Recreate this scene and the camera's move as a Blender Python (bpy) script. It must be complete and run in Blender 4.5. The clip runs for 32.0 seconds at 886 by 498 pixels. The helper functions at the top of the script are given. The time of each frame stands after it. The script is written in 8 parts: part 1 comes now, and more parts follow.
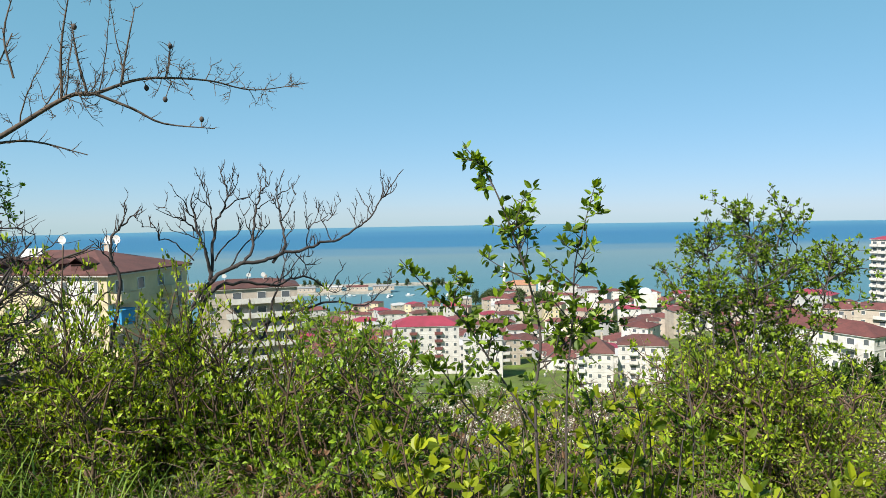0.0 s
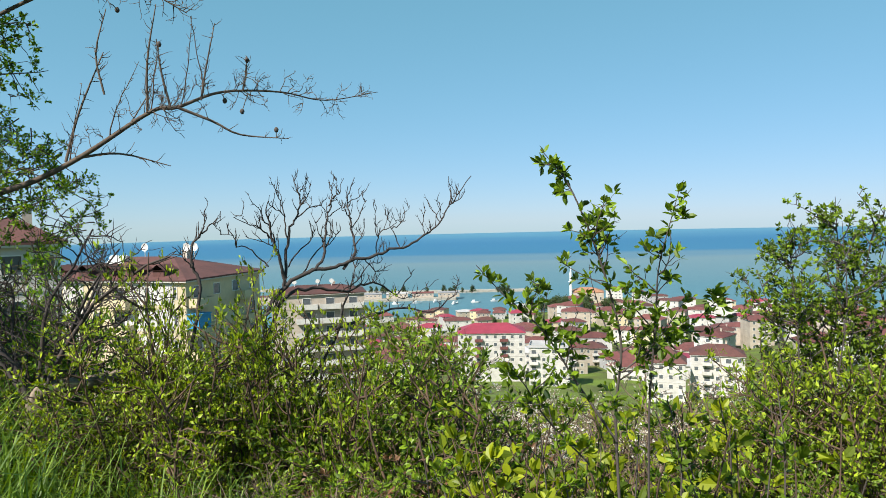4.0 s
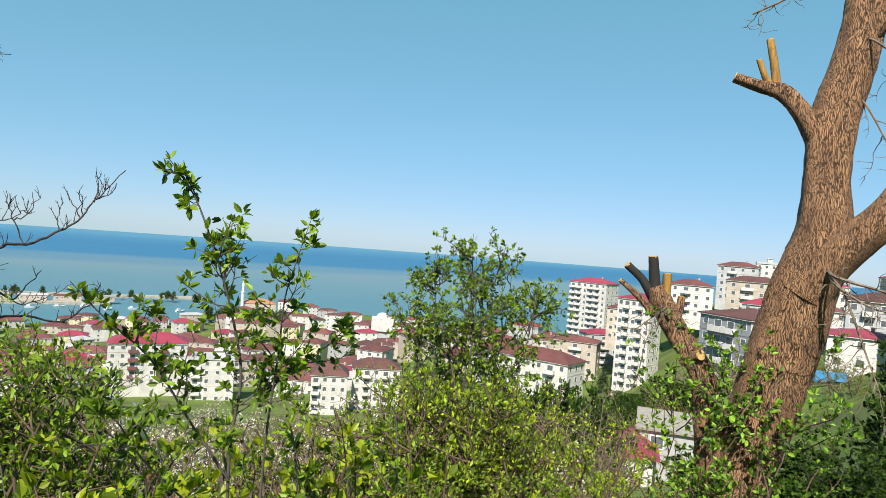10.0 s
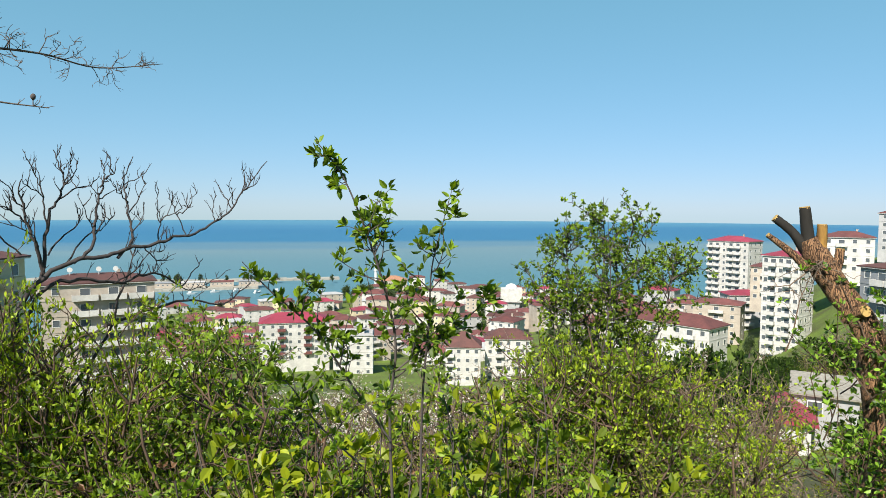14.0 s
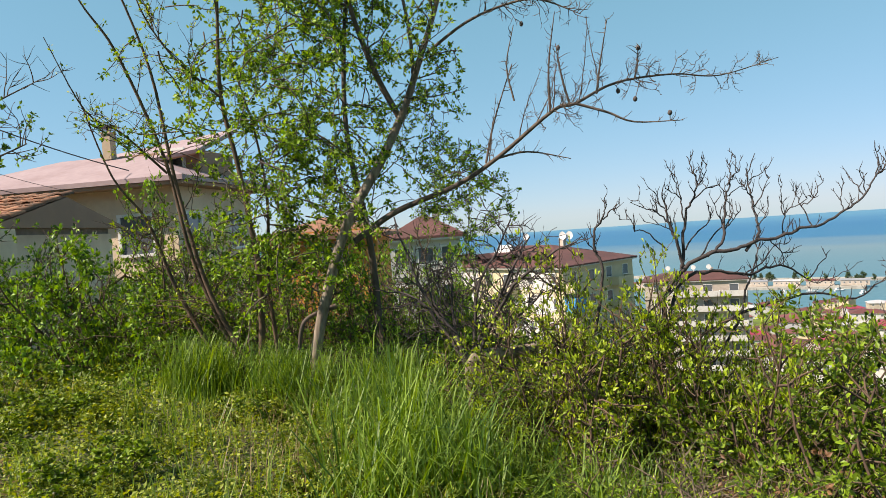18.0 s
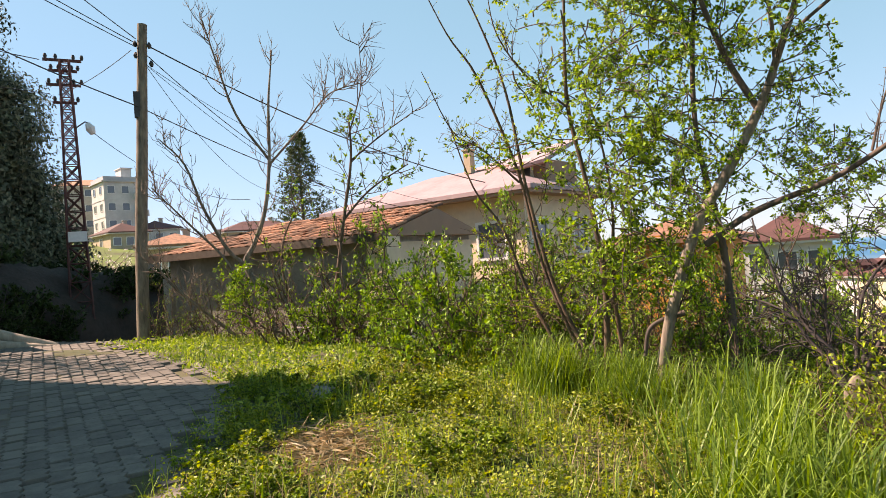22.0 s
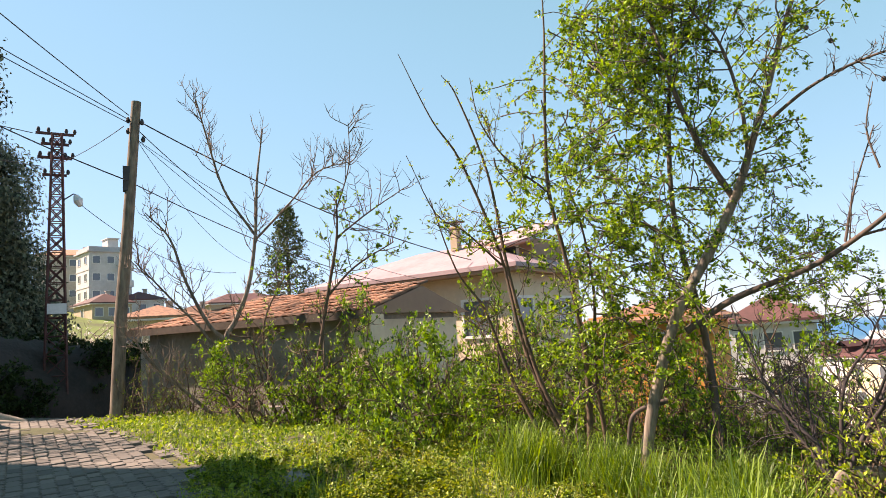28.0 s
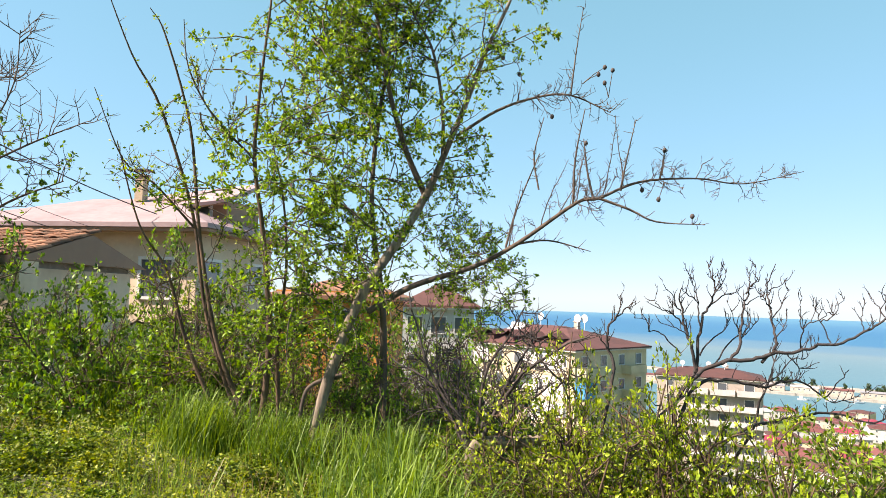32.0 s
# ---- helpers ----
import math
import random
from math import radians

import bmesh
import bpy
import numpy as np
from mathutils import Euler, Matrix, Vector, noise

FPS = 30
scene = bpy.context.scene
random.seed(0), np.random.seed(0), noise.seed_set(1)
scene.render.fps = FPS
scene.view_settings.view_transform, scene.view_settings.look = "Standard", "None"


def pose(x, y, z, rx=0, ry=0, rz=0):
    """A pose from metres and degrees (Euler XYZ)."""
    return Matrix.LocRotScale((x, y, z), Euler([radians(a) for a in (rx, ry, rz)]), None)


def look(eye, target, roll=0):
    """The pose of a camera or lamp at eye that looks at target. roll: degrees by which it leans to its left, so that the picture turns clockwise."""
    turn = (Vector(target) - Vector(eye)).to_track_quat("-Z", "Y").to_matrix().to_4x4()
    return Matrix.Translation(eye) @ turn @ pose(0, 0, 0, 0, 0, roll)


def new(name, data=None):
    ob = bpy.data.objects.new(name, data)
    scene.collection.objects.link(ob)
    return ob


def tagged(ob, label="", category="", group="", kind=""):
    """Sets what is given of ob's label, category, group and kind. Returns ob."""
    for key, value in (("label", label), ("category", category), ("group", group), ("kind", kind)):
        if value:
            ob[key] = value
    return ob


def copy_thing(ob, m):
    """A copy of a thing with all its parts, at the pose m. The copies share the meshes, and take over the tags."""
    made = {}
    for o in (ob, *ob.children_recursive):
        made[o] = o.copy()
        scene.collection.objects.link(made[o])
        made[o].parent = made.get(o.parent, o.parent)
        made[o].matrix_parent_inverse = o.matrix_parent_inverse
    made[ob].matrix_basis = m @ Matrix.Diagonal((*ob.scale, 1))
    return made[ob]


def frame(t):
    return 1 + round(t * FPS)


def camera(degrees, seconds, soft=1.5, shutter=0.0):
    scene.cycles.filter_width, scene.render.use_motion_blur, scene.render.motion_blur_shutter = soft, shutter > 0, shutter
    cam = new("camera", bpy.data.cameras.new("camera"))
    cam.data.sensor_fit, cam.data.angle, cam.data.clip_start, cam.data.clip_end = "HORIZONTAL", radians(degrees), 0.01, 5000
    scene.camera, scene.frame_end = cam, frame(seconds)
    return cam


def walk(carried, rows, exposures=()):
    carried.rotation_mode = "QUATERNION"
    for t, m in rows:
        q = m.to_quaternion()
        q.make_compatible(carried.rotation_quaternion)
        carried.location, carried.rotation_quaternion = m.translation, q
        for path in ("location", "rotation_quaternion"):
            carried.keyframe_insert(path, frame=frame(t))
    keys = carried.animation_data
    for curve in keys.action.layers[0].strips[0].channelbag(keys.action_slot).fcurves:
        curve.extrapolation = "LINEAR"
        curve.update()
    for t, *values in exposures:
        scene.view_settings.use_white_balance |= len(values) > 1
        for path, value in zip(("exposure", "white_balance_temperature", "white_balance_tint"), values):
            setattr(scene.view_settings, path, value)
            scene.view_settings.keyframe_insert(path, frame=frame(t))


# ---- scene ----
cam = camera(68.06, 32.0, soft=0.5)

# seconds, eye, heading (clockwise from north), tilt, lean
PATH = [
    (0.0, 0.000, 0.000, 1.600, -0.00, -3.02, -1.06),
    (0.5, -0.001, -0.008, 1.600, -0.76, -3.00, -0.98),
    (1.0, -0.002, -0.013, 1.600, -1.72, -2.89, -0.83),
    (1.5, -0.011, -0.021, 1.601, -2.86, -2.38, -1.05),
    (2.0, -0.019, -0.020, 1.601, -3.21, -2.50, -1.03),
    (2.5, -0.012, -0.012, 1.599, -4.02, -2.34, -0.94),
    (3.0, -0.019, -0.017, 1.600, -4.62, -2.38, -0.94),
    (3.5, -0.028, -0.006, 1.597, -5.77, -2.28, -1.47),
    (5.5, -0.019, 0.050, 1.609, -4.21, -2.51, -0.41),
    (6.0, -0.016, 0.054, 1.603, -2.94, -2.41, -0.52),
    (6.5, -0.021, 0.062, 1.609, -1.98, -2.39, -0.35),
    (7.0, -0.019, 0.048, 1.604, -0.20, -2.19, 0.19),
    (7.5, -0.001, 0.022, 1.604, 3.62, -1.61, 0.78),
    (8.0, 0.016, 0.102, 1.617, 7.77, -1.65, 1.98),
    (8.5, 0.030, 0.106, 1.618, 11.60, -1.31, 2.45),
    (9.0, 0.053, 0.098, 1.611, 14.89, -1.29, 3.58),
    (9.5, 0.078, 0.094, 1.621, 18.31, -1.18, 3.76),
    (10.0, 0.085, 0.090, 1.624, 21.96, -0.53, 4.29),
    (10.5, 0.107, 0.045, 1.627, 27.64, 0.63, 3.54),
    (11.0, 0.131, -0.001, 1.624, 30.38, 0.93, 2.69),
    (11.5, 0.059, -0.063, 1.636, 32.24, 0.30, 2.76),
    (12.0, 0.042, -0.069, 1.629, 30.59, -0.41, 2.80),
    (12.5, 0.051, -0.029, 1.623, 26.79, -0.79, 2.58),
    (13.0, 0.071, 0.028, 1.621, 23.40, -1.71, 2.16),
    (13.5, 0.036, 0.040, 1.616, 17.55, -2.56, 0.89),
    (14.0, 0.047, 0.080, 1.612, 11.16, -3.48, 0.34),
    (14.5, -0.037, 0.002, 1.598, 3.96, -4.01, -1.63),
    (15.0, -0.057, -0.022, 1.586, -3.25, -4.22, -2.73),
    (15.5, -0.043, 0.083, 1.605, -11.54, -3.41, -3.24),
    (17.5, -0.148, -0.143, 1.596, -33.27, -2.61, -4.59),
    (18.0, -0.164, -0.195, 1.592, -37.27, -1.92, -4.15),
    (18.5, -0.181, -0.161, 1.582, -41.26, -1.32, -4.13),
    (19.0, -0.191, -0.148, 1.587, -44.92, -0.91, -5.05),
    (19.5, -0.193, -0.149, 1.580, -48.00, 0.13, -4.91),
    (20.0, -0.199, -0.150, 1.571, -51.39, -0.35, -5.70),
    (20.5, -0.183, -0.178, 1.571, -54.19, -0.16, -4.85),
    (21.0, -0.160, -0.215, 1.574, -57.52, 0.08, -5.08),
    (21.5, -0.160, -0.215, 1.592, -62.04, 0.36, -5.06),
    (22.0, -0.177, -0.225, 1.590, -66.34, 0.72, -4.54),
    (22.5, -0.184, -0.252, 1.618, -72.91, 1.05, -5.86),
    (23.0, -0.184, -0.278, 1.615, -78.76, 2.10, -6.05),
    (23.5, -0.205, -0.267, 1.618, -81.14, 2.74, -6.50),
    (24.0, -0.210, -0.279, 1.623, -82.85, 3.09, -5.70),
    (24.5, -0.203, -0.287, 1.632, -82.81, 4.16, -4.88),
    (25.0, -0.218, -0.257, 1.644, -81.34, 5.22, -4.49),
    (25.5, -0.222, -0.222, 1.652, -81.16, 8.14, -3.78),
    (26.0, -0.182, -0.223, 1.654, -76.21, 9.36, -2.06),
    (26.5, -0.152, -0.216, 1.650, -72.26, 9.78, -1.55),
    (28.5, -0.166, -0.152, 1.655, -63.15, 6.82, -3.69),
    (29.0, -0.166, -0.146, 1.653, -61.74, 7.13, -2.68),
    (29.5, -0.161, -0.155, 1.656, -59.29, 7.19, -0.93),
    (30.0, -0.159, -0.186, 1.666, -52.73, 6.99, 0.11),
    (30.5, -0.139, -0.190, 1.650, -47.33, 7.39, -0.25),
    (31.0, -0.140, -0.202, 1.654, -43.01, 5.42, -0.35),
    (31.5, -0.145, -0.203, 1.667, -41.56, 4.52, -0.35),
    (32.0, -0.148, -0.198, 1.676, -38.58, 4.14, 1.53),
]
EXPOSURES = [(0.0, 0.7, 6500, 10), (14.5, 0.7, 6500, 10), (17.5, 0.8, 7000, 17), (18.2, 0.9, 7150, 20), (19.2, 1.3, 7500, 26), (20.5, 1.33, 7800, 29), (22.0, 1.3, 8100, 34), (23.0, 1.4, 8250, 37), (26.0, 1.45, 8200, 37), (29.0, 1.4, 7700, 31), (32.0, 1.35, 7350, 24)]
walk(cam, [(t, pose(x, y, z, 90 + tilt, 0, -head) @ pose(0, 0, 0, 0, 0, lean)) for t, x, y, z, head, tilt, lean in PATH], EXPOSURES)

# ---- world and sun ----
SUN_HEADING, SUN_HEIGHT = 216.0, 45.0
world = bpy.data.worlds.new("world")
scene.world = world
world.use_nodes = True
wn, wl = world.node_tree.nodes, world.node_tree.links
sky = wn.new("ShaderNodeTexSky")
sky.sky_type = 'NISHITA'
sky.sun_disc = False
sky.sun_elevation, sky.sun_rotation = radians(SUN_HEIGHT), radians(SUN_HEADING)
sky.altitude, sky.air_density, sky.dust_density, sky.ozone_density = 1500, 1.0, 0.35, 5.0
wn["Background"].inputs["Strength"].default_value = 0.092
tone = wn.new("ShaderNodeHueSaturation")
tone.inputs["Hue"].default_value, tone.inputs["Saturation"].default_value, tone.inputs["Value"].default_value = 0.492, 1.15, 1.75
split, join = wn.new("ShaderNodeSeparateColor"), wn.new("ShaderNodeCombineColor")
soften, tint = wn.new("ShaderNodeGamma"), wn.new("ShaderNodeMixRGB")
soften.inputs["Gamma"].default_value = 0.65
tint.blend_type = 'MULTIPLY'
tint.inputs[0].default_value, tint.inputs[2].default_value = 1.0, (0.82, 0.93, 1.0, 1)
wl.new(sky.outputs[0], soften.inputs["Color"])
wl.new(soften.outputs[0], tint.inputs[1])
wl.new(tint.outputs[0], tone.inputs["Color"])
wl.new(tone.outputs[0], split.inputs[0])
# clear spring sky: an even cyan blue that pales only a little towards the sea
for k, (power, gain) in enumerate(((0.74, 1.12), (0.54, 1.80), (0.80, 1.30))):
    curve, scale_up = wn.new("ShaderNodeMath"), wn.new("ShaderNodeMath")
    curve.operation, scale_up.operation = 'POWER', 'MULTIPLY'
    curve.inputs[1].default_value, scale_up.inputs[1].default_value = power, gain
    wl.new(split.outputs[k], curve.inputs[0])
    wl.new(curve.outputs[0], scale_up.inputs[0])
    wl.new(scale_up.outputs[0], join.inputs[k])
# the zenith of a clear sky is deeper than the band above the horizon
way, height, deep, zenith = wn.new("ShaderNodeTexCoord"), wn.new("ShaderNodeSeparateXYZ"), wn.new("ShaderNodeMapRange"), wn.new("ShaderNodeVectorMath")
wl.new(way.outputs["Generated"], height.inputs[0])
wl.new(height.outputs["Z"], deep.inputs[0])
deep.interpolation_type = 'SMOOTHSTEP'
deep.inputs["From Min"].default_value, deep.inputs["From Max"].default_value = 0.42, 0.95
deep.inputs["To Min"].default_value, deep.inputs["To Max"].default_value = 1.0, 0.55
zenith.operation = 'SCALE'
wl.new(join.outputs[0], zenith.inputs[0])
wl.new(deep.outputs[0], zenith.inputs["Scale"])
wl.new(zenith.outputs[0], wn["Background"].inputs[0])

sun_data = bpy.data.lights.new("sun", 'SUN')
sun_data.energy, sun_data.angle, sun_data.color = 5.0, radians(0.55), (1.0, 0.93, 0.80)
sun = new("sun", sun_data)
sh, se = radians(SUN_HEADING), radians(SUN_HEIGHT)
sun_way = Vector((math.sin(sh) * math.cos(se), math.cos(sh) * math.cos(se), math.sin(se)))
sun.matrix_world = look(sun_way * 300, (0, 0, 0))


# ---- materials ----
def ramp_pair(nodes, links, fac, a, b, lo=0.3, hi=0.7):
    r = nodes.new("ShaderNodeValToRGB")
    r.color_ramp.elements[0].position, r.color_ramp.elements[1].position = lo, hi
    r.color_ramp.elements[0].color, r.color_ramp.elements[1].color = (*a, 1), (*b, 1)
    links.new(fac, r.inputs[0])
    return r.outputs[0]


def material(name, a, b=None, scale=4.0, rough=0.8, bump=0.3, fine=6.0, metal=0.0, each=0.0, coords="Object", stretch=(1, 1, 1), dist=0.02):
    """A surface of two tones in broad patches, with fine grain on top; each: how much single pieces differ."""
    m = bpy.data.materials.new(name)
    m.use_nodes = True
    n, l = m.node_tree.nodes, m.node_tree.links
    p = n["Principled BSDF"]
    b = b or tuple(c * 0.75 for c in a)
    tc, mp = n.new("ShaderNodeTexCoord"), n.new("ShaderNodeMapping")
    mp.inputs["Scale"].default_value = stretch
    if coords == "World":
        geo = n.new("ShaderNodeNewGeometry")
        l.new(geo.outputs["Position"], mp.inputs[0])
    else:
        l.new(tc.outputs[coords], mp.inputs[0])
    big, small = n.new("ShaderNodeTexNoise"), n.new("ShaderNodeTexNoise")
    for tex, s, d in ((big, scale, 6), (small, scale * fine, 4)):
        tex.inputs["Scale"].default_value, tex.inputs["Detail"].default_value = s, d
        l.new(mp.outputs[0], tex.inputs["Vector"])
    mix = n.new("ShaderNodeMath")
    mix.operation = 'MULTIPLY_ADD'
    mix.inputs[1].default_value = 0.35
    l.new(small.outputs[0], mix.inputs[0])
    sc = n.new("ShaderNodeMath")
    sc.operation = 'MULTIPLY'
    sc.inputs[1].default_value = 0.65
    l.new(big.outputs[0], sc.inputs[0])
    l.new(sc.outputs[0], mix.inputs[2])
    col = ramp_pair(n, l, mix.outputs[0], b, a, 0.36, 0.62)
    if each:
        info = n.new("ShaderNodeObjectInfo")
        hsv, mr = n.new("ShaderNodeHueSaturation"), n.new("ShaderNodeMapRange")
        mr.inputs["To Min"].default_value, mr.inputs["To Max"].default_value = 1 - each, 1 + each
        l.new(info.outputs["Random"], mr.inputs[0])
        l.new(mr.outputs[0], hsv.inputs["Value"])
        l.new(col, hsv.inputs["Color"])
        col = hsv.outputs[0]
    l.new(col, p.inputs["Base Color"])
    p.inputs["Roughness"].default_value, p.inputs["Metallic"].default_value = rough, metal
    if bump:
        bp = n.new("ShaderNodeBump")
        bp.inputs["Strength"].default_value, bp.inputs["Distance"].default_value = bump, dist
        l.new(mix.outputs[0], bp.inputs["Height"])
        l.new(bp.outputs[0], p.inputs["Normal"])
    return m


def leaf_material(name, dark, light, translucent=0.45, rough=0.5, spread=(0.0, 1.0), shine=0.45):
    """Leaves: each one its own tone, lit from behind as well."""
    m = bpy.data.materials.new(name)
    m.use_nodes = True
    n, l = m.node_tree.nodes, m.node_tree.links
    p, out = n["Principled BSDF"], n["Material Output"]
    geo = n.new("ShaderNodeNewGeometry")
    col = ramp_pair(n, l, geo.outputs["Random Per Island"], dark, light, *spread)
    l.new(col, p.inputs["Base Color"])
    p.inputs["Roughness"].default_value = rough
    p.inputs["Specular IOR Level"].default_value = shine
    tr, mx, hs = n.new("ShaderNodeBsdfTranslucent"), n.new("ShaderNodeMixShader"), n.new("ShaderNodeHueSaturation")
    hs.inputs["Value"].default_value, hs.inputs["Saturation"].default_value, hs.inputs["Hue"].default_value = 1.25, 1.2, 0.487
    l.new(col, hs.inputs["Color"])
    l.new(hs.outputs[0], tr.inputs[0])
    mx.inputs[0].default_value = translucent
    l.new(p.outputs[0], mx.inputs[1])
    l.new(tr.outputs[0], mx.inputs[2])
    l.new(mx.outputs[0], out.inputs[0])
    return m


def bark_material(name, a, b, scale=14.0, bump=0.6, dist=0.02):
    return material(name, a, b, scale=scale, rough=0.9, bump=bump, fine=3.0, stretch=(1, 1, 0.25), dist=dist)


def furrowed_bark():
    """Thick bark with long dark cracks between ridges."""
    m = material("furrowed_walnut_bark", (0.36, 0.200, 0.105), (0.19, 0.100, 0.053), scale=9, rough=0.92, bump=0.0, stretch=(1, 1, 0.4))
    n, l = m.node_tree.nodes, m.node_tree.links
    p = n["Principled BSDF"]
    tc, mp, wob, add = n.new("ShaderNodeTexCoord"), n.new("ShaderNodeMapping"), n.new("ShaderNodeTexNoise"), n.new("ShaderNodeVectorMath")
    mp.inputs["Scale"].default_value = (1, 1, 0.09)
    wob.inputs["Scale"].default_value, wob.inputs["Detail"].default_value = 7, 5
    l.new(tc.outputs["Object"], wob.inputs["Vector"])
    sc = n.new("ShaderNodeVectorMath")
    sc.operation = 'SCALE'
    sc.inputs["Scale"].default_value = 0.09
    l.new(wob.outputs["Color"], sc.inputs[0])
    l.new(tc.outputs["Object"], add.inputs[0])
    l.new(sc.outputs[0], add.inputs[1])
    l.new(add.outputs[0], mp.inputs[0])
    vor = n.new("ShaderNodeTexVoronoi")
    vor.feature = 'DISTANCE_TO_EDGE'
    vor.inputs["Scale"].default_value = 90
    l.new(mp.outputs[0], vor.inputs["Vector"])
    crack = ramp_pair(n, l, vor.outputs["Distance"], (0, 0, 0), (1, 1, 1), 0.0, 0.12)
    mix = n.new("ShaderNodeMixRGB")
    mix.inputs[1].default_value = (0.085, 0.046, 0.028, 1)
    l.new(crack, mix.inputs[0])
    l.new(p.inputs["Base Color"].links[0].from_socket, mix.inputs[2])
    l.new(mix.outputs[0], p.inputs["Base Color"])
    bp = n.new("ShaderNodeBump")
    bp.inputs["Strength"].default_value, bp.inputs["Distance"].default_value = 1.0, 0.03
    l.new(crack, bp.inputs["Height"])
    l.new(bp.outputs[0], p.inputs["Normal"])
    return m


def sea_material():
    """Silty teal water near the shore, deep blue beyond the edge of the silt, paling to painted haze far out, with
    small waves.
    """
    m = bpy.data.materials.new("sea_water")
    m.use_nodes = True
    n, l = m.node_tree.nodes, m.node_tree.links
    p = n["Principled BSDF"]
    geo, sep = n.new("ShaderNodeNewGeometry"), n.new("ShaderNodeSeparateXYZ")
    l.new(geo.outputs["Position"], sep.inputs[0])
    warp = n.new("ShaderNodeTexNoise")
    warp.inputs["Scale"].default_value, warp.inputs["Detail"].default_value = 0.0016, 5
    mp = n.new("ShaderNodeMapping")
    mp.inputs["Scale"].default_value = (0.35, 1.6, 1)
    l.new(geo.outputs["Position"], mp.inputs[0])
    l.new(mp.outputs[0], warp.inputs["Vector"])
    add = n.new("ShaderNodeMath")
    add.operation = 'MULTIPLY_ADD'
    add.inputs[1].default_value = 900.0
    l.new(warp.outputs[0], add.inputs[0])
    l.new(sep.outputs["Y"], add.inputs[2])
    mr = n.new("ShaderNodeMapRange")
    mr.inputs["From Min"].default_value, mr.inputs["From Max"].default_value = 700.0, 4600.0
    l.new(add.outputs[0], mr.inputs[0])
    r = n.new("ShaderNodeValToRGB")
    e = r.color_ramp.elements
    e[0].position, e[0].color = 0.0, (0.07, 0.165, 0.215, 1)
    # last stop is paler: horizon haze painted into the water
    e[1].position, e[1].color = 1.0, (0.075, 0.21, 0.33, 1)
    for pos, c in ((0.12, (0.075, 0.18, 0.235, 1)), (0.30, (0.135, 0.21, 0.25, 1)), (0.40, (0.03, 0.14, 0.27, 1)), (0.62, (0.028, 0.135, 0.275, 1))):
        x = e.new(pos)
        x.color = c
    l.new(mr.outputs[0], r.inputs[0])
    l.new(r.outputs[0], p.inputs["Base Color"])
    p.inputs["Roughness"].default_value = 0.45
    p.inputs["Specular IOR Level"].default_value = 0.25
    wave, bp = n.new("ShaderNodeTexNoise"), n.new("ShaderNodeBump")
    wave.inputs["Scale"].default_value, wave.inputs["Detail"].default_value = 0.12, 6
    l.new(geo.outputs["Position"], wave.inputs["Vector"])
    bp.inputs["Strength"].default_value, bp.inputs["Distance"].default_value = 0.5, 1.0
    l.new(wave.outputs[0], bp.inputs["Height"])
    l.new(bp.outputs[0], p.inputs["Normal"])
    return m


def glass_material(name, tint=(0.10, 0.115, 0.135)):
    m = bpy.data.materials.new(name)
    m.use_nodes = True
    p = m.node_tree.nodes["Principled BSDF"]
    p.inputs["Base Color"].default_value = (*tint, 1)
    p.inputs["Roughness"].default_value = 0.12
    p.inputs["Specular IOR Level"].default_value = 0.7
    return m


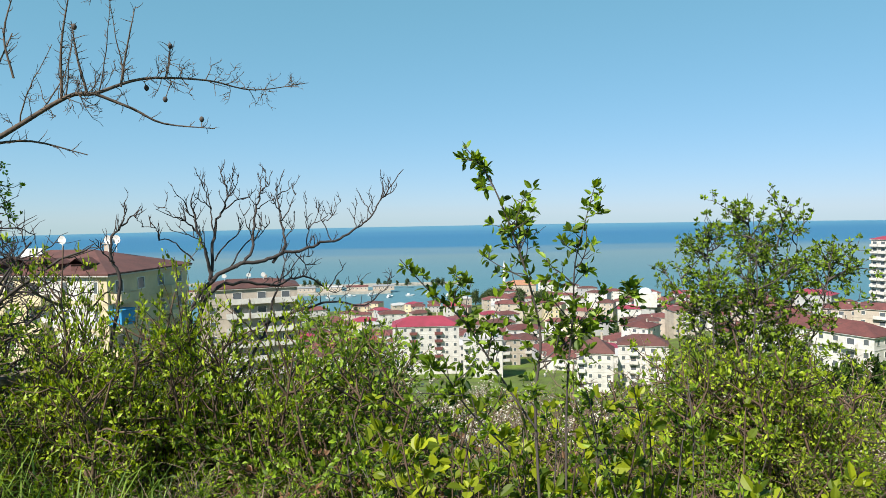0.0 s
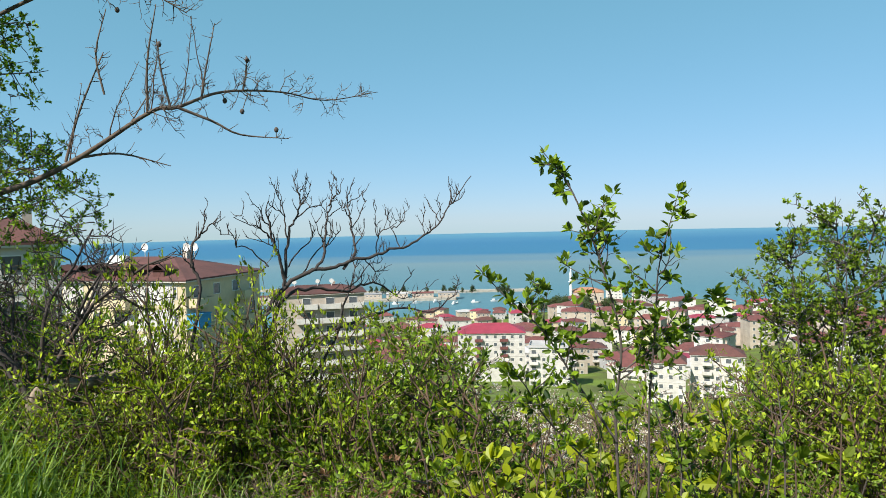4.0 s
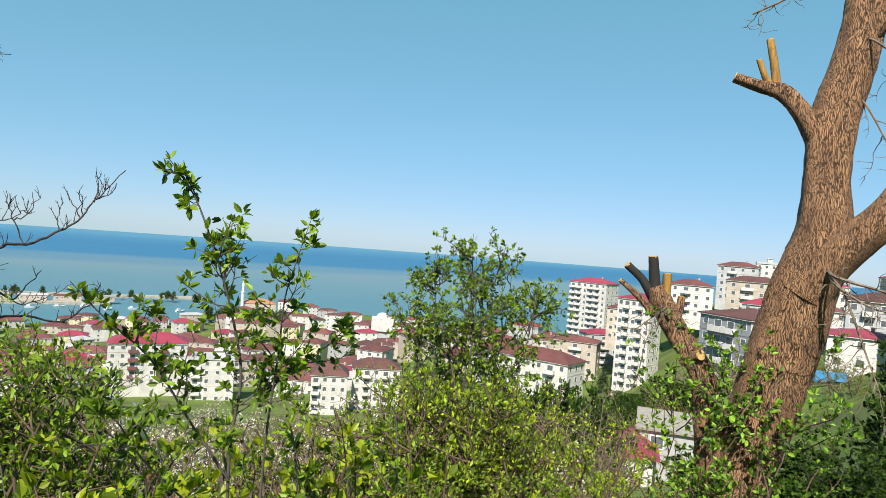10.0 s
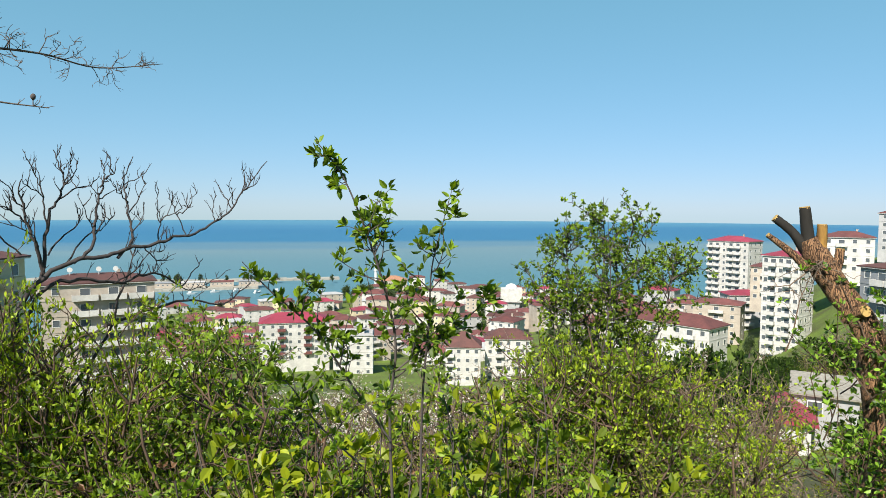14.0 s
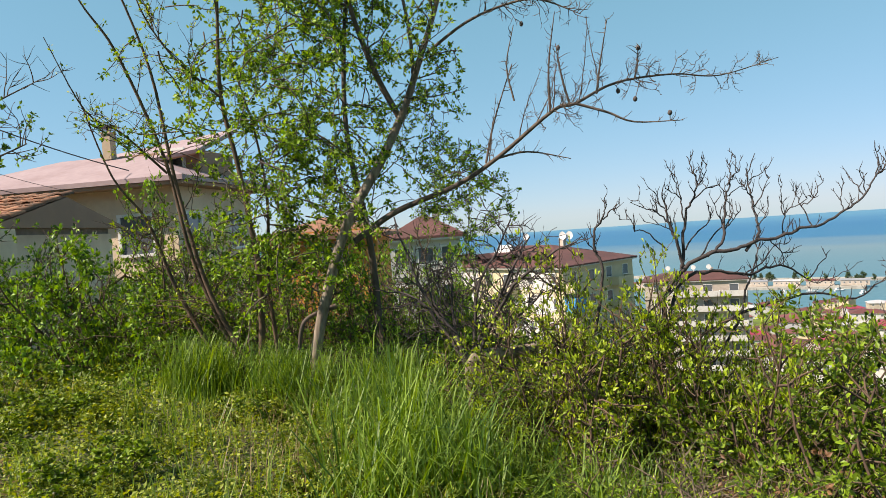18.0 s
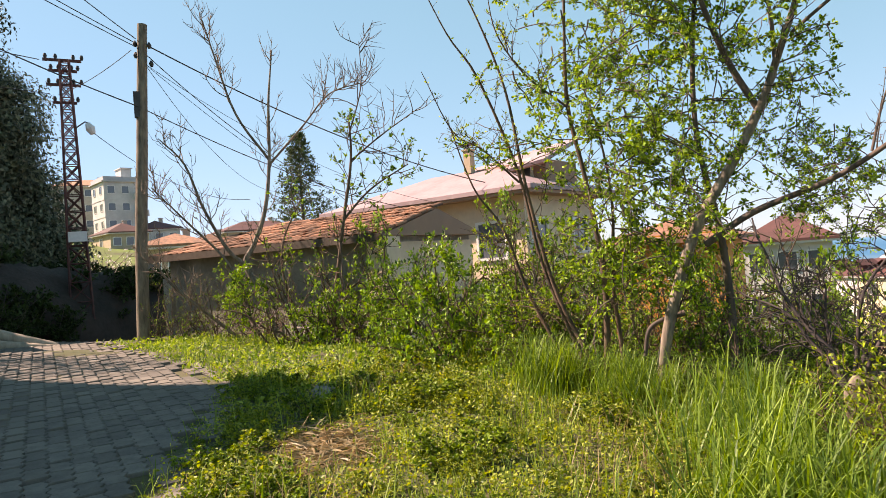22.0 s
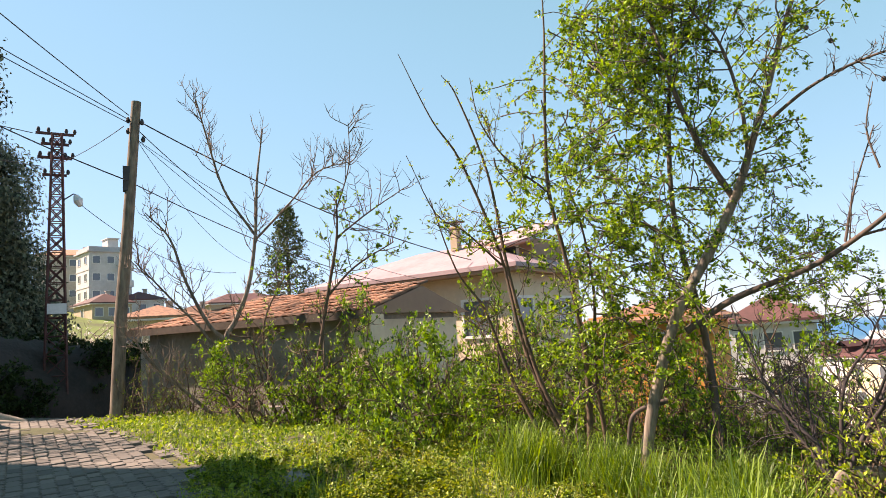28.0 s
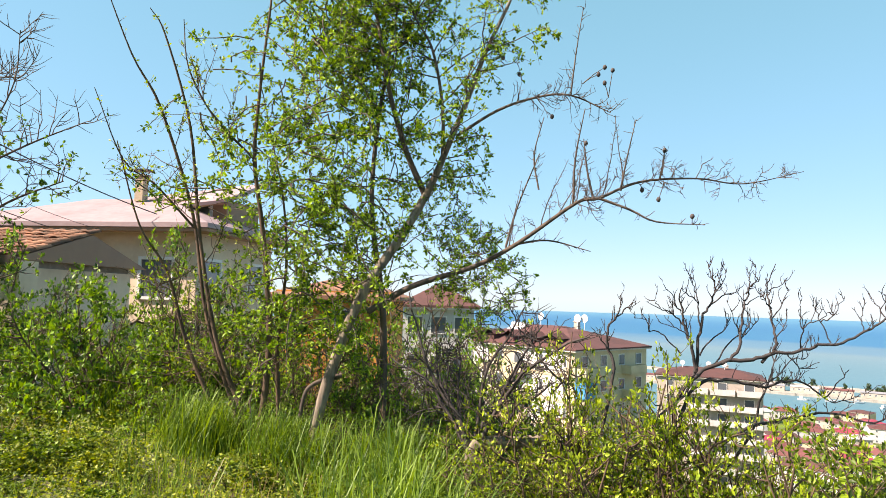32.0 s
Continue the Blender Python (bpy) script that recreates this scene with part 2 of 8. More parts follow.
M = {
    "soil": material("soil", (0.085, 0.075, 0.035), (0.05, 0.065, 0.018), scale=0.9, rough=0.95, bump=0.6, fine=14, coords="World", dist=0.06),
    "hill": material("hillside", (0.12, 0.19, 0.015), (0.060, 0.060, 0.022), scale=0.08, rough=0.95, bump=0.5, fine=18, coords="World", dist=0.4),
    "sea": sea_material(),
    "paver": material("paver_concrete", (0.154, 0.138, 0.118), (0.099, 0.088, 0.077), scale=9, rough=0.9, bump=0.4, each=0.22, coords="World", dist=0.01),
    "concrete": material("concrete", (0.336, 0.312, 0.28), (0.208, 0.192, 0.168), scale=2.5, rough=0.92, bump=0.4),
    # dirt and the deep shade on terrace and wall, both in this colour
    "dirty_shaded_wall": material("dirty_shaded_concrete", (0.13, 0.12, 0.10), (0.028, 0.028, 0.022), scale=1.6, rough=0.95, bump=0.7, dist=0.05),
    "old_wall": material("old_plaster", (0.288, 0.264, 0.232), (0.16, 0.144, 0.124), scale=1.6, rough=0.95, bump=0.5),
    "cream_plaster": material("cream_plaster", (0.464, 0.376, 0.264), (0.384, 0.304, 0.216), scale=1.3, rough=0.9, bump=0.2),
    "shelter_plaster": material("shelter_plaster", (0.60, 0.45, 0.32), (0.50, 0.37, 0.26), scale=1.2, rough=0.9, bump=0.2),
    "white_plaster": material("white_plaster", (0.60, 0.585, 0.575), (0.44, 0.43, 0.425), scale=0.35, rough=0.85, bump=0.1, each=0.06),
    "pale_plaster": material("pale_plaster", (0.48, 0.42, 0.36), (0.36, 0.31, 0.27), scale=0.35, rough=0.85, bump=0.1, each=0.08),
    "yellow_plaster": material("yellow_plaster", (0.62, 0.53, 0.36), (0.50, 0.43, 0.30), scale=0.35, rough=0.85, bump=0.1),
    "grey_plaster": material("grey_plaster", (0.42, 0.42, 0.44), (0.34, 0.34, 0.36), scale=0.35, rough=0.85, bump=0.1, each=0.08),
    "slate_plaster": material("slate_plaster", (0.25, 0.26, 0.29), (0.20, 0.21, 0.235), scale=0.35, rough=0.85, bump=0.1),
    "orange_plaster": material("orange_plaster", (0.624, 0.264, 0.048), (0.528, 0.208, 0.04), scale=0.6, rough=0.85, bump=0.1),
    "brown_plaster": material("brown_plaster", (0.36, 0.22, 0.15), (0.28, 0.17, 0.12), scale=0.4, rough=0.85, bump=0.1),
    "pink_roof": material("pink_metal_roof", (0.30, 0.04, 0.075), (0.21, 0.032, 0.055), scale=0.3, rough=0.6, bump=0.1, each=0.1),
    "red_roof": material("red_roof", (0.17, 0.058, 0.056), (0.10, 0.038, 0.038), scale=0.4, rough=0.75, bump=0.3, each=0.2),
    "brown_roof": material("brown_roof", (0.11, 0.045, 0.042), (0.07, 0.032, 0.03), scale=0.5, rough=0.75, bump=0.3, each=0.2),
    "tile": material("clay_tile", (0.36, 0.17, 0.10), (0.14, 0.085, 0.06), scale=3, rough=0.85, bump=0.3, each=0.5, coords="World"),
    "rose_roof": material("rose_sheet_roof", (0.36, 0.27, 0.285), (0.27, 0.19, 0.20), scale=0.8, rough=0.6, bump=0.15),
    "glass": glass_material("window_glass"),
    "frame": material("window_frame", (0.75, 0.74, 0.72), scale=2, rough=0.6, bump=0),
    "dark_metal": material("dark_metal", (0.05, 0.05, 0.055), (0.035, 0.03, 0.03), scale=6, rough=0.55, bump=0.2, metal=0.3),
    "rust": material("rusty_red_iron", (0.13, 0.045, 0.04), (0.07, 0.03, 0.03), scale=7, rough=0.8, bump=0.3),
    "white_metal": material("white_enamel", (0.72, 0.72, 0.72), (0.6, 0.6, 0.6), scale=3, rough=0.5, bump=0.05),
    "pole_wood": bark_material("weathered_pole_wood", (0.235, 0.195, 0.145), (0.085, 0.07, 0.055), scale=10, bump=0.6),
    "bench_wood": material("dark_bench_wood", (0.10, 0.075, 0.055), (0.06, 0.045, 0.035), scale=8, rough=0.7, bump=0.3),
    "cable": material("black_cable", (0.03, 0.03, 0.035), scale=10, rough=0.6, bump=0),
    "bark_walnut": furrowed_bark(),
    "bark_pale": bark_material("pale_smooth_bark", (0.29, 0.235, 0.185), (0.085, 0.066, 0.052), scale=16, bump=0.6),
    "leaf_crown": leaf_material("crown_leaves", (0.022, 0.065, 0.008), (0.34, 0.54, 0.04), translucent=0.38),
    "worn_concrete": material("worn_concrete", (0.23, 0.205, 0.175), (0.13, 0.115, 0.095), scale=2.5, rough=0.95, bump=0.5),
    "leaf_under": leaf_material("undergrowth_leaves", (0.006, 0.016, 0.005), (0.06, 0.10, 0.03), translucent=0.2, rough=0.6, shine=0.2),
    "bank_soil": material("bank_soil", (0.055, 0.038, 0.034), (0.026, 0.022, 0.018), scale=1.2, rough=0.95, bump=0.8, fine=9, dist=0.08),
    "bark_limb": bark_material("grey_brown_limb_bark", (0.24, 0.18, 0.135), (0.08, 0.060, 0.046), scale=12, bump=0.3),
    "bark_plum": bark_material("dark_plum_bark", (0.135, 0.10, 0.080), (0.055, 0.043, 0.036), scale=12, bump=0.3),
    "bark_brown": bark_material("brown_twig_bark", (0.14, 0.090, 0.060), (0.05, 0.034, 0.025), scale=15, bump=0.3),
    "bark_dark": bark_material("dark_twig_bark", (0.10, 0.085, 0.08), (0.06, 0.05, 0.05), scale=15, bump=0.3),
    "bark_fig": bark_material("grey_fig_bark", (0.065, 0.053, 0.053), (0.03, 0.025, 0.026), scale=12, bump=0.25),
    "cut_wood": material("fresh_cut_wood", (0.52, 0.35, 0.12), (0.36, 0.22, 0.08), scale=10, rough=0.8, bump=0.2),
    "log_wood": bark_material("bleached_log", (0.40, 0.33, 0.26), (0.26, 0.21, 0.16), scale=9, bump=0.4),
    "leaf_plum": leaf_material("plum_leaves", (0.014, 0.042, 0.005), (0.26, 0.40, 0.020), translucent=0.3),
    "leaf_sapling": leaf_material("sapling_leaves", (0.012, 0.040, 0.006), (0.24, 0.37, 0.02), translucent=0.32),
    "grass_tall": leaf_material("long_grass_blades", (0.03, 0.09, 0.012), (0.25, 0.38, 0.05), translucent=0.4),
    # paler copy of cream_plaster, with sunlight on the house put into its colour
    "lit_house_plaster": material("lit_cream_plaster", (0.66, 0.53, 0.39), (0.56, 0.44, 0.32), scale=1.3, rough=0.9, bump=0.2),
    "leaf_fresh": leaf_material("fresh_leaves", (0.035, 0.085, 0.007), (0.43, 0.55, 0.03), translucent=0.34),
    "leaf_mid": leaf_material("shrub_leaves", (0.016, 0.030, 0.005), (0.27, 0.32, 0.025), translucent=0.28),
    "leaf_gold": leaf_material("golden_green_leaves", (0.04, 0.085, 0.006), (0.40, 0.46, 0.02), translucent=0.4),
    "leaf_dark": leaf_material("dark_evergreen_leaves", (0.022, 0.034, 0.022), (0.165, 0.19, 0.115), translucent=0.06, rough=0.5, shine=0.25),
    # hillside shade put into the leaf colour, darker than the lit evergreens
    "leaf_shade": leaf_material("shade_darkened_leaves", (0.007, 0.020, 0.005), (0.06, 0.11, 0.016), translucent=0.15, rough=0.75, shine=0.1),
    "bark_gold": bark_material("golden_young_bark", (0.46, 0.26, 0.05), (0.17, 0.09, 0.03), scale=12, bump=0.8),
    "leaf_lane": leaf_material("bright_bush_leaves", (0.012, 0.045, 0.008), (0.29, 0.50, 0.045), translucent=0.32),
    # black of dead stubs; on the hillside bushes it paints shaded twigs
    "bark_black": bark_material("dead_and_shaded_bark", (0.022, 0.020, 0.018), (0.012, 0.011, 0.010), scale=15, bump=0.3),
    "leaf_cypress": leaf_material("conifer_needles", (0.02, 0.045, 0.014), (0.09, 0.13, 0.04), translucent=0.15),
    "leaf_dry": leaf_material("dry_brown_leaves", (0.12, 0.06, 0.03), (0.30, 0.17, 0.09), translucent=0.25),
    "blossom": leaf_material("white_blossom", (0.55, 0.50, 0.42), (0.80, 0.78, 0.72), translucent=0.3),
    "magnolia": leaf_material("pink_magnolia_petals", (0.10, 0.035, 0.06), (0.46, 0.28, 0.32), translucent=0.3),
    "grass": leaf_material("grass_blades", (0.05, 0.13, 0.018), (0.35, 0.46, 0.09), translucent=0.4),
    "grass_dry": leaf_material("straw", (0.20, 0.15, 0.08), (0.44, 0.35, 0.20), translucent=0.3),
    "weed": leaf_material("weed_leaves", (0.035, 0.085, 0.014), (0.40, 0.46, 0.06), translucent=0.4),
    "blue_paint": material("blue_paint", (0.06, 0.25, 0.50), scale=3, rough=0.5, bump=0),
    "awning": material("blue_awning", (0.04, 0.30, 0.62), scale=3, rough=0.8, bump=0.1),
    "stone": material("field_stone", (0.27, 0.25, 0.22), (0.16, 0.15, 0.13), scale=5, rough=0.9, bump=0.5),
    "breakwater": material("pale_breakwater_stone", (0.40, 0.38, 0.34), (0.26, 0.25, 0.22), scale=0.2, rough=0.9, bump=0.4),
}


# ---- mesh helpers ----
class Shape:
    """Collects boxes, tubes and leaves into one mesh."""

    def __init__(self):
        self.v, self.f, self.n = [], [], 0

    def add(self, verts, faces):
        verts, faces = np.asarray(verts, dtype=np.float64).reshape(-1, 3), np.asarray(faces, dtype=np.int64)
        self.v.append(verts)
        self.f.append(faces + self.n)
        self.n += len(verts)
        return self

    def box(self, c, size, m=None):
        x, y, z = (s / 2 for s in size)
        v = np.array([(-x, -y, -z), (x, -y, -z), (x, y, -z), (-x, y, -z), (-x, -y, z), (x, -y, z), (x, y, z), (-x, y, z)])
        if m is not None:
            v = v @ np.array(m.to_3x3()).T
        return self.add(v + np.array(c), [(0, 3, 2, 1), (4, 5, 6, 7), (0, 1, 5, 4), (1, 2, 6, 5), (2, 3, 7, 6), (3, 0, 4, 7)])

    def tube(self, path, radii, sides=6, caps=True):
        p = np.asarray(path, dtype=np.float64)
        k = len(p)
        r = np.full(k, radii) if np.isscalar(radii) else np.asarray(radii, dtype=np.float64)
        d = np.gradient(p, axis=0)
        d /= np.linalg.norm(d, axis=1)[:, None] + 1e-12
        up = np.array((0.0, 0.0, 1.0)) if abs(d[0][2]) < 0.9 else np.array((1.0, 0.0, 0.0))
        u = np.empty_like(p)
        for i in range(k):
            q = up - d[i] * np.dot(up, d[i])
            u[i] = q / (np.linalg.norm(q) + 1e-12)
            up = u[i]
        w = np.cross(d, u)
        a = np.arange(sides) * 2 * np.pi / sides
        v = p[:, None] + r[:, None, None] * (u[:, None] * np.cos(a)[None, :, None] + w[:, None] * np.sin(a)[None, :, None])
        i, j = np.meshgrid(np.arange(k - 1), np.arange(sides), indexing="ij")
        i, j = i.ravel(), j.ravel()
        j2 = (j + 1) % sides
        self.add(v.reshape(-1, 3), np.stack([i * sides + j, i * sides + j2, (i + 1) * sides + j2, (i + 1) * sides + j], 1))
        if caps:
            for e, ring, flip in ((0, 0, True), (k - 1, (k - 1) * sides, False)):
                t = np.stack([np.full(sides, sides), np.arange(sides), (np.arange(sides) + 1) % sides], 1)
                self.add(np.vstack([v[e], p[e]]), t[:, ::-1] if flip else t)
        return self

    def mesh(self, name, mat, smooth=False):
        me = bpy.data.meshes.new(name)
        v = np.vstack(self.v)
        sizes = np.concatenate([np.full(len(f), f.shape[1]) for f in self.f])
        loops = np.concatenate([f.ravel() for f in self.f])
        me.vertices.add(len(v))
        me.vertices.foreach_set("co", v.ravel().astype(np.float32))
        me.loops.add(len(loops))
        me.loops.foreach_set("vertex_index", loops.astype(np.int32))
        me.polygons.add(len(sizes))
        me.polygons.foreach_set("loop_start", np.concatenate([[0], np.cumsum(sizes)[:-1]]).astype(np.int32))
        me.polygons.foreach_set("use_smooth", np.full(len(sizes), smooth, dtype=bool))
        me.update(calc_edges=True)
        me.validate()
        me.materials.append(M[mat])
        return me


def part(name, shape, mat, parent, label="", smooth=False, m=None):
    """Links a shape, or a mesh made before, as one object under a thing."""
    ob = new(name, shape if isinstance(shape, bpy.types.Mesh) else shape.mesh(name, mat, smooth))
    ob.parent = parent
    if m is not None:
        ob.matrix_local = m
    return tagged(ob, label)


def thing(name, label, category, m=None, group="", kind="", data=None):
    ob = new(name, data)
    if m is not None:
        ob.matrix_world = m
    return tagged(ob, label, category, group, kind)


def bearing(heading, dist, z=0.0):
    a = radians(heading)
    return Vector((math.sin(a) * dist, math.cos(a) * dist, z))


# ---- the lie of the land: height by heading and distance ----
def slope(*pairs):
    return [p[0] for p in pairs], [p[1] for p in pairs]


LAND = [
    (-180, slope((0, 0), (10, 0.6), (40, 4), (300, 45), (900, 90), (2000, 150))),
    (-118, slope((0, 0), (11, 0.75), (16, 1.0), (25, 3), (70, 11), (300, 40), (900, 80), (2000, 120))),
    (-106, slope((0, 0), (5, 0.22), (14, 0.55), (17, 0.45), (22, 0.6), (60, 6), (130, 12), (300, 32), (900, 60), (2000, 90))),
    (-90, slope((0, 0), (5, 0.2), (16, 0.30), (22, -0.3), (40, 0.2), (60, 1.5), (130, 8), (300, 20), (900, 40), (2000, 60))),
    (-66, slope((0, 0), (6, 0.25), (11, 0.15), (14, -0.4), (22, -1.2), (45, -3), (120, -12), (300, -45), (600, -97), (2000, -97))),
    (-45, slope((0, 0), (5, 0.1), (7, -0.1), (12, -1.6), (30, -3.5), (60, -10), (90, -20), (200, -50), (400, -84), (520, -97), (2000, -97))),
    (-28, slope((0, 0), (2.5, -0.05), (5, -0.7), (9, -2.2), (20, -6), (50, -14), (85, -24), (150, -41), (300, -72), (500, -88), (560, -97), (2000, -97))),
    (-10, slope((0, 0), (2, -0.05), (4, -0.8), (9, -2.8), (20, -7), (50, -17), (90, -26), (145, -39), (255, -61), (400, -78), (600, -83), (650, -97), (2000, -97))),
    (12, slope((0, 0), (2, -0.05), (4, -0.8), (9, -2.8), (20, -7), (60, -22), (120, -37), (215, -57), (255, -61), (400, -74), (600, -82), (740, -84), (800, -97), (2000, -97))),
    (35, slope((0, 0), (2.5, -0.1), (5, -0.8), (9, -2.4), (20, -6), (57, -18), (100, -29), (180, -42), (220, -47), (350, -47), (450, -66), (600, -84), (680, -97), (2000, -97))),
    (48, slope((0, 0), (3, -0.1), (5.5, -0.7), (9, -2.2), (20, -6), (40, -11), (60, -17), (95, -14), (140, -21), (260, -19), (350, -12), (600, -60), (800, -97), (2000, -97))),
    (62, slope((0, 0), (3, -0.1), (6, -0.6), (10, -1.8), (20, -4), (40, -5.5), (70, -6), (120, -11), (200, -9), (350, -3), (900, -20), (2000, -60))),
    (110, slope((0, 0), (10, 0.1), (40, 1), (100, 8), (300, 35), (900, 70), (2000, 100))),
    (180, slope((0, 0), (10, 0.6), (40, 4), (300, 45), (900, 90), (2000, 150))),
]


def land(x, y):
    """Height of the ground, for arrays or single numbers."""
    x, y = np.asarray(x, dtype=np.float64), np.asarray(y, dtype=np.float64)
    d, a = np.hypot(x, y), np.degrees(np.arctan2(x, y))
    heights = np.stack([np.interp(d, *s) for _, s in LAND])
    knots = np.array([k for k, _ in LAND], dtype=np.float64)
    i = np.clip(np.searchsorted(knots, a) - 1, 0, len(knots) - 2)
    w = (a - knots[i]) / (knots[i + 1] - knots[i])
    w = w * w * (3 - 2 * w)
    lo, hi = np.take_along_axis(heights, i[None], 0)[0], np.take_along_axis(heights, i[None] + 1, 0)[0]
    return lo * (1 - w) + hi * w


def ground_z(x, y):
    return float(land(np.array([x]), np.array([y]))[0])


def build_land():
    rings = np.concatenate([[0.0], np.geomspace(0.5, 2000, 150)])
    turns = np.linspace(-math.pi, math.pi, 361)[:-1]
    r, a = np.meshgrid(rings, turns, indexing="ij")
    x, y = r * np.sin(a), r * np.cos(a)
    z = land(x.ravel(), y.ravel()).reshape(x.shape)
    rough = np.array([noise.noise((px * 0.7, py * 0.7, 0.0)) for px, py in zip(x.ravel(), y.ravel())]).reshape(x.shape)
    z = z + rough * np.clip((r - 3) * 0.01, 0, 0.12) * (r < 60)
    k = len(turns)
    i, j = np.meshgrid(np.arange(len(rings) - 1), np.arange(k), indexing="ij")
    i, j = i.ravel(), j.ravel()
    j2 = (j + 1) % k
    s = Shape().add(np.stack([x, y, z], -1), np.stack([i * k + j, i * k + j2, (i + 1) * k + j2, (i + 1) * k + j], 1))
    me = s.mesh("ground", "soil", True)
    me.materials.append(M["hill"])
    far = (rings[i] > 32).astype(np.int32)
    me.polygons.foreach_set("material_index", far)
    tagged(new("ground", me), "earthy hillside falling from the lane to the sea", "ground", kind="structure")


build_land()
SEA = -85.0
s = Shape()
turns = np.linspace(radians(-88), radians(85), 65)
rad = np.array([300.0, 700, 1200, 2000, 3000, 4000, 4950])
v = np.array([(r * math.sin(a), r * math.cos(a), SEA) for r in rad for a in turns])
f = [(i * 65 + j, i * 65 + j + 1, (i + 1) * 65 + j + 1, (i + 1) * 65 + j) for i in range(6) for j in range(64)]
tagged(new("water", s.add(v, f).mesh("water", "sea")), "calm sea, silty teal inshore and deep blue beyond", "sea", kind="structure")


# ---- buildings ----
def two_tone(name, pairs):
    """One mesh of several shapes, each in its own material."""
    whole, counts = Shape(), []
    for shape, _ in pairs:
        k = 0
        for v, f in zip(shape.v, shape.f):
            whole.v.append(v)
        for f in shape.f:
            whole.f.append(f + whole.n)
            k += len(f)
        whole.n += shape.n
        counts.append(k)
    me = whole.mesh(name, pairs[0][1])
    for _, mat in pairs[1:]:
        me.materials.append(M[mat])
    me.polygons.foreach_set("material_index", np.concatenate([np.full(c, i) for i, c in enumerate(counts)]).astype(np.int32))
    return me


WINDOW_MESHES = {}


def window_mesh(w, h):
    """A window in one piece: a proud frame and the pane set back in it. It looks along -y."""
    key = (round(w, 1), round(h, 1))
    if key not in WINDOW_MESHES:
        x, z, b = key[0] / 2, key[1] / 2, 0.09
        rings = [(x, z, 0.0), (x, z, -0.07), (x - b, z - b, -0.07), (x - b, z - b, -0.012)]
        v = [(sx * rx, ry, sz * rz) for rx, rz, ry in rings for sx, sz in ((-1, -1), (1, -1), (1, 1), (-1, 1))]
        f = [(4 * i + j, 4 * i + (j + 1) % 4, 4 * i + 4 + (j + 1) % 4, 4 * i + 4 + j) for i in range(3) for j in range(4)] + [(12, 13, 14, 15)]
        me = Shape().add(v, f).mesh("window", "frame")
        me.materials.append(M["glass"])
        me.polygons.foreach_set("material_index", np.array([0] * 12 + [1], dtype=np.int32))
        WINDOW_MESHES[key] = me
    return WINDOW_MESHES[key]


def storey_shape(w, d, h, storeys, storey, foot=4.0):
    """Walls in one piece, with a proud string course at each floor."""
    rings = [(0.0, -foot)]
    for k in range(1, storeys):
        rings += [(0.0, k * storey - 0.12), (0.07, k * storey - 0.12), (0.07, k * storey + 0.10), (0.0, k * storey + 0.10)]
    rings.append((0.0, h))
    v = [(sx * (w / 2 + o), sy * (d / 2 + o), z) for o, z in rings for sx, sy in ((-1, -1), (1, -1), (1, 1), (-1, 1))]
    n = len(rings)
    f = [(4 * i + j, 4 * i + (j + 1) % 4, 4 * i + 4 + (j + 1) % 4, 4 * i + 4 + j) for i in range(n - 1) for j in range(4)]
    return Shape().add(v, f + [(3, 2, 1, 0), (4 * n - 4, 4 * n - 3, 4 * n - 2, 4 * n - 1)])


def hip_roof(w, d, rise, over=0.5, ridge=0.45, thick=0.18):
    """A hipped roof with a thick edge; its foot lies at z = 0."""
    x, y = w / 2 + over, d / 2 + over
    rx, ry = (max(x - y, 0.01), 0.01) if w >= d else (0.01, max(y - x, 0.01))
    if ridge < 0:
        rx, ry = (x, 0.01) if w >= d else (0.01, y)
    v = [(-x, -y, 0), (x, -y, 0), (x, y, 0), (-x, y, 0), (-x, -y, thick), (x, -y, thick), (x, y, thick), (-x, y, thick),
         (-rx, -ry, rise), (rx, -ry, rise), (rx, ry, rise), (-rx, ry, rise)]
    f = [(0, 3, 2, 1), (0, 1, 5, 4), (1, 2, 6, 5), (2, 3, 7, 6), (3, 0, 4, 7), (4, 5, 9, 8), (5, 6, 10, 9), (6, 7, 11, 10), (7, 4, 8, 11), (8, 9, 10, 11)]
    return Shape().add(v, f)


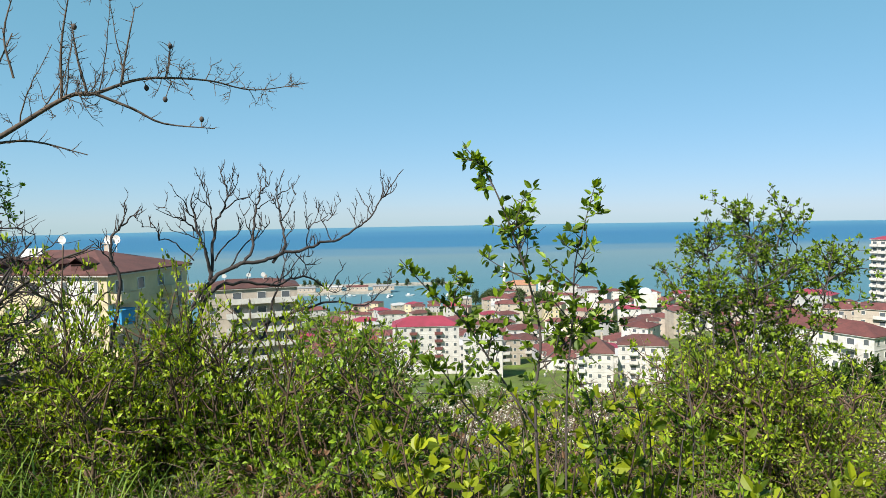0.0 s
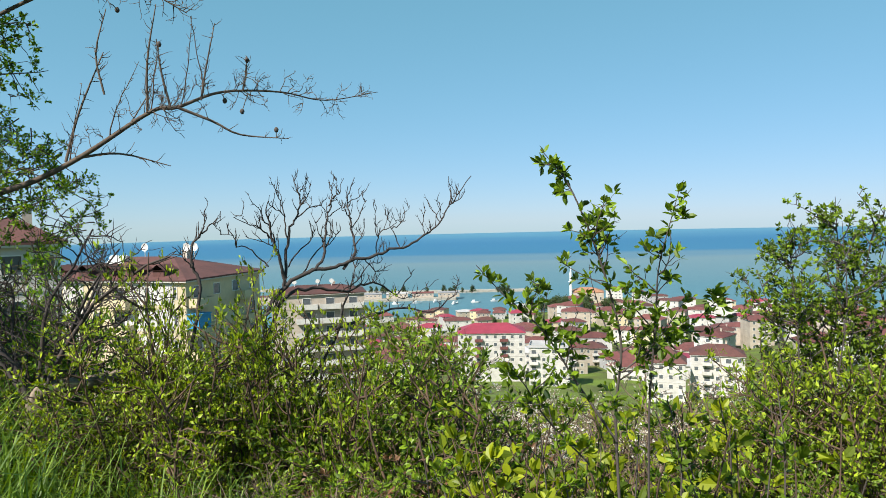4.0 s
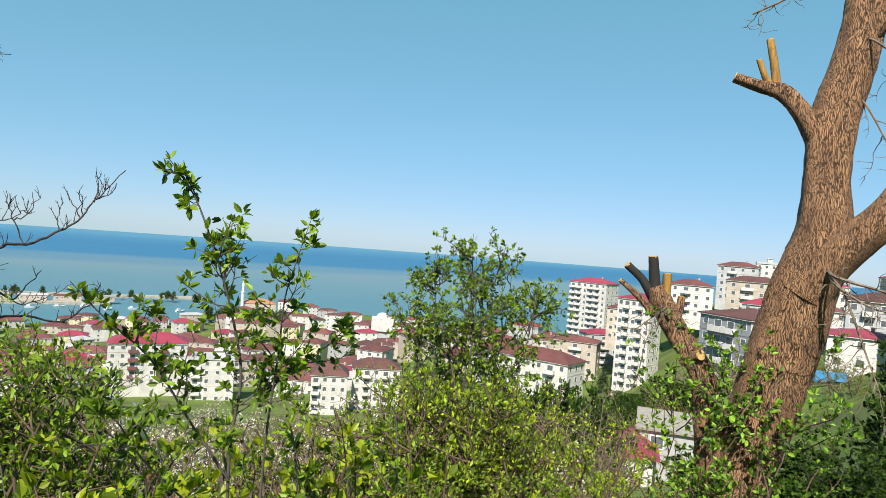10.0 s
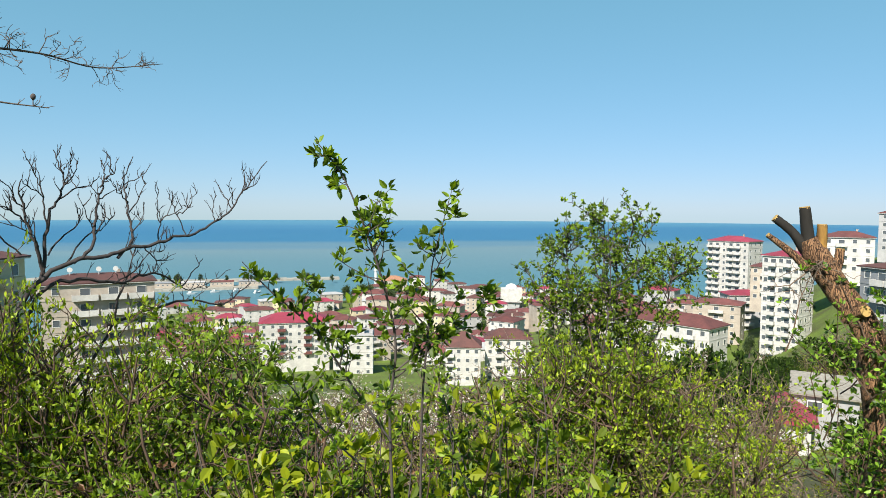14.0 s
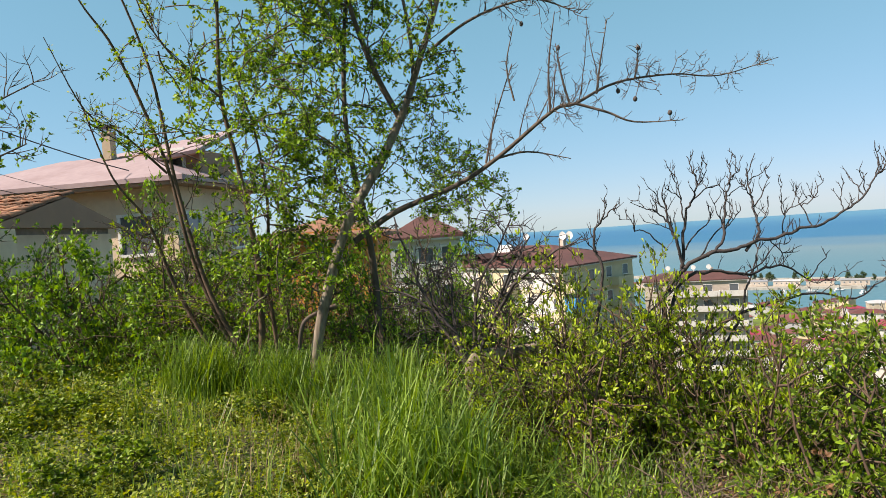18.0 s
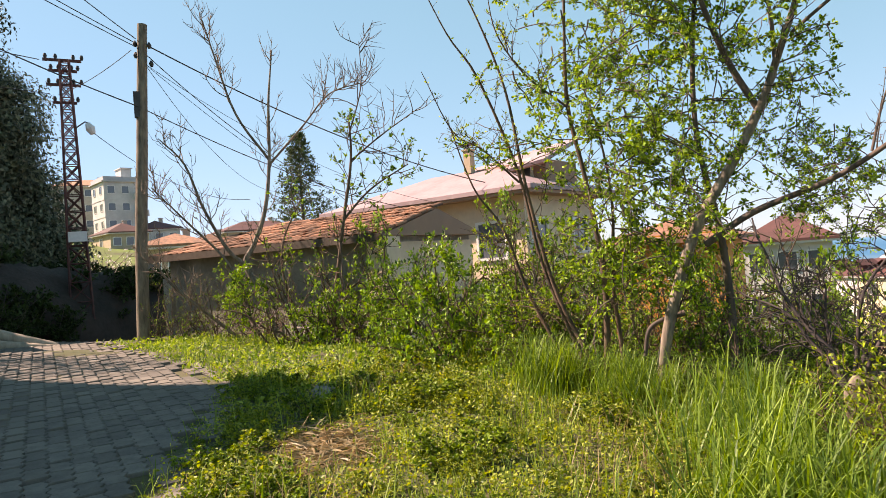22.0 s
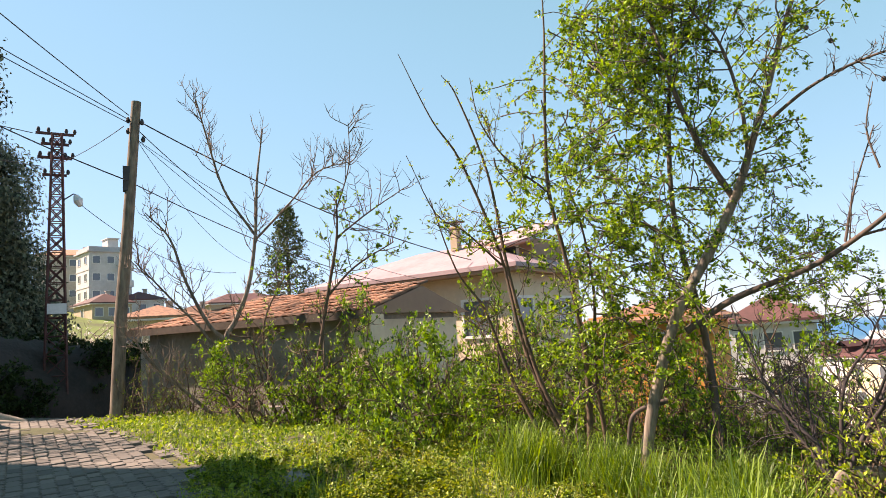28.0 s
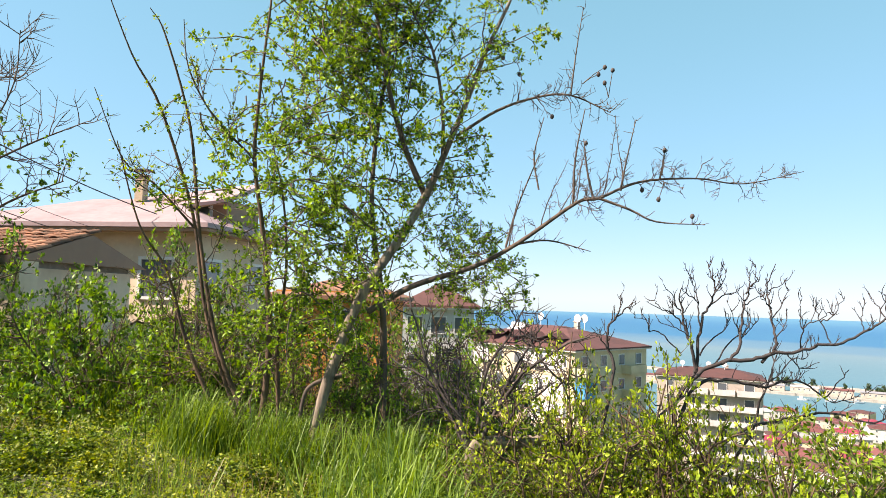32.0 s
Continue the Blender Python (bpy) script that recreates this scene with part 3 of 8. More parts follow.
def house(x, y, z, w, d, storeys, turn, wall, roof, label, kind="hip", rise=2.0, cols=3, side_cols=2, balconies=(), name="apartment_building",
          group="", storey=3.0, win=(1.3, 1.4), extras=True, seed=1, rail="white_plaster", side=""):
    """A block of flats with its storeys, windows, balconies and roof. Its front looks along local -y."""
    rng = random.Random(seed)
    h = storeys * storey
    root = thing(name, label, "building", pose(x, y, z, 0, 0, turn), group)
    body = storey_shape(w, d, h, storeys, storey)
    shell = part("wall", body, wall, root)
    if side:
        shell.data.materials.append(M[side])
        for face in shell.data.polygons:
            face.material_index = int(face.normal.x > 0.9)
    if kind == "flat":
        s = Shape().box((0, 0, h + 0.12), (w + 0.7, d + 0.7, 0.24))
        for sx in (-1, 1):
            s.box((sx * (w / 2 - 0.1), 0, h + 0.6), (0.2, d, 0.75))
        for sy in (-1, 1):
            s.box((0, sy * (d / 2 - 0.1), h + 0.6), (w - 0.4, 0.2, 0.75))
        part("roof", s, roof, root)
        if extras:
            part("stair_house", Shape().box((w * 0.15, 0, h + 1.4), (w * 0.25, d * 0.4, 2.6)).box((w * 0.15, 0, h + 2.78), (w * 0.3, d * 0.5, 0.16)), wall, root)
    else:
        part("roof", hip_roof(w, d, rise, ridge=-1 if kind == "gable" else 1), roof, root, m=pose(0, 0, h))
        part("eave", Shape().box((0, 0, h - 0.08), (w + 0.9, d + 0.9, 0.16)), "white_plaster", root)
        if extras:
            part("chimney", Shape().box((w * 0.18, d * 0.1, h + rise * 0.8), (0.6, 0.6, rise * 0.9)).box((w * 0.18, d * 0.1, h + rise * 1.28), (0.8, 0.8, 0.12)), "pale_plaster", root)
    me = window_mesh(*win)
    for k in range(storeys):
        zz = k * storey + 1.65
        for c in range(cols):
            xx = (c + 0.5) / cols * w - w / 2
            if c in balconies and k > 0:
                continue
            part("window", me, "", root, m=pose(xx, -d / 2, zz))
        for side in (-1, 1):
            for c in range(side_cols):
                yy = (c + 0.5) / side_cols * d - d / 2
                part("window", me, "", root, m=pose(side * w / 2, yy, zz, 0, 0, 90 * side))
        if k > 0:
            for c in balconies:
                xx = (c + 0.5) / cols * w - w / 2
                bw = w / cols * 0.92
                s = Shape().box((0, -0.65, -0.08), (bw, 1.3, 0.16)).box((0, -1.25, 0.5), (bw, 0.09, 0.95))
                for sx in (-1, 1):
                    s.box((sx * (bw / 2 - 0.05), -0.6, 0.5), (0.09, 1.2, 0.95))
                part("balcony", s, rail, root, m=pose(xx, -d / 2, k * storey))
                part("balcony_door", window_mesh(min(1.8, bw - 0.4), 2.1), "", root, m=pose(xx, -d / 2 - 0.01, k * storey + 1.15))
    return root


def city():
    rng = random.Random(11)
    # the named blocks on the slope
    y = house(-44.5, 78.6, -25.2, 20.8, 14.8, 7, -11, "yellow_plaster", "brown_roof", "cream yellow block of flats with a dark red hipped roof",
              rise=2.4, cols=6, side_cols=4, balconies=(0, 3), rail="yellow_plaster")
    for k in range(7):
        for xx, w in ((-5.2, 3.0), (3.5, 3.0), (7.2, 3.2)):
            part("panel", Shape().box((xx, -7.415, k * 3 + 1.5), (w, 0.05, 2.5)), "white_plaster", y, "white rendered panel")
    for xx in (-7.5, -4, -0.5, 3, 6.5):
        part("dormer", Shape().box((0, 0, 0.5), (1.5, 2.2, 1.1)).add([(-1, -1.3, 1.05), (1, -1.3, 1.05), (1, 1.2, 1.05), (-1, 1.2, 1.05), (0, -1.3, 1.7), (0, 1.2, 1.7)],
             [(0, 1, 2, 3)]).add([(-1, -1.3, 1.05), (0, -1.3, 1.7), (0, 1.2, 1.7), (-1, 1.2, 1.05)], [(0, 1, 2, 3)]).add(
             [(1, -1.3, 1.05), (1, 1.2, 1.05), (0, 1.2, 1.7), (0, -1.3, 1.7)], [(0, 1, 2, 3)]), "brown_roof", y, m=pose(xx, -5.9, 21.1))
    for k in range(1, 7):
        for yy in (-5.4, 3.6):
            part("balcony", Shape().box((0, 0, 0), (1.4, 3.4, 0.18)).box((0.65, 0, 0.5), (0.1, 3.4, 0.95)).box((0, -1.65, 0.5), (1.3, 0.1, 0.95)).box((0, 1.65, 0.5), (1.3, 0.1, 0.95)), "yellow_plaster", y, m=pose(11.1, yy, k * 3))
    part("awning", Shape().box((0, 0, 0), (1.5, 2.2, 1.6)).box((0, 0, 0.85), (1.7, 2.4, 0.1)), "awning", y, "bright blue balcony awning", m=pose(11.2, -6.3, 16.4))
    for xx, yy in ((4.2, 1.0), (5.1, 1.3), (-3, 2)):
        dish = Shape().tube([(0, 0, 0), (0, 0, 1.2)], 0.05)
        a = np.linspace(0, 2 * np.pi, 15)[:-1]
        v = [(0, 0.12, 1.5)] + [(0.55 * math.cos(q), -0.05, 1.5 + 0.55 * math.sin(q)) for q in a]
        dish.add(v, [(0, 1 + i, 1 + (i + 1) % 14) for i in range(14)])
        part("satellite_dish", dish, "white_metal", y, m=pose(xx, yy, 23.0))
    for xx in (-4.5, -3.2):
        part("water_tank", Shape().tube([(-0.6, 0, 0.9), (0.6, 0, 0.9)], 0.35, 12).box((0, -0.7, 0.45), (1.4, 1.2, 0.06), pose(0, 0, 0, 30).to_3x3()), "white_metal", y, m=pose(xx, -1.5, 22.4))
    g = house(-42, 141, -37, 19.5, 10.5, 8, 17, "pale_plaster", "brown_roof", "pale grey block of flats with wide white balconies", kind="hip", rise=1.6,
              cols=4, side_cols=3, balconies=(1, 2, 3))
    for xx in (-5, 0, 3):
        part("satellite_dish", Shape().tube([(0, 0, 0), (0, 0, 1.0)], 0.05).tube([(0, -0.1, 1.2), (0, 0.05, 1.2)], [0.5, 0.2], 12), "white_metal", g, m=pose(xx, -1, 25.2))
    house(-7.5, 261, -57, 26, 13, 5, 2, "white_plaster", "pink_roof", "white block of flats with a crimson pink sheet roof", rise=3.2, cols=8, side_cols=3, balconies=(2, 5), seed=3, rail="red_roof")
    house(14.5, 245, -60, 14.5, 10, 5, -6, "white_plaster", "grey_plaster", "white flats under a flat grey roof", kind="flat", cols=4, balconies=(0,), side_cols=2)
    house(49.5, 214, -59, 11.5, 10, 5, -14, "white_plaster", "brown_roof", "white flats with brown bays and a maroon hipped roof", rise=4.5, cols=4, side_cols=3, balconies=(0,), seed=5)
    house(67, 220, -58, 16, 10, 5, -14, "white_plaster", "brown_roof", "white flats with a low maroon roof", rise=3.0, cols=5, side_cols=3, balconies=(1, 3), seed=6)
    house(93.5, 162.5, -43, 31, 10, 5, -60, "white_plaster", "red_roof", "long white flats with curved balconies under a red roof", rise=2.6, cols=9, side_cols=3, balconies=(1, 4, 7), seed=7)
    t = house(201.5, 286, -49, 20.5, 13.5, 12, -63, "white_plaster", "pink_roof", "tall white tower block with a crimson roof", rise=2.5, cols=6, side_cols=3, balconies=(0, 1, 3, 4), seed=8)
    house(143.5, 177.2, -48, 11, 11, 12, -60, "white_plaster", "pink_roof", "slim white tower block with rows of balconies", kind="hip", rise=2.0, cols=5, side_cols=3, balconies=(1, 3), seed=9)
    house(106.5, 97.5, -29.5, 13, 14, 7, -91, "slate_plaster", "brown_roof", "slate grey and white flats with a brown hipped roof", rise=1.8, cols=4, side_cols=4, seed=10, balconies=(1, 2), side="white_plaster", name="apartment_building")
    house(110.5, 78, -18, 10, 9, 3, -52, "white_plaster", "pink_roof", "low white house with a pink roof above the meadow", rise=1.2, cols=3, side_cols=2, seed=12)
    b = house(106.6, 60.0, -11.5, 10, 10, 6, -105, "slate_plaster", "grey_plaster", "tall block with a grey striped side and white balconies", kind="flat", rise=1.2, cols=3, side_cols=3, seed=13, win=(0.8, 1.3), side="white_plaster")
    for xx in (-3.6, 0.6, 3.4):
        part("stripe", Shape().box((xx, -5.03, 8.9), (0.7, 0.06, 17.6)), "brown_plaster", b)
    for k in range(1, 6):
        part("balcony", Shape().box((0, 0, 0), (1.3, 3.0, 0.16)).box((0.6, 0, 0.5), (0.09, 3.0, 0.95)), "white_plaster", b, m=pose(5.6, -3.2, k * 3))
        part("balcony", Shape().box((0, 0, 0), (1.3, 2.4, 0.16)).box((0.6, 0, 0.5), (0.09, 2.4, 0.95)), "white_plaster", b, m=pose(5.6, 3.4, k * 3))
    house(262, 234, -12, 9, 9, 5, -45, "white_plaster", "grey_plaster", "pale block on the skyline of the hill", kind="flat", cols=3, side_cols=2, seed=14)
    for i, (x, yy, z, w, r) in enumerate(((178, 192, -19, 15, "red_roof"), (192, 176, -19, 18, "brown_roof"), (170, 150, -22, 14, "pink_roof"), (205, 160, -18, 15, "pink_roof"),
                                          (160, 205, -30, 13, "red_roof"), (224, 214, -14, 16, "red_roof"), (150, 118, -20, 12, "red_roof"), (186, 118, -14, 13, "pink_roof"),
                                          (140, 96, -16, 11, "brown_roof"), (168, 92, -12, 13, "red_roof"))):
        house(x, yy, z, w, 10, 4 + i % 2, -40 - 6 * (i % 3), ("white_plaster", "pale_plaster", "grey_plaster")[i % 3], r, "hillside flats with a hipped roof", rise=2, cols=4, side_cols=2,
              balconies=(1,), seed=20 + i, group="hillside flats")
    # small houses below the tree
    hut = thing("shed", "small block shed with a pale sheet roof", "shed", pose(42.5, 47.5, -17.5, 0, 0, -40))
    part("wall", Shape().box((0, 0, 1.6), (4.6, 5, 5.2)), "grey_plaster", hut)
    part("roof", Shape().box((0, 0, 4.4), (5.4, 5.8, 0.16), pose(0, 0, 0, 6).to_3x3()), "concrete", hut)
    part("window", window_mesh(1.2, 1.2), "", hut, m=pose(-0.8, -2.5, 3.0))
    red = thing("cottage", "small cottage with a crimson sheet roof", "house", pose(37.5, 46.2, -18.5, 0, 0, -38))
    part("wall", Shape().box((0, 0, 1.2), (3.8, 4, 4.6)), "white_plaster", red)
    part("roof", hip_roof(3.8, 4, 1.4, ridge=-1), "pink_roof", red, m=pose(0, 0, 3.5))
    part("door", Shape().box((0.6, -2.03, 0.9), (0.9, 0.06, 2.0)), "brown_plaster", red)
    # the town by the harbour: rows of roofs that follow the slope
    walls = ("white_plaster", "pale_plaster", "white_plaster", "pale_plaster", "grey_plaster", "yellow_plaster")
    roofs = ("red_roof", "red_roof", "brown_roof", "red_roof", "pink_roof", "red_roof", "grey_plaster")
    made = 0
    spots = [(-42.0, 141.0, 14), (-7.5, 261, 17), (14.5, 245, 11), (49.5, 214, 9), (67, 220, 10), (93.5, 162.5, 17), (201.5, 286, 14), (142, 177, 11), (78, 690, 26)]
    for _ in range(4000):
        if made >= 150:
            break
        head, dist = rng.uniform(-14, 36), math.sqrt(rng.uniform(250 ** 2, 640 ** 2))
        if head < 4 and dist > 585 or head > 26 and dist > 520:
            continue
        p = bearing(head, dist)
        w, d = rng.uniform(10, 20), rng.uniform(9, 13)
        if any(math.hypot(p.x - sx, p.y - sy) < r + w * 0.62 for sx, sy, r in spots):
            continue
        spots.append((p.x, p.y, w * 0.55))
        n = rng.choice((2, 3, 3, 4, 4, 5)) if head > 3 else rng.choice((2, 2, 3, 3))
        house(p.x, p.y, ground_z(p.x, p.y) - 0.5, w, d, n, -head + rng.uniform(-25, 25), rng.choice(walls), rng.choice(roofs), "town house with a hipped roof near the shore",
              rise=rng.uniform(1.6, 2.8), cols=3, side_cols=0 if dist > 340 else 1, balconies=(1,) if dist < 380 else (), seed=100 + made, group="town houses", extras=dist < 420,
              name="town_house")
        made += 1
    # white-domed mosque and slender minaret
    mosque = thing("mosque", "pale stone mosque with a low tiled roof and minaret", "mosque", pose(74, 688, -85, 0, 0, -6))
    part("wall", Shape().box((6, 8, 5), (34, 22, 12)), "pale_plaster", mosque)
    part("roof", hip_roof(34, 22, 4.5), "tile", mosque, m=pose(6, 8, 11))
    part("minaret", Shape().tube([(-10, -4, -2), (-10, -4, 22)], 1.5, 12).tube([(-10, -4, 22), (-10, -4, 22.8)], 2.4, 12).tube([(-10, -4, 22.8), (-10, -4, 29)], 1.25, 12)
         .tube([(-10, -4, 29), (-10, -4, 38)], [1.5, 0.05], 12), "white_metal", mosque)
    for k in range(6):
        part("window", window_mesh(1.6, 3.0), "", mosque, m=pose(-8 + k * 5.6, -3.02, 5))
    dome = thing("domed_hall", "white hall with a shallow dome", "building", pose(147, 476, -66, 0, 0, -17))
    part("wall", Shape().box((0, 0, 3), (16, 12, 10)), "white_plaster", dome)
    sp = Shape()
    prof = [(4.6 * math.cos(q), 8 + 3.6 * math.sin(q)) for q in np.linspace(0, 1.5, 7)]
    sp.tube([(0, 0, h) for _, h in prof], [r for r, _ in prof], 20)
    part("dome", sp, "white_metal", dome, smooth=True)
    tall = thing("flats", "white flats beside the mosque", "building", pose(104, 664, -84, 0, 0, -8))
    part("wall", Shape().box((0, 0, 7), (16, 12, 18)), "white_plaster", tall)
    part("roof", hip_roof(16, 12, 2), "red_roof", tall, m=pose(0, 0, 16))
    for k in range(5):
        for c in range(4):
            part("window", window_mesh(1.3, 1.4), "", tall, m=pose(-5.6 + c * 3.7, -6, 1.5 + k * 3))


def harbour():
    mole = Shape()
    rng = np.random.default_rng(3)
    for x0, y0, x1, y1, w in ((-330, 850, -150, 800, 14), (-150, 800, 30, 812, 12), (-330, 700, -60, 735, 18)):
        k = 26
        for i in range(k):
            t = (i + 0.5) / k
            l = math.hypot(x1 - x0, y1 - y0) / k
            mole.box((x0 + (x1 - x0) * t, y0 + (y1 - y0) * t, SEA + 0.6 + rng.uniform(-0.3, 0.3)), (l + 0.4, w + rng.uniform(-2, 2), 4.0),
                     pose(0, 0, 0, 0, 0, math.degrees(math.atan2(y1 - y0, x1 - x0))).to_3x3())
    ob = thing("breakwater", "pale stone breakwater round the harbour basin", "breakwater", kind="structure", data=mole.mesh("breakwater", "breakwater"))
    for i in range(9):
        x = -300 + i * 29
        b = thing("warehouse", "long low white harbour shed", "shed", pose(x, 712 + i * 3.2, SEA + 2.6, 0, 0, 7), group="harbour sheds")
        part("wall", Shape().box((0, 0, 2.5), (24, 9, 5)), "pale_plaster", b)
        part("roof", hip_roof(24, 9, 1.4, ridge=-1), ("grey_plaster", "red_roof", "slate_plaster")[i % 3], b, m=pose(0, 0, 5))
        for k in range(5):
            part("window", window_mesh(1.6, 1.6), "", b, m=pose(-9 + k * 4.5, -4.5, 3))
    for i in range(7):
        x = -120 + i * 21
        b = thing("boat", "white moored fishing boat", "boat", pose(x, 690 + 9 * (i % 3), SEA + 0.2, 0, 0, 20 * (i % 4)), group="moored boats")
        v = [(-5, -1.4, 1.2), (3, -1.6, 1.2), (6, 0, 1.7), (3, 1.6, 1.2), (-5, 1.4, 1.2), (-4.6, -0.9, -0.5), (3, -0.7, -0.5), (3, 0.7, -0.5), (-4.6, 0.9, -0.5)]
        part("hull", Shape().add(v, [(0, 5, 6, 1), (4, 3, 7, 8), (0, 4, 8, 5)]).add(v, [(1, 6, 2), (2, 6, 7), (2, 7, 3)]).add(v[:5], [(0, 1, 2, 3, 4)]), "white_metal", b)
        part("cabin", Shape().box((-2, 0, 2.0), (2.6, 2.0, 1.8)).box((-2, 0, 2.95), (3.0, 2.3, 0.12)), "white_metal", b)


city()
harbour()

# unseen flats and tower added behind the lane, shaped to cast its afternoon shade
SHADE_FLATS = house(-17.0, -18.74, 1.45, 13, 13, 3, 33, "pale_plaster", "red_roof", "unseen pale block of flats added to shade the paved lane", kind="flat", cols=4, side_cols=3, storey=2.95, extras=False, name="flats")
part("stair_tower", Shape().box((5.35, 4.5, 6.6), (2.3, 4.0, 13.2)).box((5.35, 4.5, 13.28), (2.5, 4.2, 0.16)), "pale_plaster", SHADE_FLATS)


# ---- plants ----
def unit(v):
    v = np.asarray(v, dtype=np.float64)
    return v / (np.linalg.norm(v, axis=-1, keepdims=True) + 1e-9)


def wander(rng, p, d, length, k, bend, up):
    """A line of k steps that strays by bend and turns upwards by up."""
    pts, p, d = [np.array(p, dtype=np.float64)], np.array(p, dtype=np.float64), unit(d)
    for _ in range(k):
        d = unit(d + rng.normal(0, bend, 3) + np.array((0, 0, up)))
        p = p + d * (length / k)
        pts.append(p)
    return np.array(pts)


def along(path, t):
    """Points and directions at the fractions t of a line."""
    s = np.clip(np.asarray(t) * (len(path) - 1), 0, len(path) - 1.001)
    i = s.astype(int)
    w = (s - i)[:, None]
    return path[i] * (1 - w) + path[i + 1] * w, unit(path[i + 1] - path[i])


def smooth_path(rows, steps=4):
    """A rounded line through a few rows of x, y, z and, where given, radius."""
    r = np.array(rows, dtype=np.float64)
    q = np.vstack([2 * r[0] - r[1], r, 2 * r[-1] - r[-2]])
    out = []
    for i in range(1, len(q) - 2):
        for t in np.arange(steps) / steps:
            a, b, c, d = q[i - 1], q[i], q[i + 1], q[i + 2]
            out.append(0.5 * (2 * b + (c - a) * t + (2 * a - 5 * b + 4 * c - d) * t * t + (3 * b - a - 3 * c + d) * t ** 3))
    return np.array(out + [r[-1]])


class Plant:
    """Branches and leaves that grow from given limbs."""

    def __init__(self, seed):
        self.rng = np.random.default_rng(seed)
        self.wood, self.spots, self.ways, self.size = [], [], [], []

    def limb(self, path, r0, r1, sides=6):
        self.wood.append((path, np.linspace(r0, r1, len(path)), sides))
        return path

    def twigs(self, path, count, length, r, lo=0.25, hi=1.0, bend=0.18, up=0.08, spread=0.9, k=5, grow_up=0.0, sides=4):
        """Side shoots off a line; returns them."""
        out = []
        if count < 1:
            return out
        t = self.rng.uniform(lo, hi, count)
        p, d = along(path, t)
        for i in range(count):
            side = unit(np.cross(d[i], self.rng.normal(0, 1, 3)))
            w = unit(d[i] * (1 - 0.5 * spread) + side * spread + np.array((0, 0, grow_up)))
            l = length * self.rng.uniform(0.5, 1.15) * (1.15 - 0.5 * t[i])
            q = wander(self.rng, p[i], w, l, k, bend, up)
            self.limb(q, r, r * 0.35, sides)
            out.append(q)
        return out

    def leaves(self, paths, per, size, lo=0.15, hi=1.0, out=0.02):
        for q in paths:
            n = self.rng.poisson(per)
            if n < 1:
                continue
            nodes = self.rng.uniform(lo, hi, max(1, n // 5))
            p, d = along(q, nodes[self.rng.integers(0, len(nodes), n)])
            w = unit(d * 0.45 + self.rng.normal(0, 0.62, (n, 3)) + np.array((0, 0, 0.22)))
            self.spots.append(p + w * out * self.rng.uniform(0, 1, (n, 1)))
            self.ways.append(w)
            self.size.append(size * self.rng.uniform(0.55, 1.25, n))

    def wood_shape(self):
        s = Shape()
        for p, r, k in self.wood:
            s.tube(p, r, k, caps=k > 5)
        return s

    def leaf_shape(self, broad=0.5, rounded=False):
        return leaf_cards(self.rng, np.vstack(self.spots), np.vstack(self.ways), np.concatenate(self.size), broad, rounded)


def leaf_cards(rng, p, w, size, broad=0.5, rounded=False, face=None):
    """Small folded leaves with a midrib; rounded ones curl and have a fuller outline; face: the way that they look."""
    n = len(p)
    side = unit(np.cross(w, unit(rng.normal(0, 1, (n, 3)) + np.array((0, 0, 0.8))) if face is None else face))
    up = np.cross(side, w)
    l = size[:, None]
    if rounded:
        cup, droop = rng.uniform(0.05, 0.16, (n, 1)), rng.uniform(-0.05, 0.25, (n, 1))
        rows = [p]
        for at, half in ((0.3, 0.42), (0.68, 0.40)):
            m = p + w * l * at - up * l * droop * at * at
            rows += [m + side * l * broad * half + up * l * cup, m, m - side * l * broad * half + up * l * cup]
        v = np.stack(rows + [p + w * l - up * l * droop], 1)
        o = (np.arange(n) * 8)[:, None]
        sh = Shape().add(v.reshape(-1, 3), np.concatenate([o + np.array(t) for t in ((0, 1, 2), (0, 2, 3), (4, 7, 5), (5, 7, 6))]))
        sh.f.append(np.concatenate([o + np.array(t) for t in ((1, 4, 5, 2), (2, 5, 6, 3))]))
        return sh
    mid = p + w * l * 0.5 - up * l * 0.02
    v = np.stack([p, mid + side * l * broad * 0.5 + up * l * 0.07, mid, mid - side * l * broad * 0.5 + up * l * 0.07, p + w * l - up * l * 0.10], 1)
    o = (np.arange(n) * 5)[:, None]
    f = np.concatenate([o + np.array(t) for t in ((0, 1, 2), (0, 2, 3), (1, 4, 2), (2, 4, 3))])
    return Shape().add(v.reshape(-1, 3), f)


def planted(plant, name, label, category, bark, leaf, at=(0, 0, 0), broad=0.5, trunk=0, group="", wood_name="branchwork", crown="foliage", rounded=False):
    """A thing of one plant: its stems, and its leaves as a mass."""
    root = thing(name, label, category, pose(*at), group)
    if trunk:
        for k in range(trunk):
            s = Shape()
            p, r, sides = plant.wood[k]
            s.tube(p, r, max(sides, 10))
            part("trunk" if k == 0 else "limb", s, bark, root, smooth=True)
        plant.wood = plant.wood[trunk:]
    if plant.wood:
        tagged(part(wood_name, plant.wood_shape(), bark, root, smooth=True), kind="stuff")
    if plant.spots:
        tagged(part(crown, plant.leaf_shape(broad, rounded), leaf, root), kind="stuff")
    return root


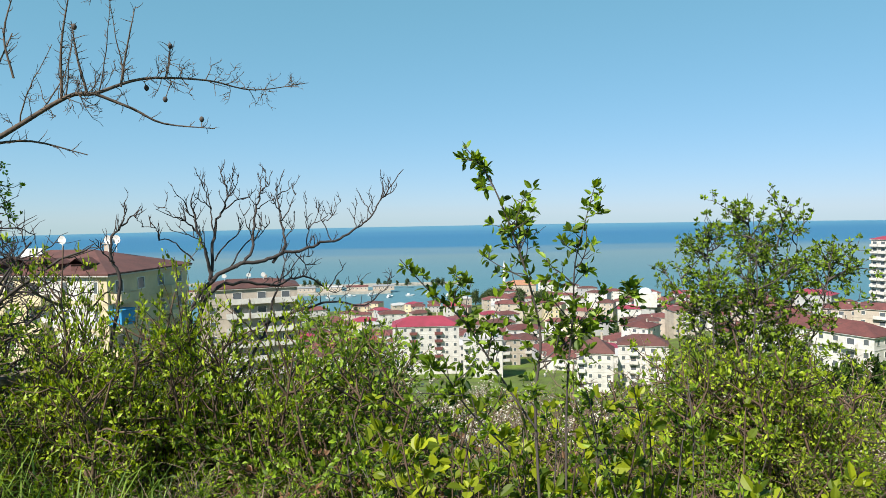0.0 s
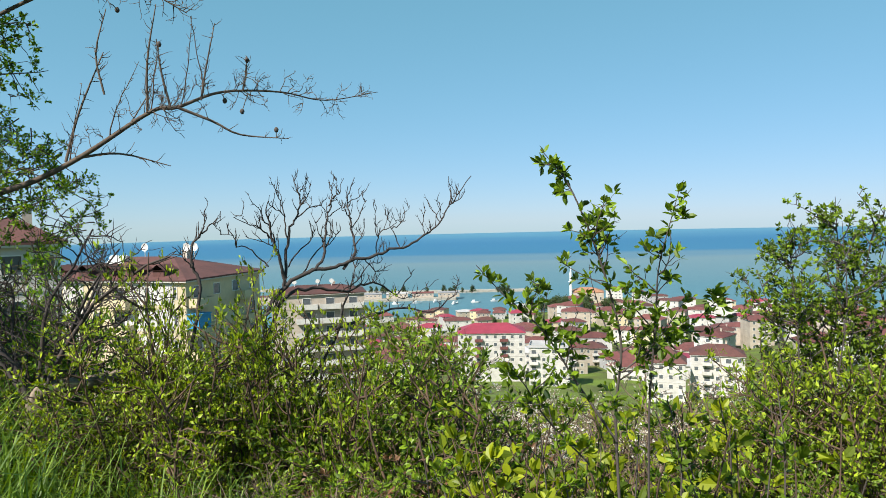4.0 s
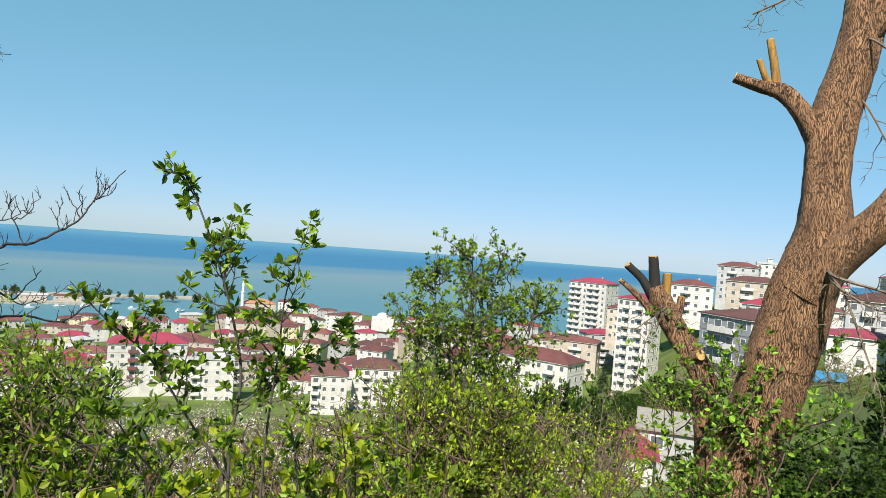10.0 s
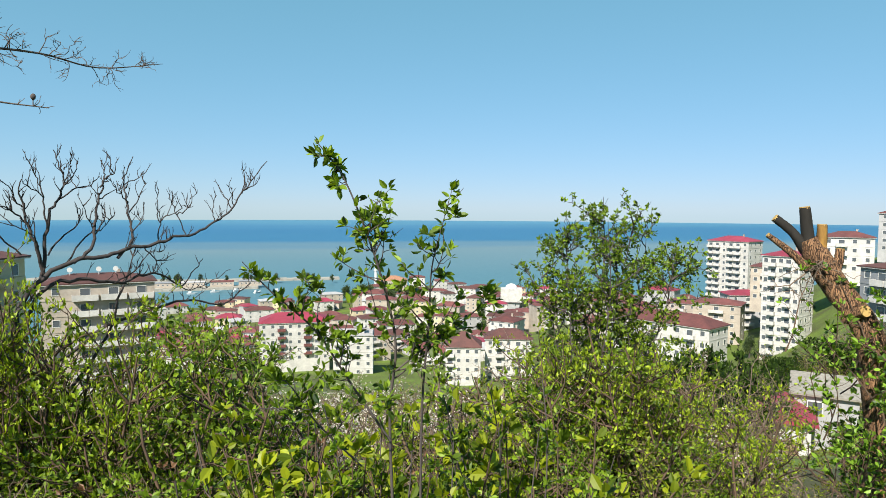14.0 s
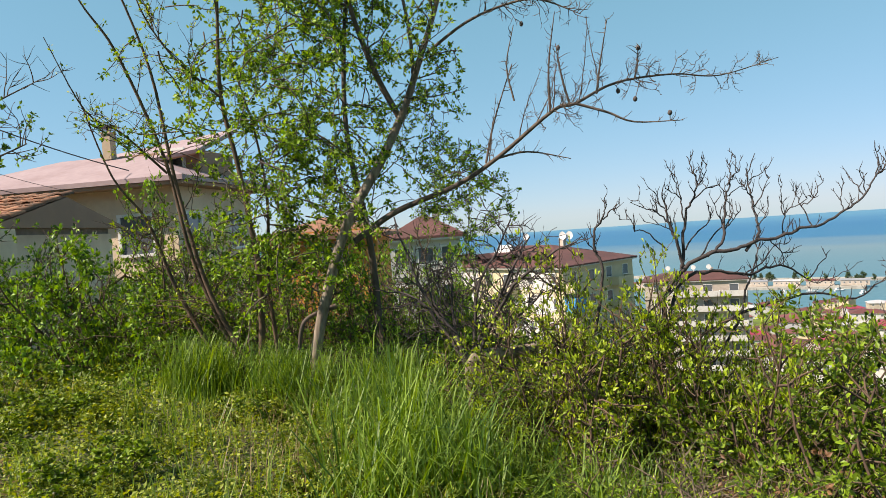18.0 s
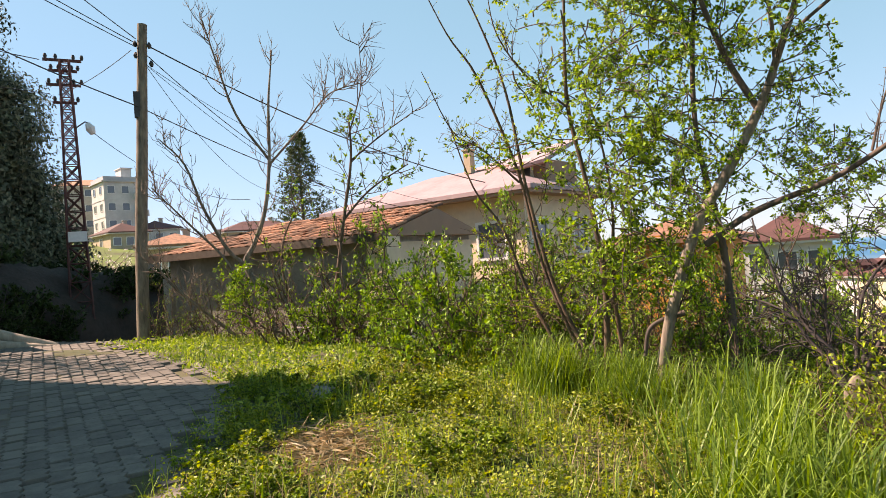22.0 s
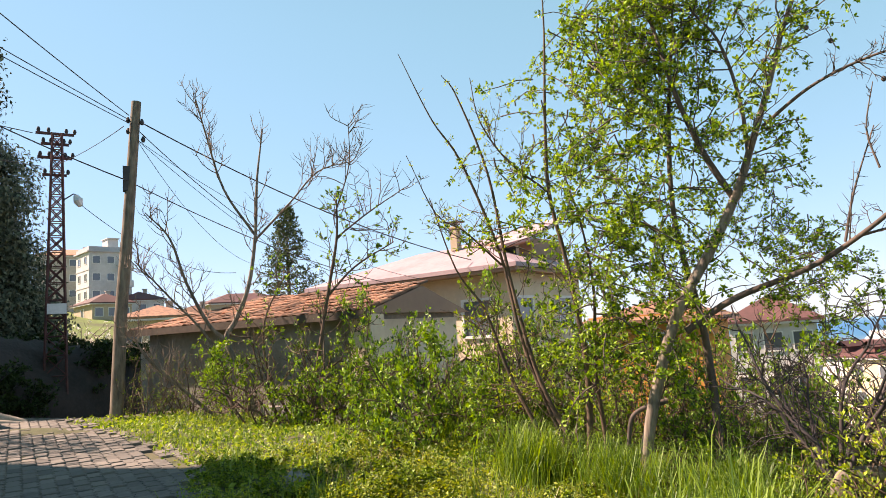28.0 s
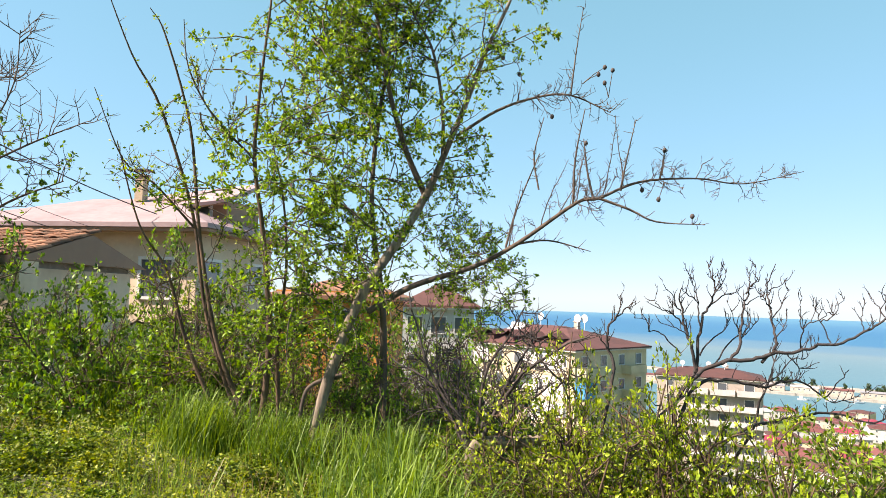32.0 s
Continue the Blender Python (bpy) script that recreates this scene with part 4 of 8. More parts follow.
def shrub(seed, stems=9, fan=0.55, twig=7, leaf=5, size=0.05, mat="leaf_mid", bark="bark_brown", sub=3, name="shrub", label="leafy shrub on the slope", broad=0.5, bend=0.12, bare=0.2):
    """A shrub about one metre high, rooted at the origin."""
    g = Plant(seed)
    leaf, size = leaf * 1.5, size * 0.85
    for i in range(stems):
        a = g.rng.uniform(0, 2 * math.pi)
        d = (fan * math.cos(a), fan * math.sin(a), 1)
        base = (0.12 * math.cos(a), 0.12 * math.sin(a), -0.15)
        q = g.limb(wander(g.rng, base, d, g.rng.uniform(0.75, 1.2), 7, bend, 0.05), 0.014, 0.004, 5)
        tw = g.twigs(q, twig, 0.42, 0.005, bare, 0.98, up=0.1, spread=0.95)
        st = []
        for t in tw:
            st += g.twigs(t, sub, 0.2, 0.0028, 0.2, 1.0, k=3, sides=3)
        if leaf:
            g.leaves(tw, leaf, size)
            g.leaves(st, leaf, size)
            g.leaves([q[3:]], leaf, size)
    return planted(g, name, label, "shrub", bark, mat, (0, 0, -60), broad)


KINDS = {
    "green": [shrub(s, stems=8, twig=8, sub=4, leaf=9, size=0.036, bend=0.18, mat="leaf_plum", label="bright green leafy shrub on the slope") for s in (1, 2, 3)],
    "fresh": [shrub(s, stems=7, twig=8, sub=3, leaf=7, size=0.036, bend=0.18, mat="leaf_fresh", label="fresh yellow-green shrub on the slope", broad=0.55) for s in (4, 5, 6)],
    "mid": [shrub(s, stems=9, twig=8, leaf=7, size=0.032, bend=0.2, mat="leaf_mid", label="dull green twiggy shrub on the slope") for s in (7, 8, 9)],
    "twiggy": [shrub(s, stems=13, fan=0.8, twig=9, sub=4, leaf=1.6, size=0.03, bend=0.24, mat="leaf_fresh", label="brown twiggy bush with few young leaves", bark="bark_limb") for s in (10, 11, 12)],
    "blossom": [shrub(s, stems=12, leaf=4.5, size=0.024, twig=9, bend=0.2, mat="blossom", label="twiggy bush in white blossom", broad=0.8, bark="bark_limb") for s in (13, 14)],
    "gold": [shrub(s, stems=8, twig=5, sub=2, leaf=5, size=0.052, mat="leaf_gold", label="broad-leaved golden green shrub", broad=0.6) for s in (15, 16)],
    "spray": [shrub(s, stems=4, fan=0.28, twig=16, sub=2, leaf=11, size=0.027, bare=0.3, bend=0.16, mat="leaf_fresh", label="upright bush with sprays of yellow-green leaf", broad=0.55) for s in (20, 21, 22)],
    "dry": [shrub(s, stems=8, leaf=3.5, size=0.05, mat="leaf_dry", label="bush with dry brown leaves") for s in (17,)],
    "dark": [shrub(s, stems=11, twig=8, leaf=12, size=0.055, mat="leaf_shade", label="dense evergreen bush, coloured dark as if in shade", bark="bark_black", broad=0.6) for s in (18, 19)],
}


def set_shrub(kind, head, dist, top, rng, wide=1.0, foot=None):
    """Plants a copy so that its top stands at the elevation top, in degrees, seen from the lane."""
    p = bearing(head, dist)
    z = ground_z(p.x, p.y) if foot is None else foot
    h = max(0.35, 1.6 + dist * math.tan(radians(top)) - z)
    s = h / 1.05
    w = s * wide if s < 1.6 else (1.6 + (s - 1.6) * 0.45) * wide
    src = rng.choice(KINDS[kind])
    return copy_thing(src, pose(p.x, p.y, z - 0.03, 0, 0, rng.uniform(0, 360)) @ Matrix.Diagonal((w, w, s, 1)))


def slope_bushes():
    rng = random.Random(5)
    heads = [-40, -33, -28, -22, -14, -8, -3, 3, 8, 14, 20, 26, 32, 37, 44, 50]
    tops = [-14.5, -14.5, -13.5, -13, -12.5, -13, -15.5, -15.5, -13.5, -12.5, -11.5, -11.5, -14, -19, -19, -16]
    for dist, step, drop, mix in ((3.0, 6.2, -6.5, ("green", "green", "twiggy", "mid")), (4.2, 4.6, -3.4, ("green", "twiggy", "mid", "green")),
                                  (5.8, 4.0, -1.4, ("twiggy", "mid", "twiggy")), (8.0, 3.6, -0.4, ("twiggy", "twiggy", "blossom", "mid")),
                                  (11.5, 3.4, -1.0, ("twiggy", "blossom", "twiggy"))):
        a = -41.0
        while a < 50:
            head = a + rng.uniform(-1.2, 1.2)
            top = float(np.interp(head, heads, tops)) + drop + rng.uniform(-1.8, 1.2)
            kind = rng.choice(mix)
            if -11 < head < 2 and dist < 5:
                top -= 2.5
            if head < -29 and dist < 6.5:
                kind, top = "twiggy", top - 4.0
            if -11 < head < 2 and dist > 5:
                kind = rng.choice(("blossom", "twiggy", "blossom"))
            if head < -19 and kind in ("green", "gold"):
                kind = rng.choice(("twiggy", "fresh", "green"))
            if 17 < head < 27 and dist > 7:
                kind = rng.choice(("blossom", "mid"))
            if -10 < head < 1 and dist > 7:
                top += 2.2
            if not (dist < 3.5 and (head > 33 or head < -38)):
                set_shrub(kind, head, dist * rng.uniform(0.9, 1.12), top, rng, rng.uniform(0.9, 1.25))
            a += step
    # upright sprays that stand clear of the thicket, rows of them along the brow
    for k in range(15):
        head = -33.5 + k * 1.75 + rng.uniform(-0.7, 0.7)
        top = -4.6 + 2.2 * math.sin(k * 1.9) + rng.uniform(-1.6, 1.2) - (2.5 if head < -30 else 4.5 if head > -18.5 else 0.0)
        set_shrub("spray", head, rng.uniform(4.4, 5.4), top, rng, rng.uniform(0.6, 0.9))
    set_shrub("spray", -28.6, 4.7, 1.0, rng, 0.5)
    for k in range(7):
        set_shrub("green", -14.5 + k * 1.5, rng.uniform(3.9, 4.6), -10.5 - k * 0.35 + rng.uniform(-1, 1), rng, 0.9)
    for k in range(6):
        set_shrub("spray", 23.5 + k * 2.0, rng.uniform(4.8, 5.6), -7.5 - k * 0.6 + rng.uniform(-1, 1), rng, 0.8)
    for head, dist, top, kind in ((18, 5.0, -8.5, "green"), (28, 5.2, -12, "green"), (-9.5, 3.2, -18, "dry"), (-11.5, 3.3, -19, "dry"), (3, 3.4, -18, "dry"), (-30, 4.0, -19, "twiggy"), (-25, 4.0, -19, "twiggy"), (-20, 4.0, -18, "twiggy")):
        set_shrub(kind, head, dist, top, rng, 0.85)
    # bushes below the pollard, their shade carried by near-black leaf colour
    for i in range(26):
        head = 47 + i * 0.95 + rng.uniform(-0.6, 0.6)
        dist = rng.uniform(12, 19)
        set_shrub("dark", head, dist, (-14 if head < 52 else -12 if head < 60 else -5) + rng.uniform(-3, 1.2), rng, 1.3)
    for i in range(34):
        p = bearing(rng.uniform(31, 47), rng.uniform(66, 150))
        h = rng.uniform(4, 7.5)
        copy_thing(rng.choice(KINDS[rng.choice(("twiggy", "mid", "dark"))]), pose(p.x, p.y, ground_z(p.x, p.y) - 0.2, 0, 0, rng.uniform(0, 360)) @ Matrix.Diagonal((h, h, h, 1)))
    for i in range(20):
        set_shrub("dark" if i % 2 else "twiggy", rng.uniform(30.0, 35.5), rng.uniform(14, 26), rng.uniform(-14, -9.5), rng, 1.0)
    # far scrub on the hillside, down to the first houses
    for i in range(150):
        head, dist = rng.uniform(-40, 66), rng.uniform(14, 130)
        p = bearing(head, dist)
        h = rng.uniform(1.5, 3.6) * (1 + dist / 120)
        if head > 46 and dist < 60 or 33 < head < 45 and 36 < dist < 66 or head < -20 and dist > 55 or 47 < head < 60 and 45 < dist < 100 and i % 3:
            continue
        src = rng.choice(KINDS[rng.choice(("twiggy", "mid", "twiggy", "mid", "blossom", "dark" if head > 42 else "mid"))])
        copy_thing(src, pose(p.x, p.y, ground_z(p.x, p.y) - 0.1, 0, 0, rng.uniform(0, 360)) @ Matrix.Diagonal((h * 1.1, h * 1.1, h, 1))).name = "scrub"


def middle_scrub():
    """Brown and blossoming scrub between the brow and the first houses."""
    rng = random.Random(23)
    for _ in range(80):
        head, dist = rng.uniform(-17, 16), 15 + 105 * rng.random() ** 1.2
        p = bearing(head, dist)
        h = rng.uniform(1.6, 2.8) * (1 + dist / 110)
        ob = copy_thing(rng.choice(KINDS[rng.choice(("twiggy", "blossom", "twiggy", "mid"))]), pose(p.x, p.y, ground_z(p.x, p.y) - 0.1, 0, 0, rng.uniform(0, 360)) @ Matrix.Diagonal((h * 1.3, h * 1.3, h, 1)))
        ob.name = "scrub"


slope_bushes()
middle_scrub()
for kind in KINDS.values():
    for ob in kind:
        for o in (*ob.children_recursive, ob):
            bpy.data.objects.remove(o)


def near_plum():
    """The young wild plum at the edge of the lane, with a few upright leafy shoots."""
    g = Plant(31)
    shoots = [
        [(0.23, 1.60, 0.86, 0.0070), (0.22, 1.59, 1.13, 0.0062), (0.23, 1.56, 1.30, 0.0054), (0.20, 1.54, 1.44, 0.0046), (0.16, 1.52, 1.56, 0.0039), (0.11, 1.52, 1.68, 0.0031), (0.05, 1.52, 1.76, 0.0016)],
        [(0.29, 1.57, 0.87, 0.0054), (0.29, 1.55, 1.16, 0.0048), (0.30, 1.52, 1.36, 0.0039), (0.30, 1.49, 1.48, 0.0028), (0.32, 1.47, 1.58, 0.0020), (0.34, 1.46, 1.66, 0.0012)],
        [(0.22, 1.58, 1.07, 0.0055), (0.13, 1.57, 1.21, 0.0048), (0.05, 1.55, 1.34, 0.0040), (-0.04, 1.52, 1.43, 0.0029), (-0.10, 1.50, 1.50, 0.0015)],
        [(0.23, 1.56, 1.24, 0.0040), (0.30, 1.57, 1.29, 0.0035), (0.39, 1.59, 1.34, 0.0027), (0.49, 1.63, 1.42, 0.0016)],
        [(0.15, 1.54, 1.03, 0.0040), (0.05, 1.50, 1.15, 0.0034), (-0.00, 1.46, 1.24, 0.0025), (-0.04, 1.44, 1.28, 0.0015)],
    ]
    for i, rows in enumerate(shoots):
        q = smooth_path(rows, 5)
        g.wood.append((q[:, :3], q[:, 3] * 0.55, 6))
        p = q[:, :3]
        tw = g.twigs(p, (34, 16, 18, 16, 8)[i], 0.065 if i < 2 else 0.05, 0.0014, 0.15, 0.93, up=0.05, k=4, spread=1.0)
        big = g.twigs(p, 9, 0.20, 0.002, 0.15, 0.72, up=0.12, k=5) if i == 0 else g.twigs(p, 4, 0.14, 0.002, 0.1, 0.6, up=0.12, k=5)
        st = []
        for b in big:
            st += g.twigs(b, 4, 0.06, 0.0012, 0.2, 1.0, k=3, sides=3)
        g.leaves(tw, 11, 0.023, 0.4, out=0.008)
        g.leaves(big + st, 6, 0.021, 0.3, out=0.006)
        g.leaves([p[len(p) // 3:-2]], (48, 24, 34, 30, 12)[i], 0.022, out=0.006)
        g.leaves([p[-5:]], 18, 0.024, out=0.006)
    for _ in range(46):
        x, y = g.rng.uniform(-0.14, 0.70), g.rng.uniform(1.55, 1.95)
        high = 1.06 + 0.30 * g.rng.uniform(-1, 1) - 0.25 * abs(x - 0.25)
        q = g.limb(wander(g.rng, (x, y, ground_z(x, y) - 0.05), (g.rng.normal(0, 0.1), g.rng.normal(0, 0.1), 1), high, 9, 0.1, 0.06), 0.005, 0.0016, 5)
        tw = g.twigs(q, 12, 0.15, 0.0018, 0.3, 0.97, up=0.12, k=4, spread=0.95)
        g.leaves(tw, 12, 0.024, 0.2, out=0.006)
        g.leaves([q[4:]], 20, 0.024, out=0.006)
    planted(g, "plum_sapling", "young wild plum with upright shoots in fresh leaf", "sapling", "bark_dark", "leaf_sapling", broad=0.52, rounded=True)
    g = Plant(32)
    for x, y, d in ((0.4, 1.95, 0), (0.15, 1.6, 0), (0.75, 2.1, 0), (1.15, 1.8, 0), (1.3, 2.1, 0), (-0.1, 1.85, 0), (1, 2.0, 0), (0.55, 1.75, 0), (0.8, 1.9, 0.1), (0.25, 1.8, 0.05), (0.95, 2.25, 0.1), (0.05, 2.1, 0.0), (0.5, 2.2, 0.1), (0.7, 1.6, -0.1)):
        base = np.array((x * 0.55, y, ground_z(x * 0.55, y) - 0.1))
        for _ in range(6):
            q = g.limb(wander(g.rng, base, (g.rng.normal(0, 0.3), g.rng.normal(0, 0.3), 1), g.rng.uniform(0.85, 1.25), 6, 0.1, 0.05), 0.006, 0.002, 5)
            tw = g.twigs(q, 6, 0.16, 0.002, 0.35, 1.0)
            g.leaves(tw, 8, 0.042)
            g.leaves([q[2:]], 13, 0.048)
    planted(g, "sucker_shoots", "broad golden-green leaves on thin red suckers", "shrub", "bark_brown", "leaf_gold", broad=0.66, rounded=True)


def round_plum():
    """The rounded plum bush farther down, with airy leaf at its top."""
    g = Plant(33)
    foot = np.array((2.2, 4.9, ground_z(2.2, 4.9) - 0.1))
    for i, (dx, dy, h) in enumerate(((-0.55, 0, 1.7), (-0.25, 0.2, 2.1), (0.0, 0, 2.45), (0.2, -0.2, 2.3), (0.45, 0.1, 2.2), (0.7, 0, 1.8), (-0.4, -0.3, 1.6), (0.3, 0.4, 2.0), (-0.1, -0.3, 2.2), (0.12, 0.3, 2.3), (0.55, -0.2, 1.95), (-0.32, 0.1, 1.9))):
        tip = np.array((2.30 + dx * 0.98, 4.95 + dy, h * 0.68 + 0.05))
        q = smooth_path([(*foot, 0.02), (*(foot * 0.6 + tip * 0.4 + g.rng.normal(0, 0.06, 3)), 0.014), (*(foot * 0.25 + tip * 0.75 + g.rng.normal(0, 0.06, 3)), 0.008), (*tip, 0.003)], 5)
        g.wood.append((q[:, :3], q[:, 3] * 0.6, 6))
        tw = g.twigs(q[:, :3], 17, 0.42, 0.006, 0.45, 0.95, up=0.1, spread=0.95, bend=0.22)
        st = []
        for t in tw:
            st += g.twigs(t, 5, 0.17, 0.0032, 0.2, 1.0, k=3, sides=3, up=0.08)
        g.leaves(tw, 13, 0.035, 0.2, out=0.01)
        g.leaves(st, 11, 0.035, 0.3, out=0.01)
        g.leaves([q[8:, :3]], 8, 0.036)
    planted(g, "plum_bush", "rounded wild plum bush with airy young leaf", "shrub", "bark_dark", "leaf_plum", broad=0.55)


def bare_fig():
    """The leafless tree: a dome of crooked, upturned grey shoots, beside a broken leaning stem."""
    g = Plant(34)
    broken = smooth_path([(-3.24, 4.18, -0.20, 0.0798), (-3.25, 4.17, 0.17, 0.0727), (-3.26, 4.16, 0.45, 0.0600), (-3.17, 4.23, 0.52, 0.0524), (-2.99, 4.42, 0.52, 0.0490), (-2.73, 4.65, 0.59, 0.0315)], 5)
    g.wood.append((broken[:, :3], broken[:, 3], 8))
    made = []

    def stem(kind, r0, r1, *points):
        q = smooth_path(points, 4)
        q = q + np.vstack([np.zeros(3), g.rng.normal(0, 0.006, (len(q) - 2, 3)), np.zeros(3)])
        g.wood.append((q, np.linspace(r0, r1, len(q)) * (0.62 if kind == "limb" else 0.7), 7 if kind == "limb" else 5))
        made.append((kind, q))

    foot = np.array((-2.0, 5.1, ground_z(-2.0, 5.1) - 0.2))
    for top in ((-1.95, 4.99, 0.89), (-2.20, 4.55, 0.31), (-1.81, 5.47, 0.19), (-2.66, 4.24, 0.82), (-1.92, 4.93, 0.74)):
        t = np.array(top)
        stem("limb", 0.05, 0.032, tuple(foot), tuple(foot * 0.5 + t * 0.5 + np.array((0.05, 0, -0.05))), top)
    stem("limb", 0.030, 0.006, (-1.95, 4.99, 0.89), (-1.81, 5.10, 1.12), (-1.62, 5.23, 1.23), (-1.46, 5.33, 1.25), (-1.34, 5.43, 1.29), (-1.17, 5.52, 1.33), (-1.04, 5.61, 1.38), (-0.90, 5.69, 1.40), (-0.76, 5.77, 1.50), (-0.65, 5.84, 1.58), (-0.56, 5.91, 1.73), (-0.48, 5.98, 1.84), (-0.35, 6.04, 2.02))
    stem("limb", 0.020, 0.005, (-1.40, 5.38, 1.23), (-1.32, 5.47, 1.34), (-1.34, 5.53, 1.46), (-1.37, 5.59, 1.60), (-1.41, 5.65, 1.74), (-1.43, 5.71, 1.84), (-1.38, 5.79, 2.02))
    stem("limb", 0.022, 0.005, (-1.65, 5.20, 1.21), (-1.56, 5.28, 1.30), (-1.54, 5.34, 1.46), (-1.54, 5.39, 1.62), (-1.52, 5.45, 1.76), (-1.51, 5.50, 1.86), (-1.55, 5.54, 1.97))
    stem("limb", 0.022, 0.005, (-1.84, 5.14, 1.11), (-1.81, 5.17, 1.40), (-1.79, 5.19, 1.56), (-1.74, 5.22, 1.67), (-1.71, 5.25, 1.78), (-1.73, 5.26, 1.89), (-1.78, 5.26, 2.02))
    stem("limb", 0.022, 0.005, (-1.82, 5.14, 1.14), (-1.86, 5.11, 1.36), (-1.90, 5.07, 1.52), (-1.90, 5.05, 1.63), (-1.92, 5.02, 1.72), (-1.89, 5.01, 1.80))
    stem("limb", 0.026, 0.005, (-1.91, 5.00, 0.75), (-1.83, 5.15, 1.02), (-1.65, 5.33, 1.08), (-1.46, 5.50, 1.03), (-1.28, 5.66, 1.08), (-1.18, 5.80, 1.06), (-1.06, 5.94, 0.95), (-0.99, 6.06, 1.05), (-0.92, 6.19, 1.16))
    stem("limb", 0.024, 0.005, (-1.84, 5.35, 0.46), (-1.54, 5.58, 0.68), (-1.24, 5.79, 0.79), (-0.97, 5.98, 0.82), (-0.75, 6.14, 0.76), (-0.57, 6.30, 0.88), (-0.52, 6.43, 1.04))
    stem("limb", 0.022, 0.005, (-2.31, 4.49, 0.72), (-2.24, 4.53, 1.17), (-2.28, 4.51, 1.33), (-2.28, 4.51, 1.47), (-2.22, 4.54, 1.56), (-2.20, 4.55, 1.64), (-2.19, 4.56, 1.74))
    stem("limb", 0.022, 0.006, (-1.81, 5.47, 0.19), (-1.55, 5.60, 0.60), (-1.48, 5.67, 0.89), (-1.42, 5.73, 1.08), (-1.38, 5.79, 1.27))
    stem("limb", 0.030, 0.010, (-2.20, 4.55, 0.31), (-2.13, 4.69, 0.60), (-2.03, 4.85, 0.78), (-1.87, 5.02, 0.97), (-1.82, 5.14, 1.14))
    stem("shoot", 0.008, 0.003, (-1.00, 5.87, 1.39), (-1.07, 5.86, 1.55), (-1.10, 5.85, 1.65), (-1.13, 5.85, 1.69))
    stem("shoot", 0.008, 0.003, (-1.07, 5.86, 1.55), (-0.96, 5.83, 1.62), (-0.89, 5.79, 1.76))
    stem("shoot", 0.009, 0.003, (-1.23, 5.83, 1.31), (-1.19, 5.80, 1.47), (-1.20, 5.77, 1.62), (-1.18, 5.74, 1.76))
    stem("shoot", 0.008, 0.003, (-1.18, 5.74, 1.50), (-1.11, 5.78, 1.55), (-1.03, 5.83, 1.61), (-0.99, 5.87, 1.65))
    stem("shoot", 0.007, 0.003, (-0.79, 6.00, 1.49), (-0.80, 6.00, 1.59), (-0.77, 6.01, 1.72))
    stem("shoot", 0.008, 0.003, (-0.65, 6.02, 1.61), (-0.71, 6.06, 1.71), (-0.75, 6.11, 1.77))
    stem("shoot", 0.007, 0.003, (-0.63, 6.02, 1.63), (-0.65, 5.97, 1.74), (-0.68, 5.92, 1.81))
    stem("shoot", 0.008, 0.003, (-0.56, 6.03, 1.74), (-0.54, 6.03, 1.86), (-0.56, 6.03, 1.95))
    stem("shoot", 0.007, 0.003, (-0.54, 6.03, 1.77), (-0.47, 6.09, 1.81), (-0.44, 6.14, 1.88))
    stem("shoot", 0.008, 0.003, (-1.37, 5.59, 1.65), (-1.43, 5.52, 1.73), (-1.44, 5.47, 1.81))
    stem("shoot", 0.009, 0.003, (-1.37, 5.59, 1.57), (-1.32, 5.65, 1.68), (-1.26, 5.72, 1.81))
    stem("shoot", 0.007, 0.003, (-1.39, 5.58, 1.79), (-1.32, 5.65, 1.84), (-1.28, 5.71, 1.90))
    stem("shoot", 0.008, 0.003, (-1.33, 5.50, 1.42), (-1.29, 5.61, 1.50), (-1.28, 5.71, 1.65))
    stem("shoot", 0.009, 0.003, (-1.53, 5.45, 1.76), (-1.46, 5.46, 1.86), (-1.46, 5.46, 2.00))
    stem("shoot", 0.007, 0.003, (-1.49, 5.46, 1.82), (-1.45, 5.52, 1.88), (-1.44, 5.57, 1.97))
    stem("shoot", 0.008, 0.003, (-1.55, 5.44, 1.67), (-1.50, 5.56, 1.72), (-1.44, 5.68, 1.76))
    stem("shoot", 0.009, 0.003, (-1.54, 5.34, 1.41), (-1.49, 5.40, 1.53), (-1.50, 5.45, 1.65))
    stem("shoot", 0.008, 0.003, (-1.54, 5.34, 1.45), (-1.58, 5.28, 1.54), (-1.58, 5.22, 1.63))
    stem("shoot", 0.009, 0.003, (-1.72, 5.28, 1.77), (-1.68, 5.35, 1.85), (-1.67, 5.40, 1.95))
    stem("shoot", 0.007, 0.003, (-1.72, 5.28, 1.88), (-1.67, 5.25, 1.93), (-1.65, 5.20, 2.00))
    stem("shoot", 0.009, 0.003, (-1.75, 5.27, 1.67), (-1.67, 5.37, 1.75), (-1.60, 5.46, 1.78), (-1.60, 5.53, 1.84))
    stem("shoot", 0.010, 0.003, (-1.79, 5.15, 1.44), (-1.80, 5.13, 1.57), (-1.80, 5.11, 1.68), (-1.83, 5.08, 1.80), (-1.84, 5.05, 1.89), (-1.88, 5.02, 1.95))
    stem("shoot", 0.007, 0.003, (-1.82, 5.14, 1.69), (-1.87, 5.07, 1.75), (-1.87, 5.02, 1.80))
    stem("shoot", 0.009, 0.003, (-1.93, 5.10, 1.61), (-1.96, 5.06, 1.65), (-1.97, 5.02, 1.75), (-2.02, 4.96, 1.77))
    stem("shoot", 0.010, 0.003, (-1.90, 5.11, 1.49), (-1.97, 5.02, 1.58), (-2.03, 4.92, 1.63), (-2.10, 4.82, 1.68))
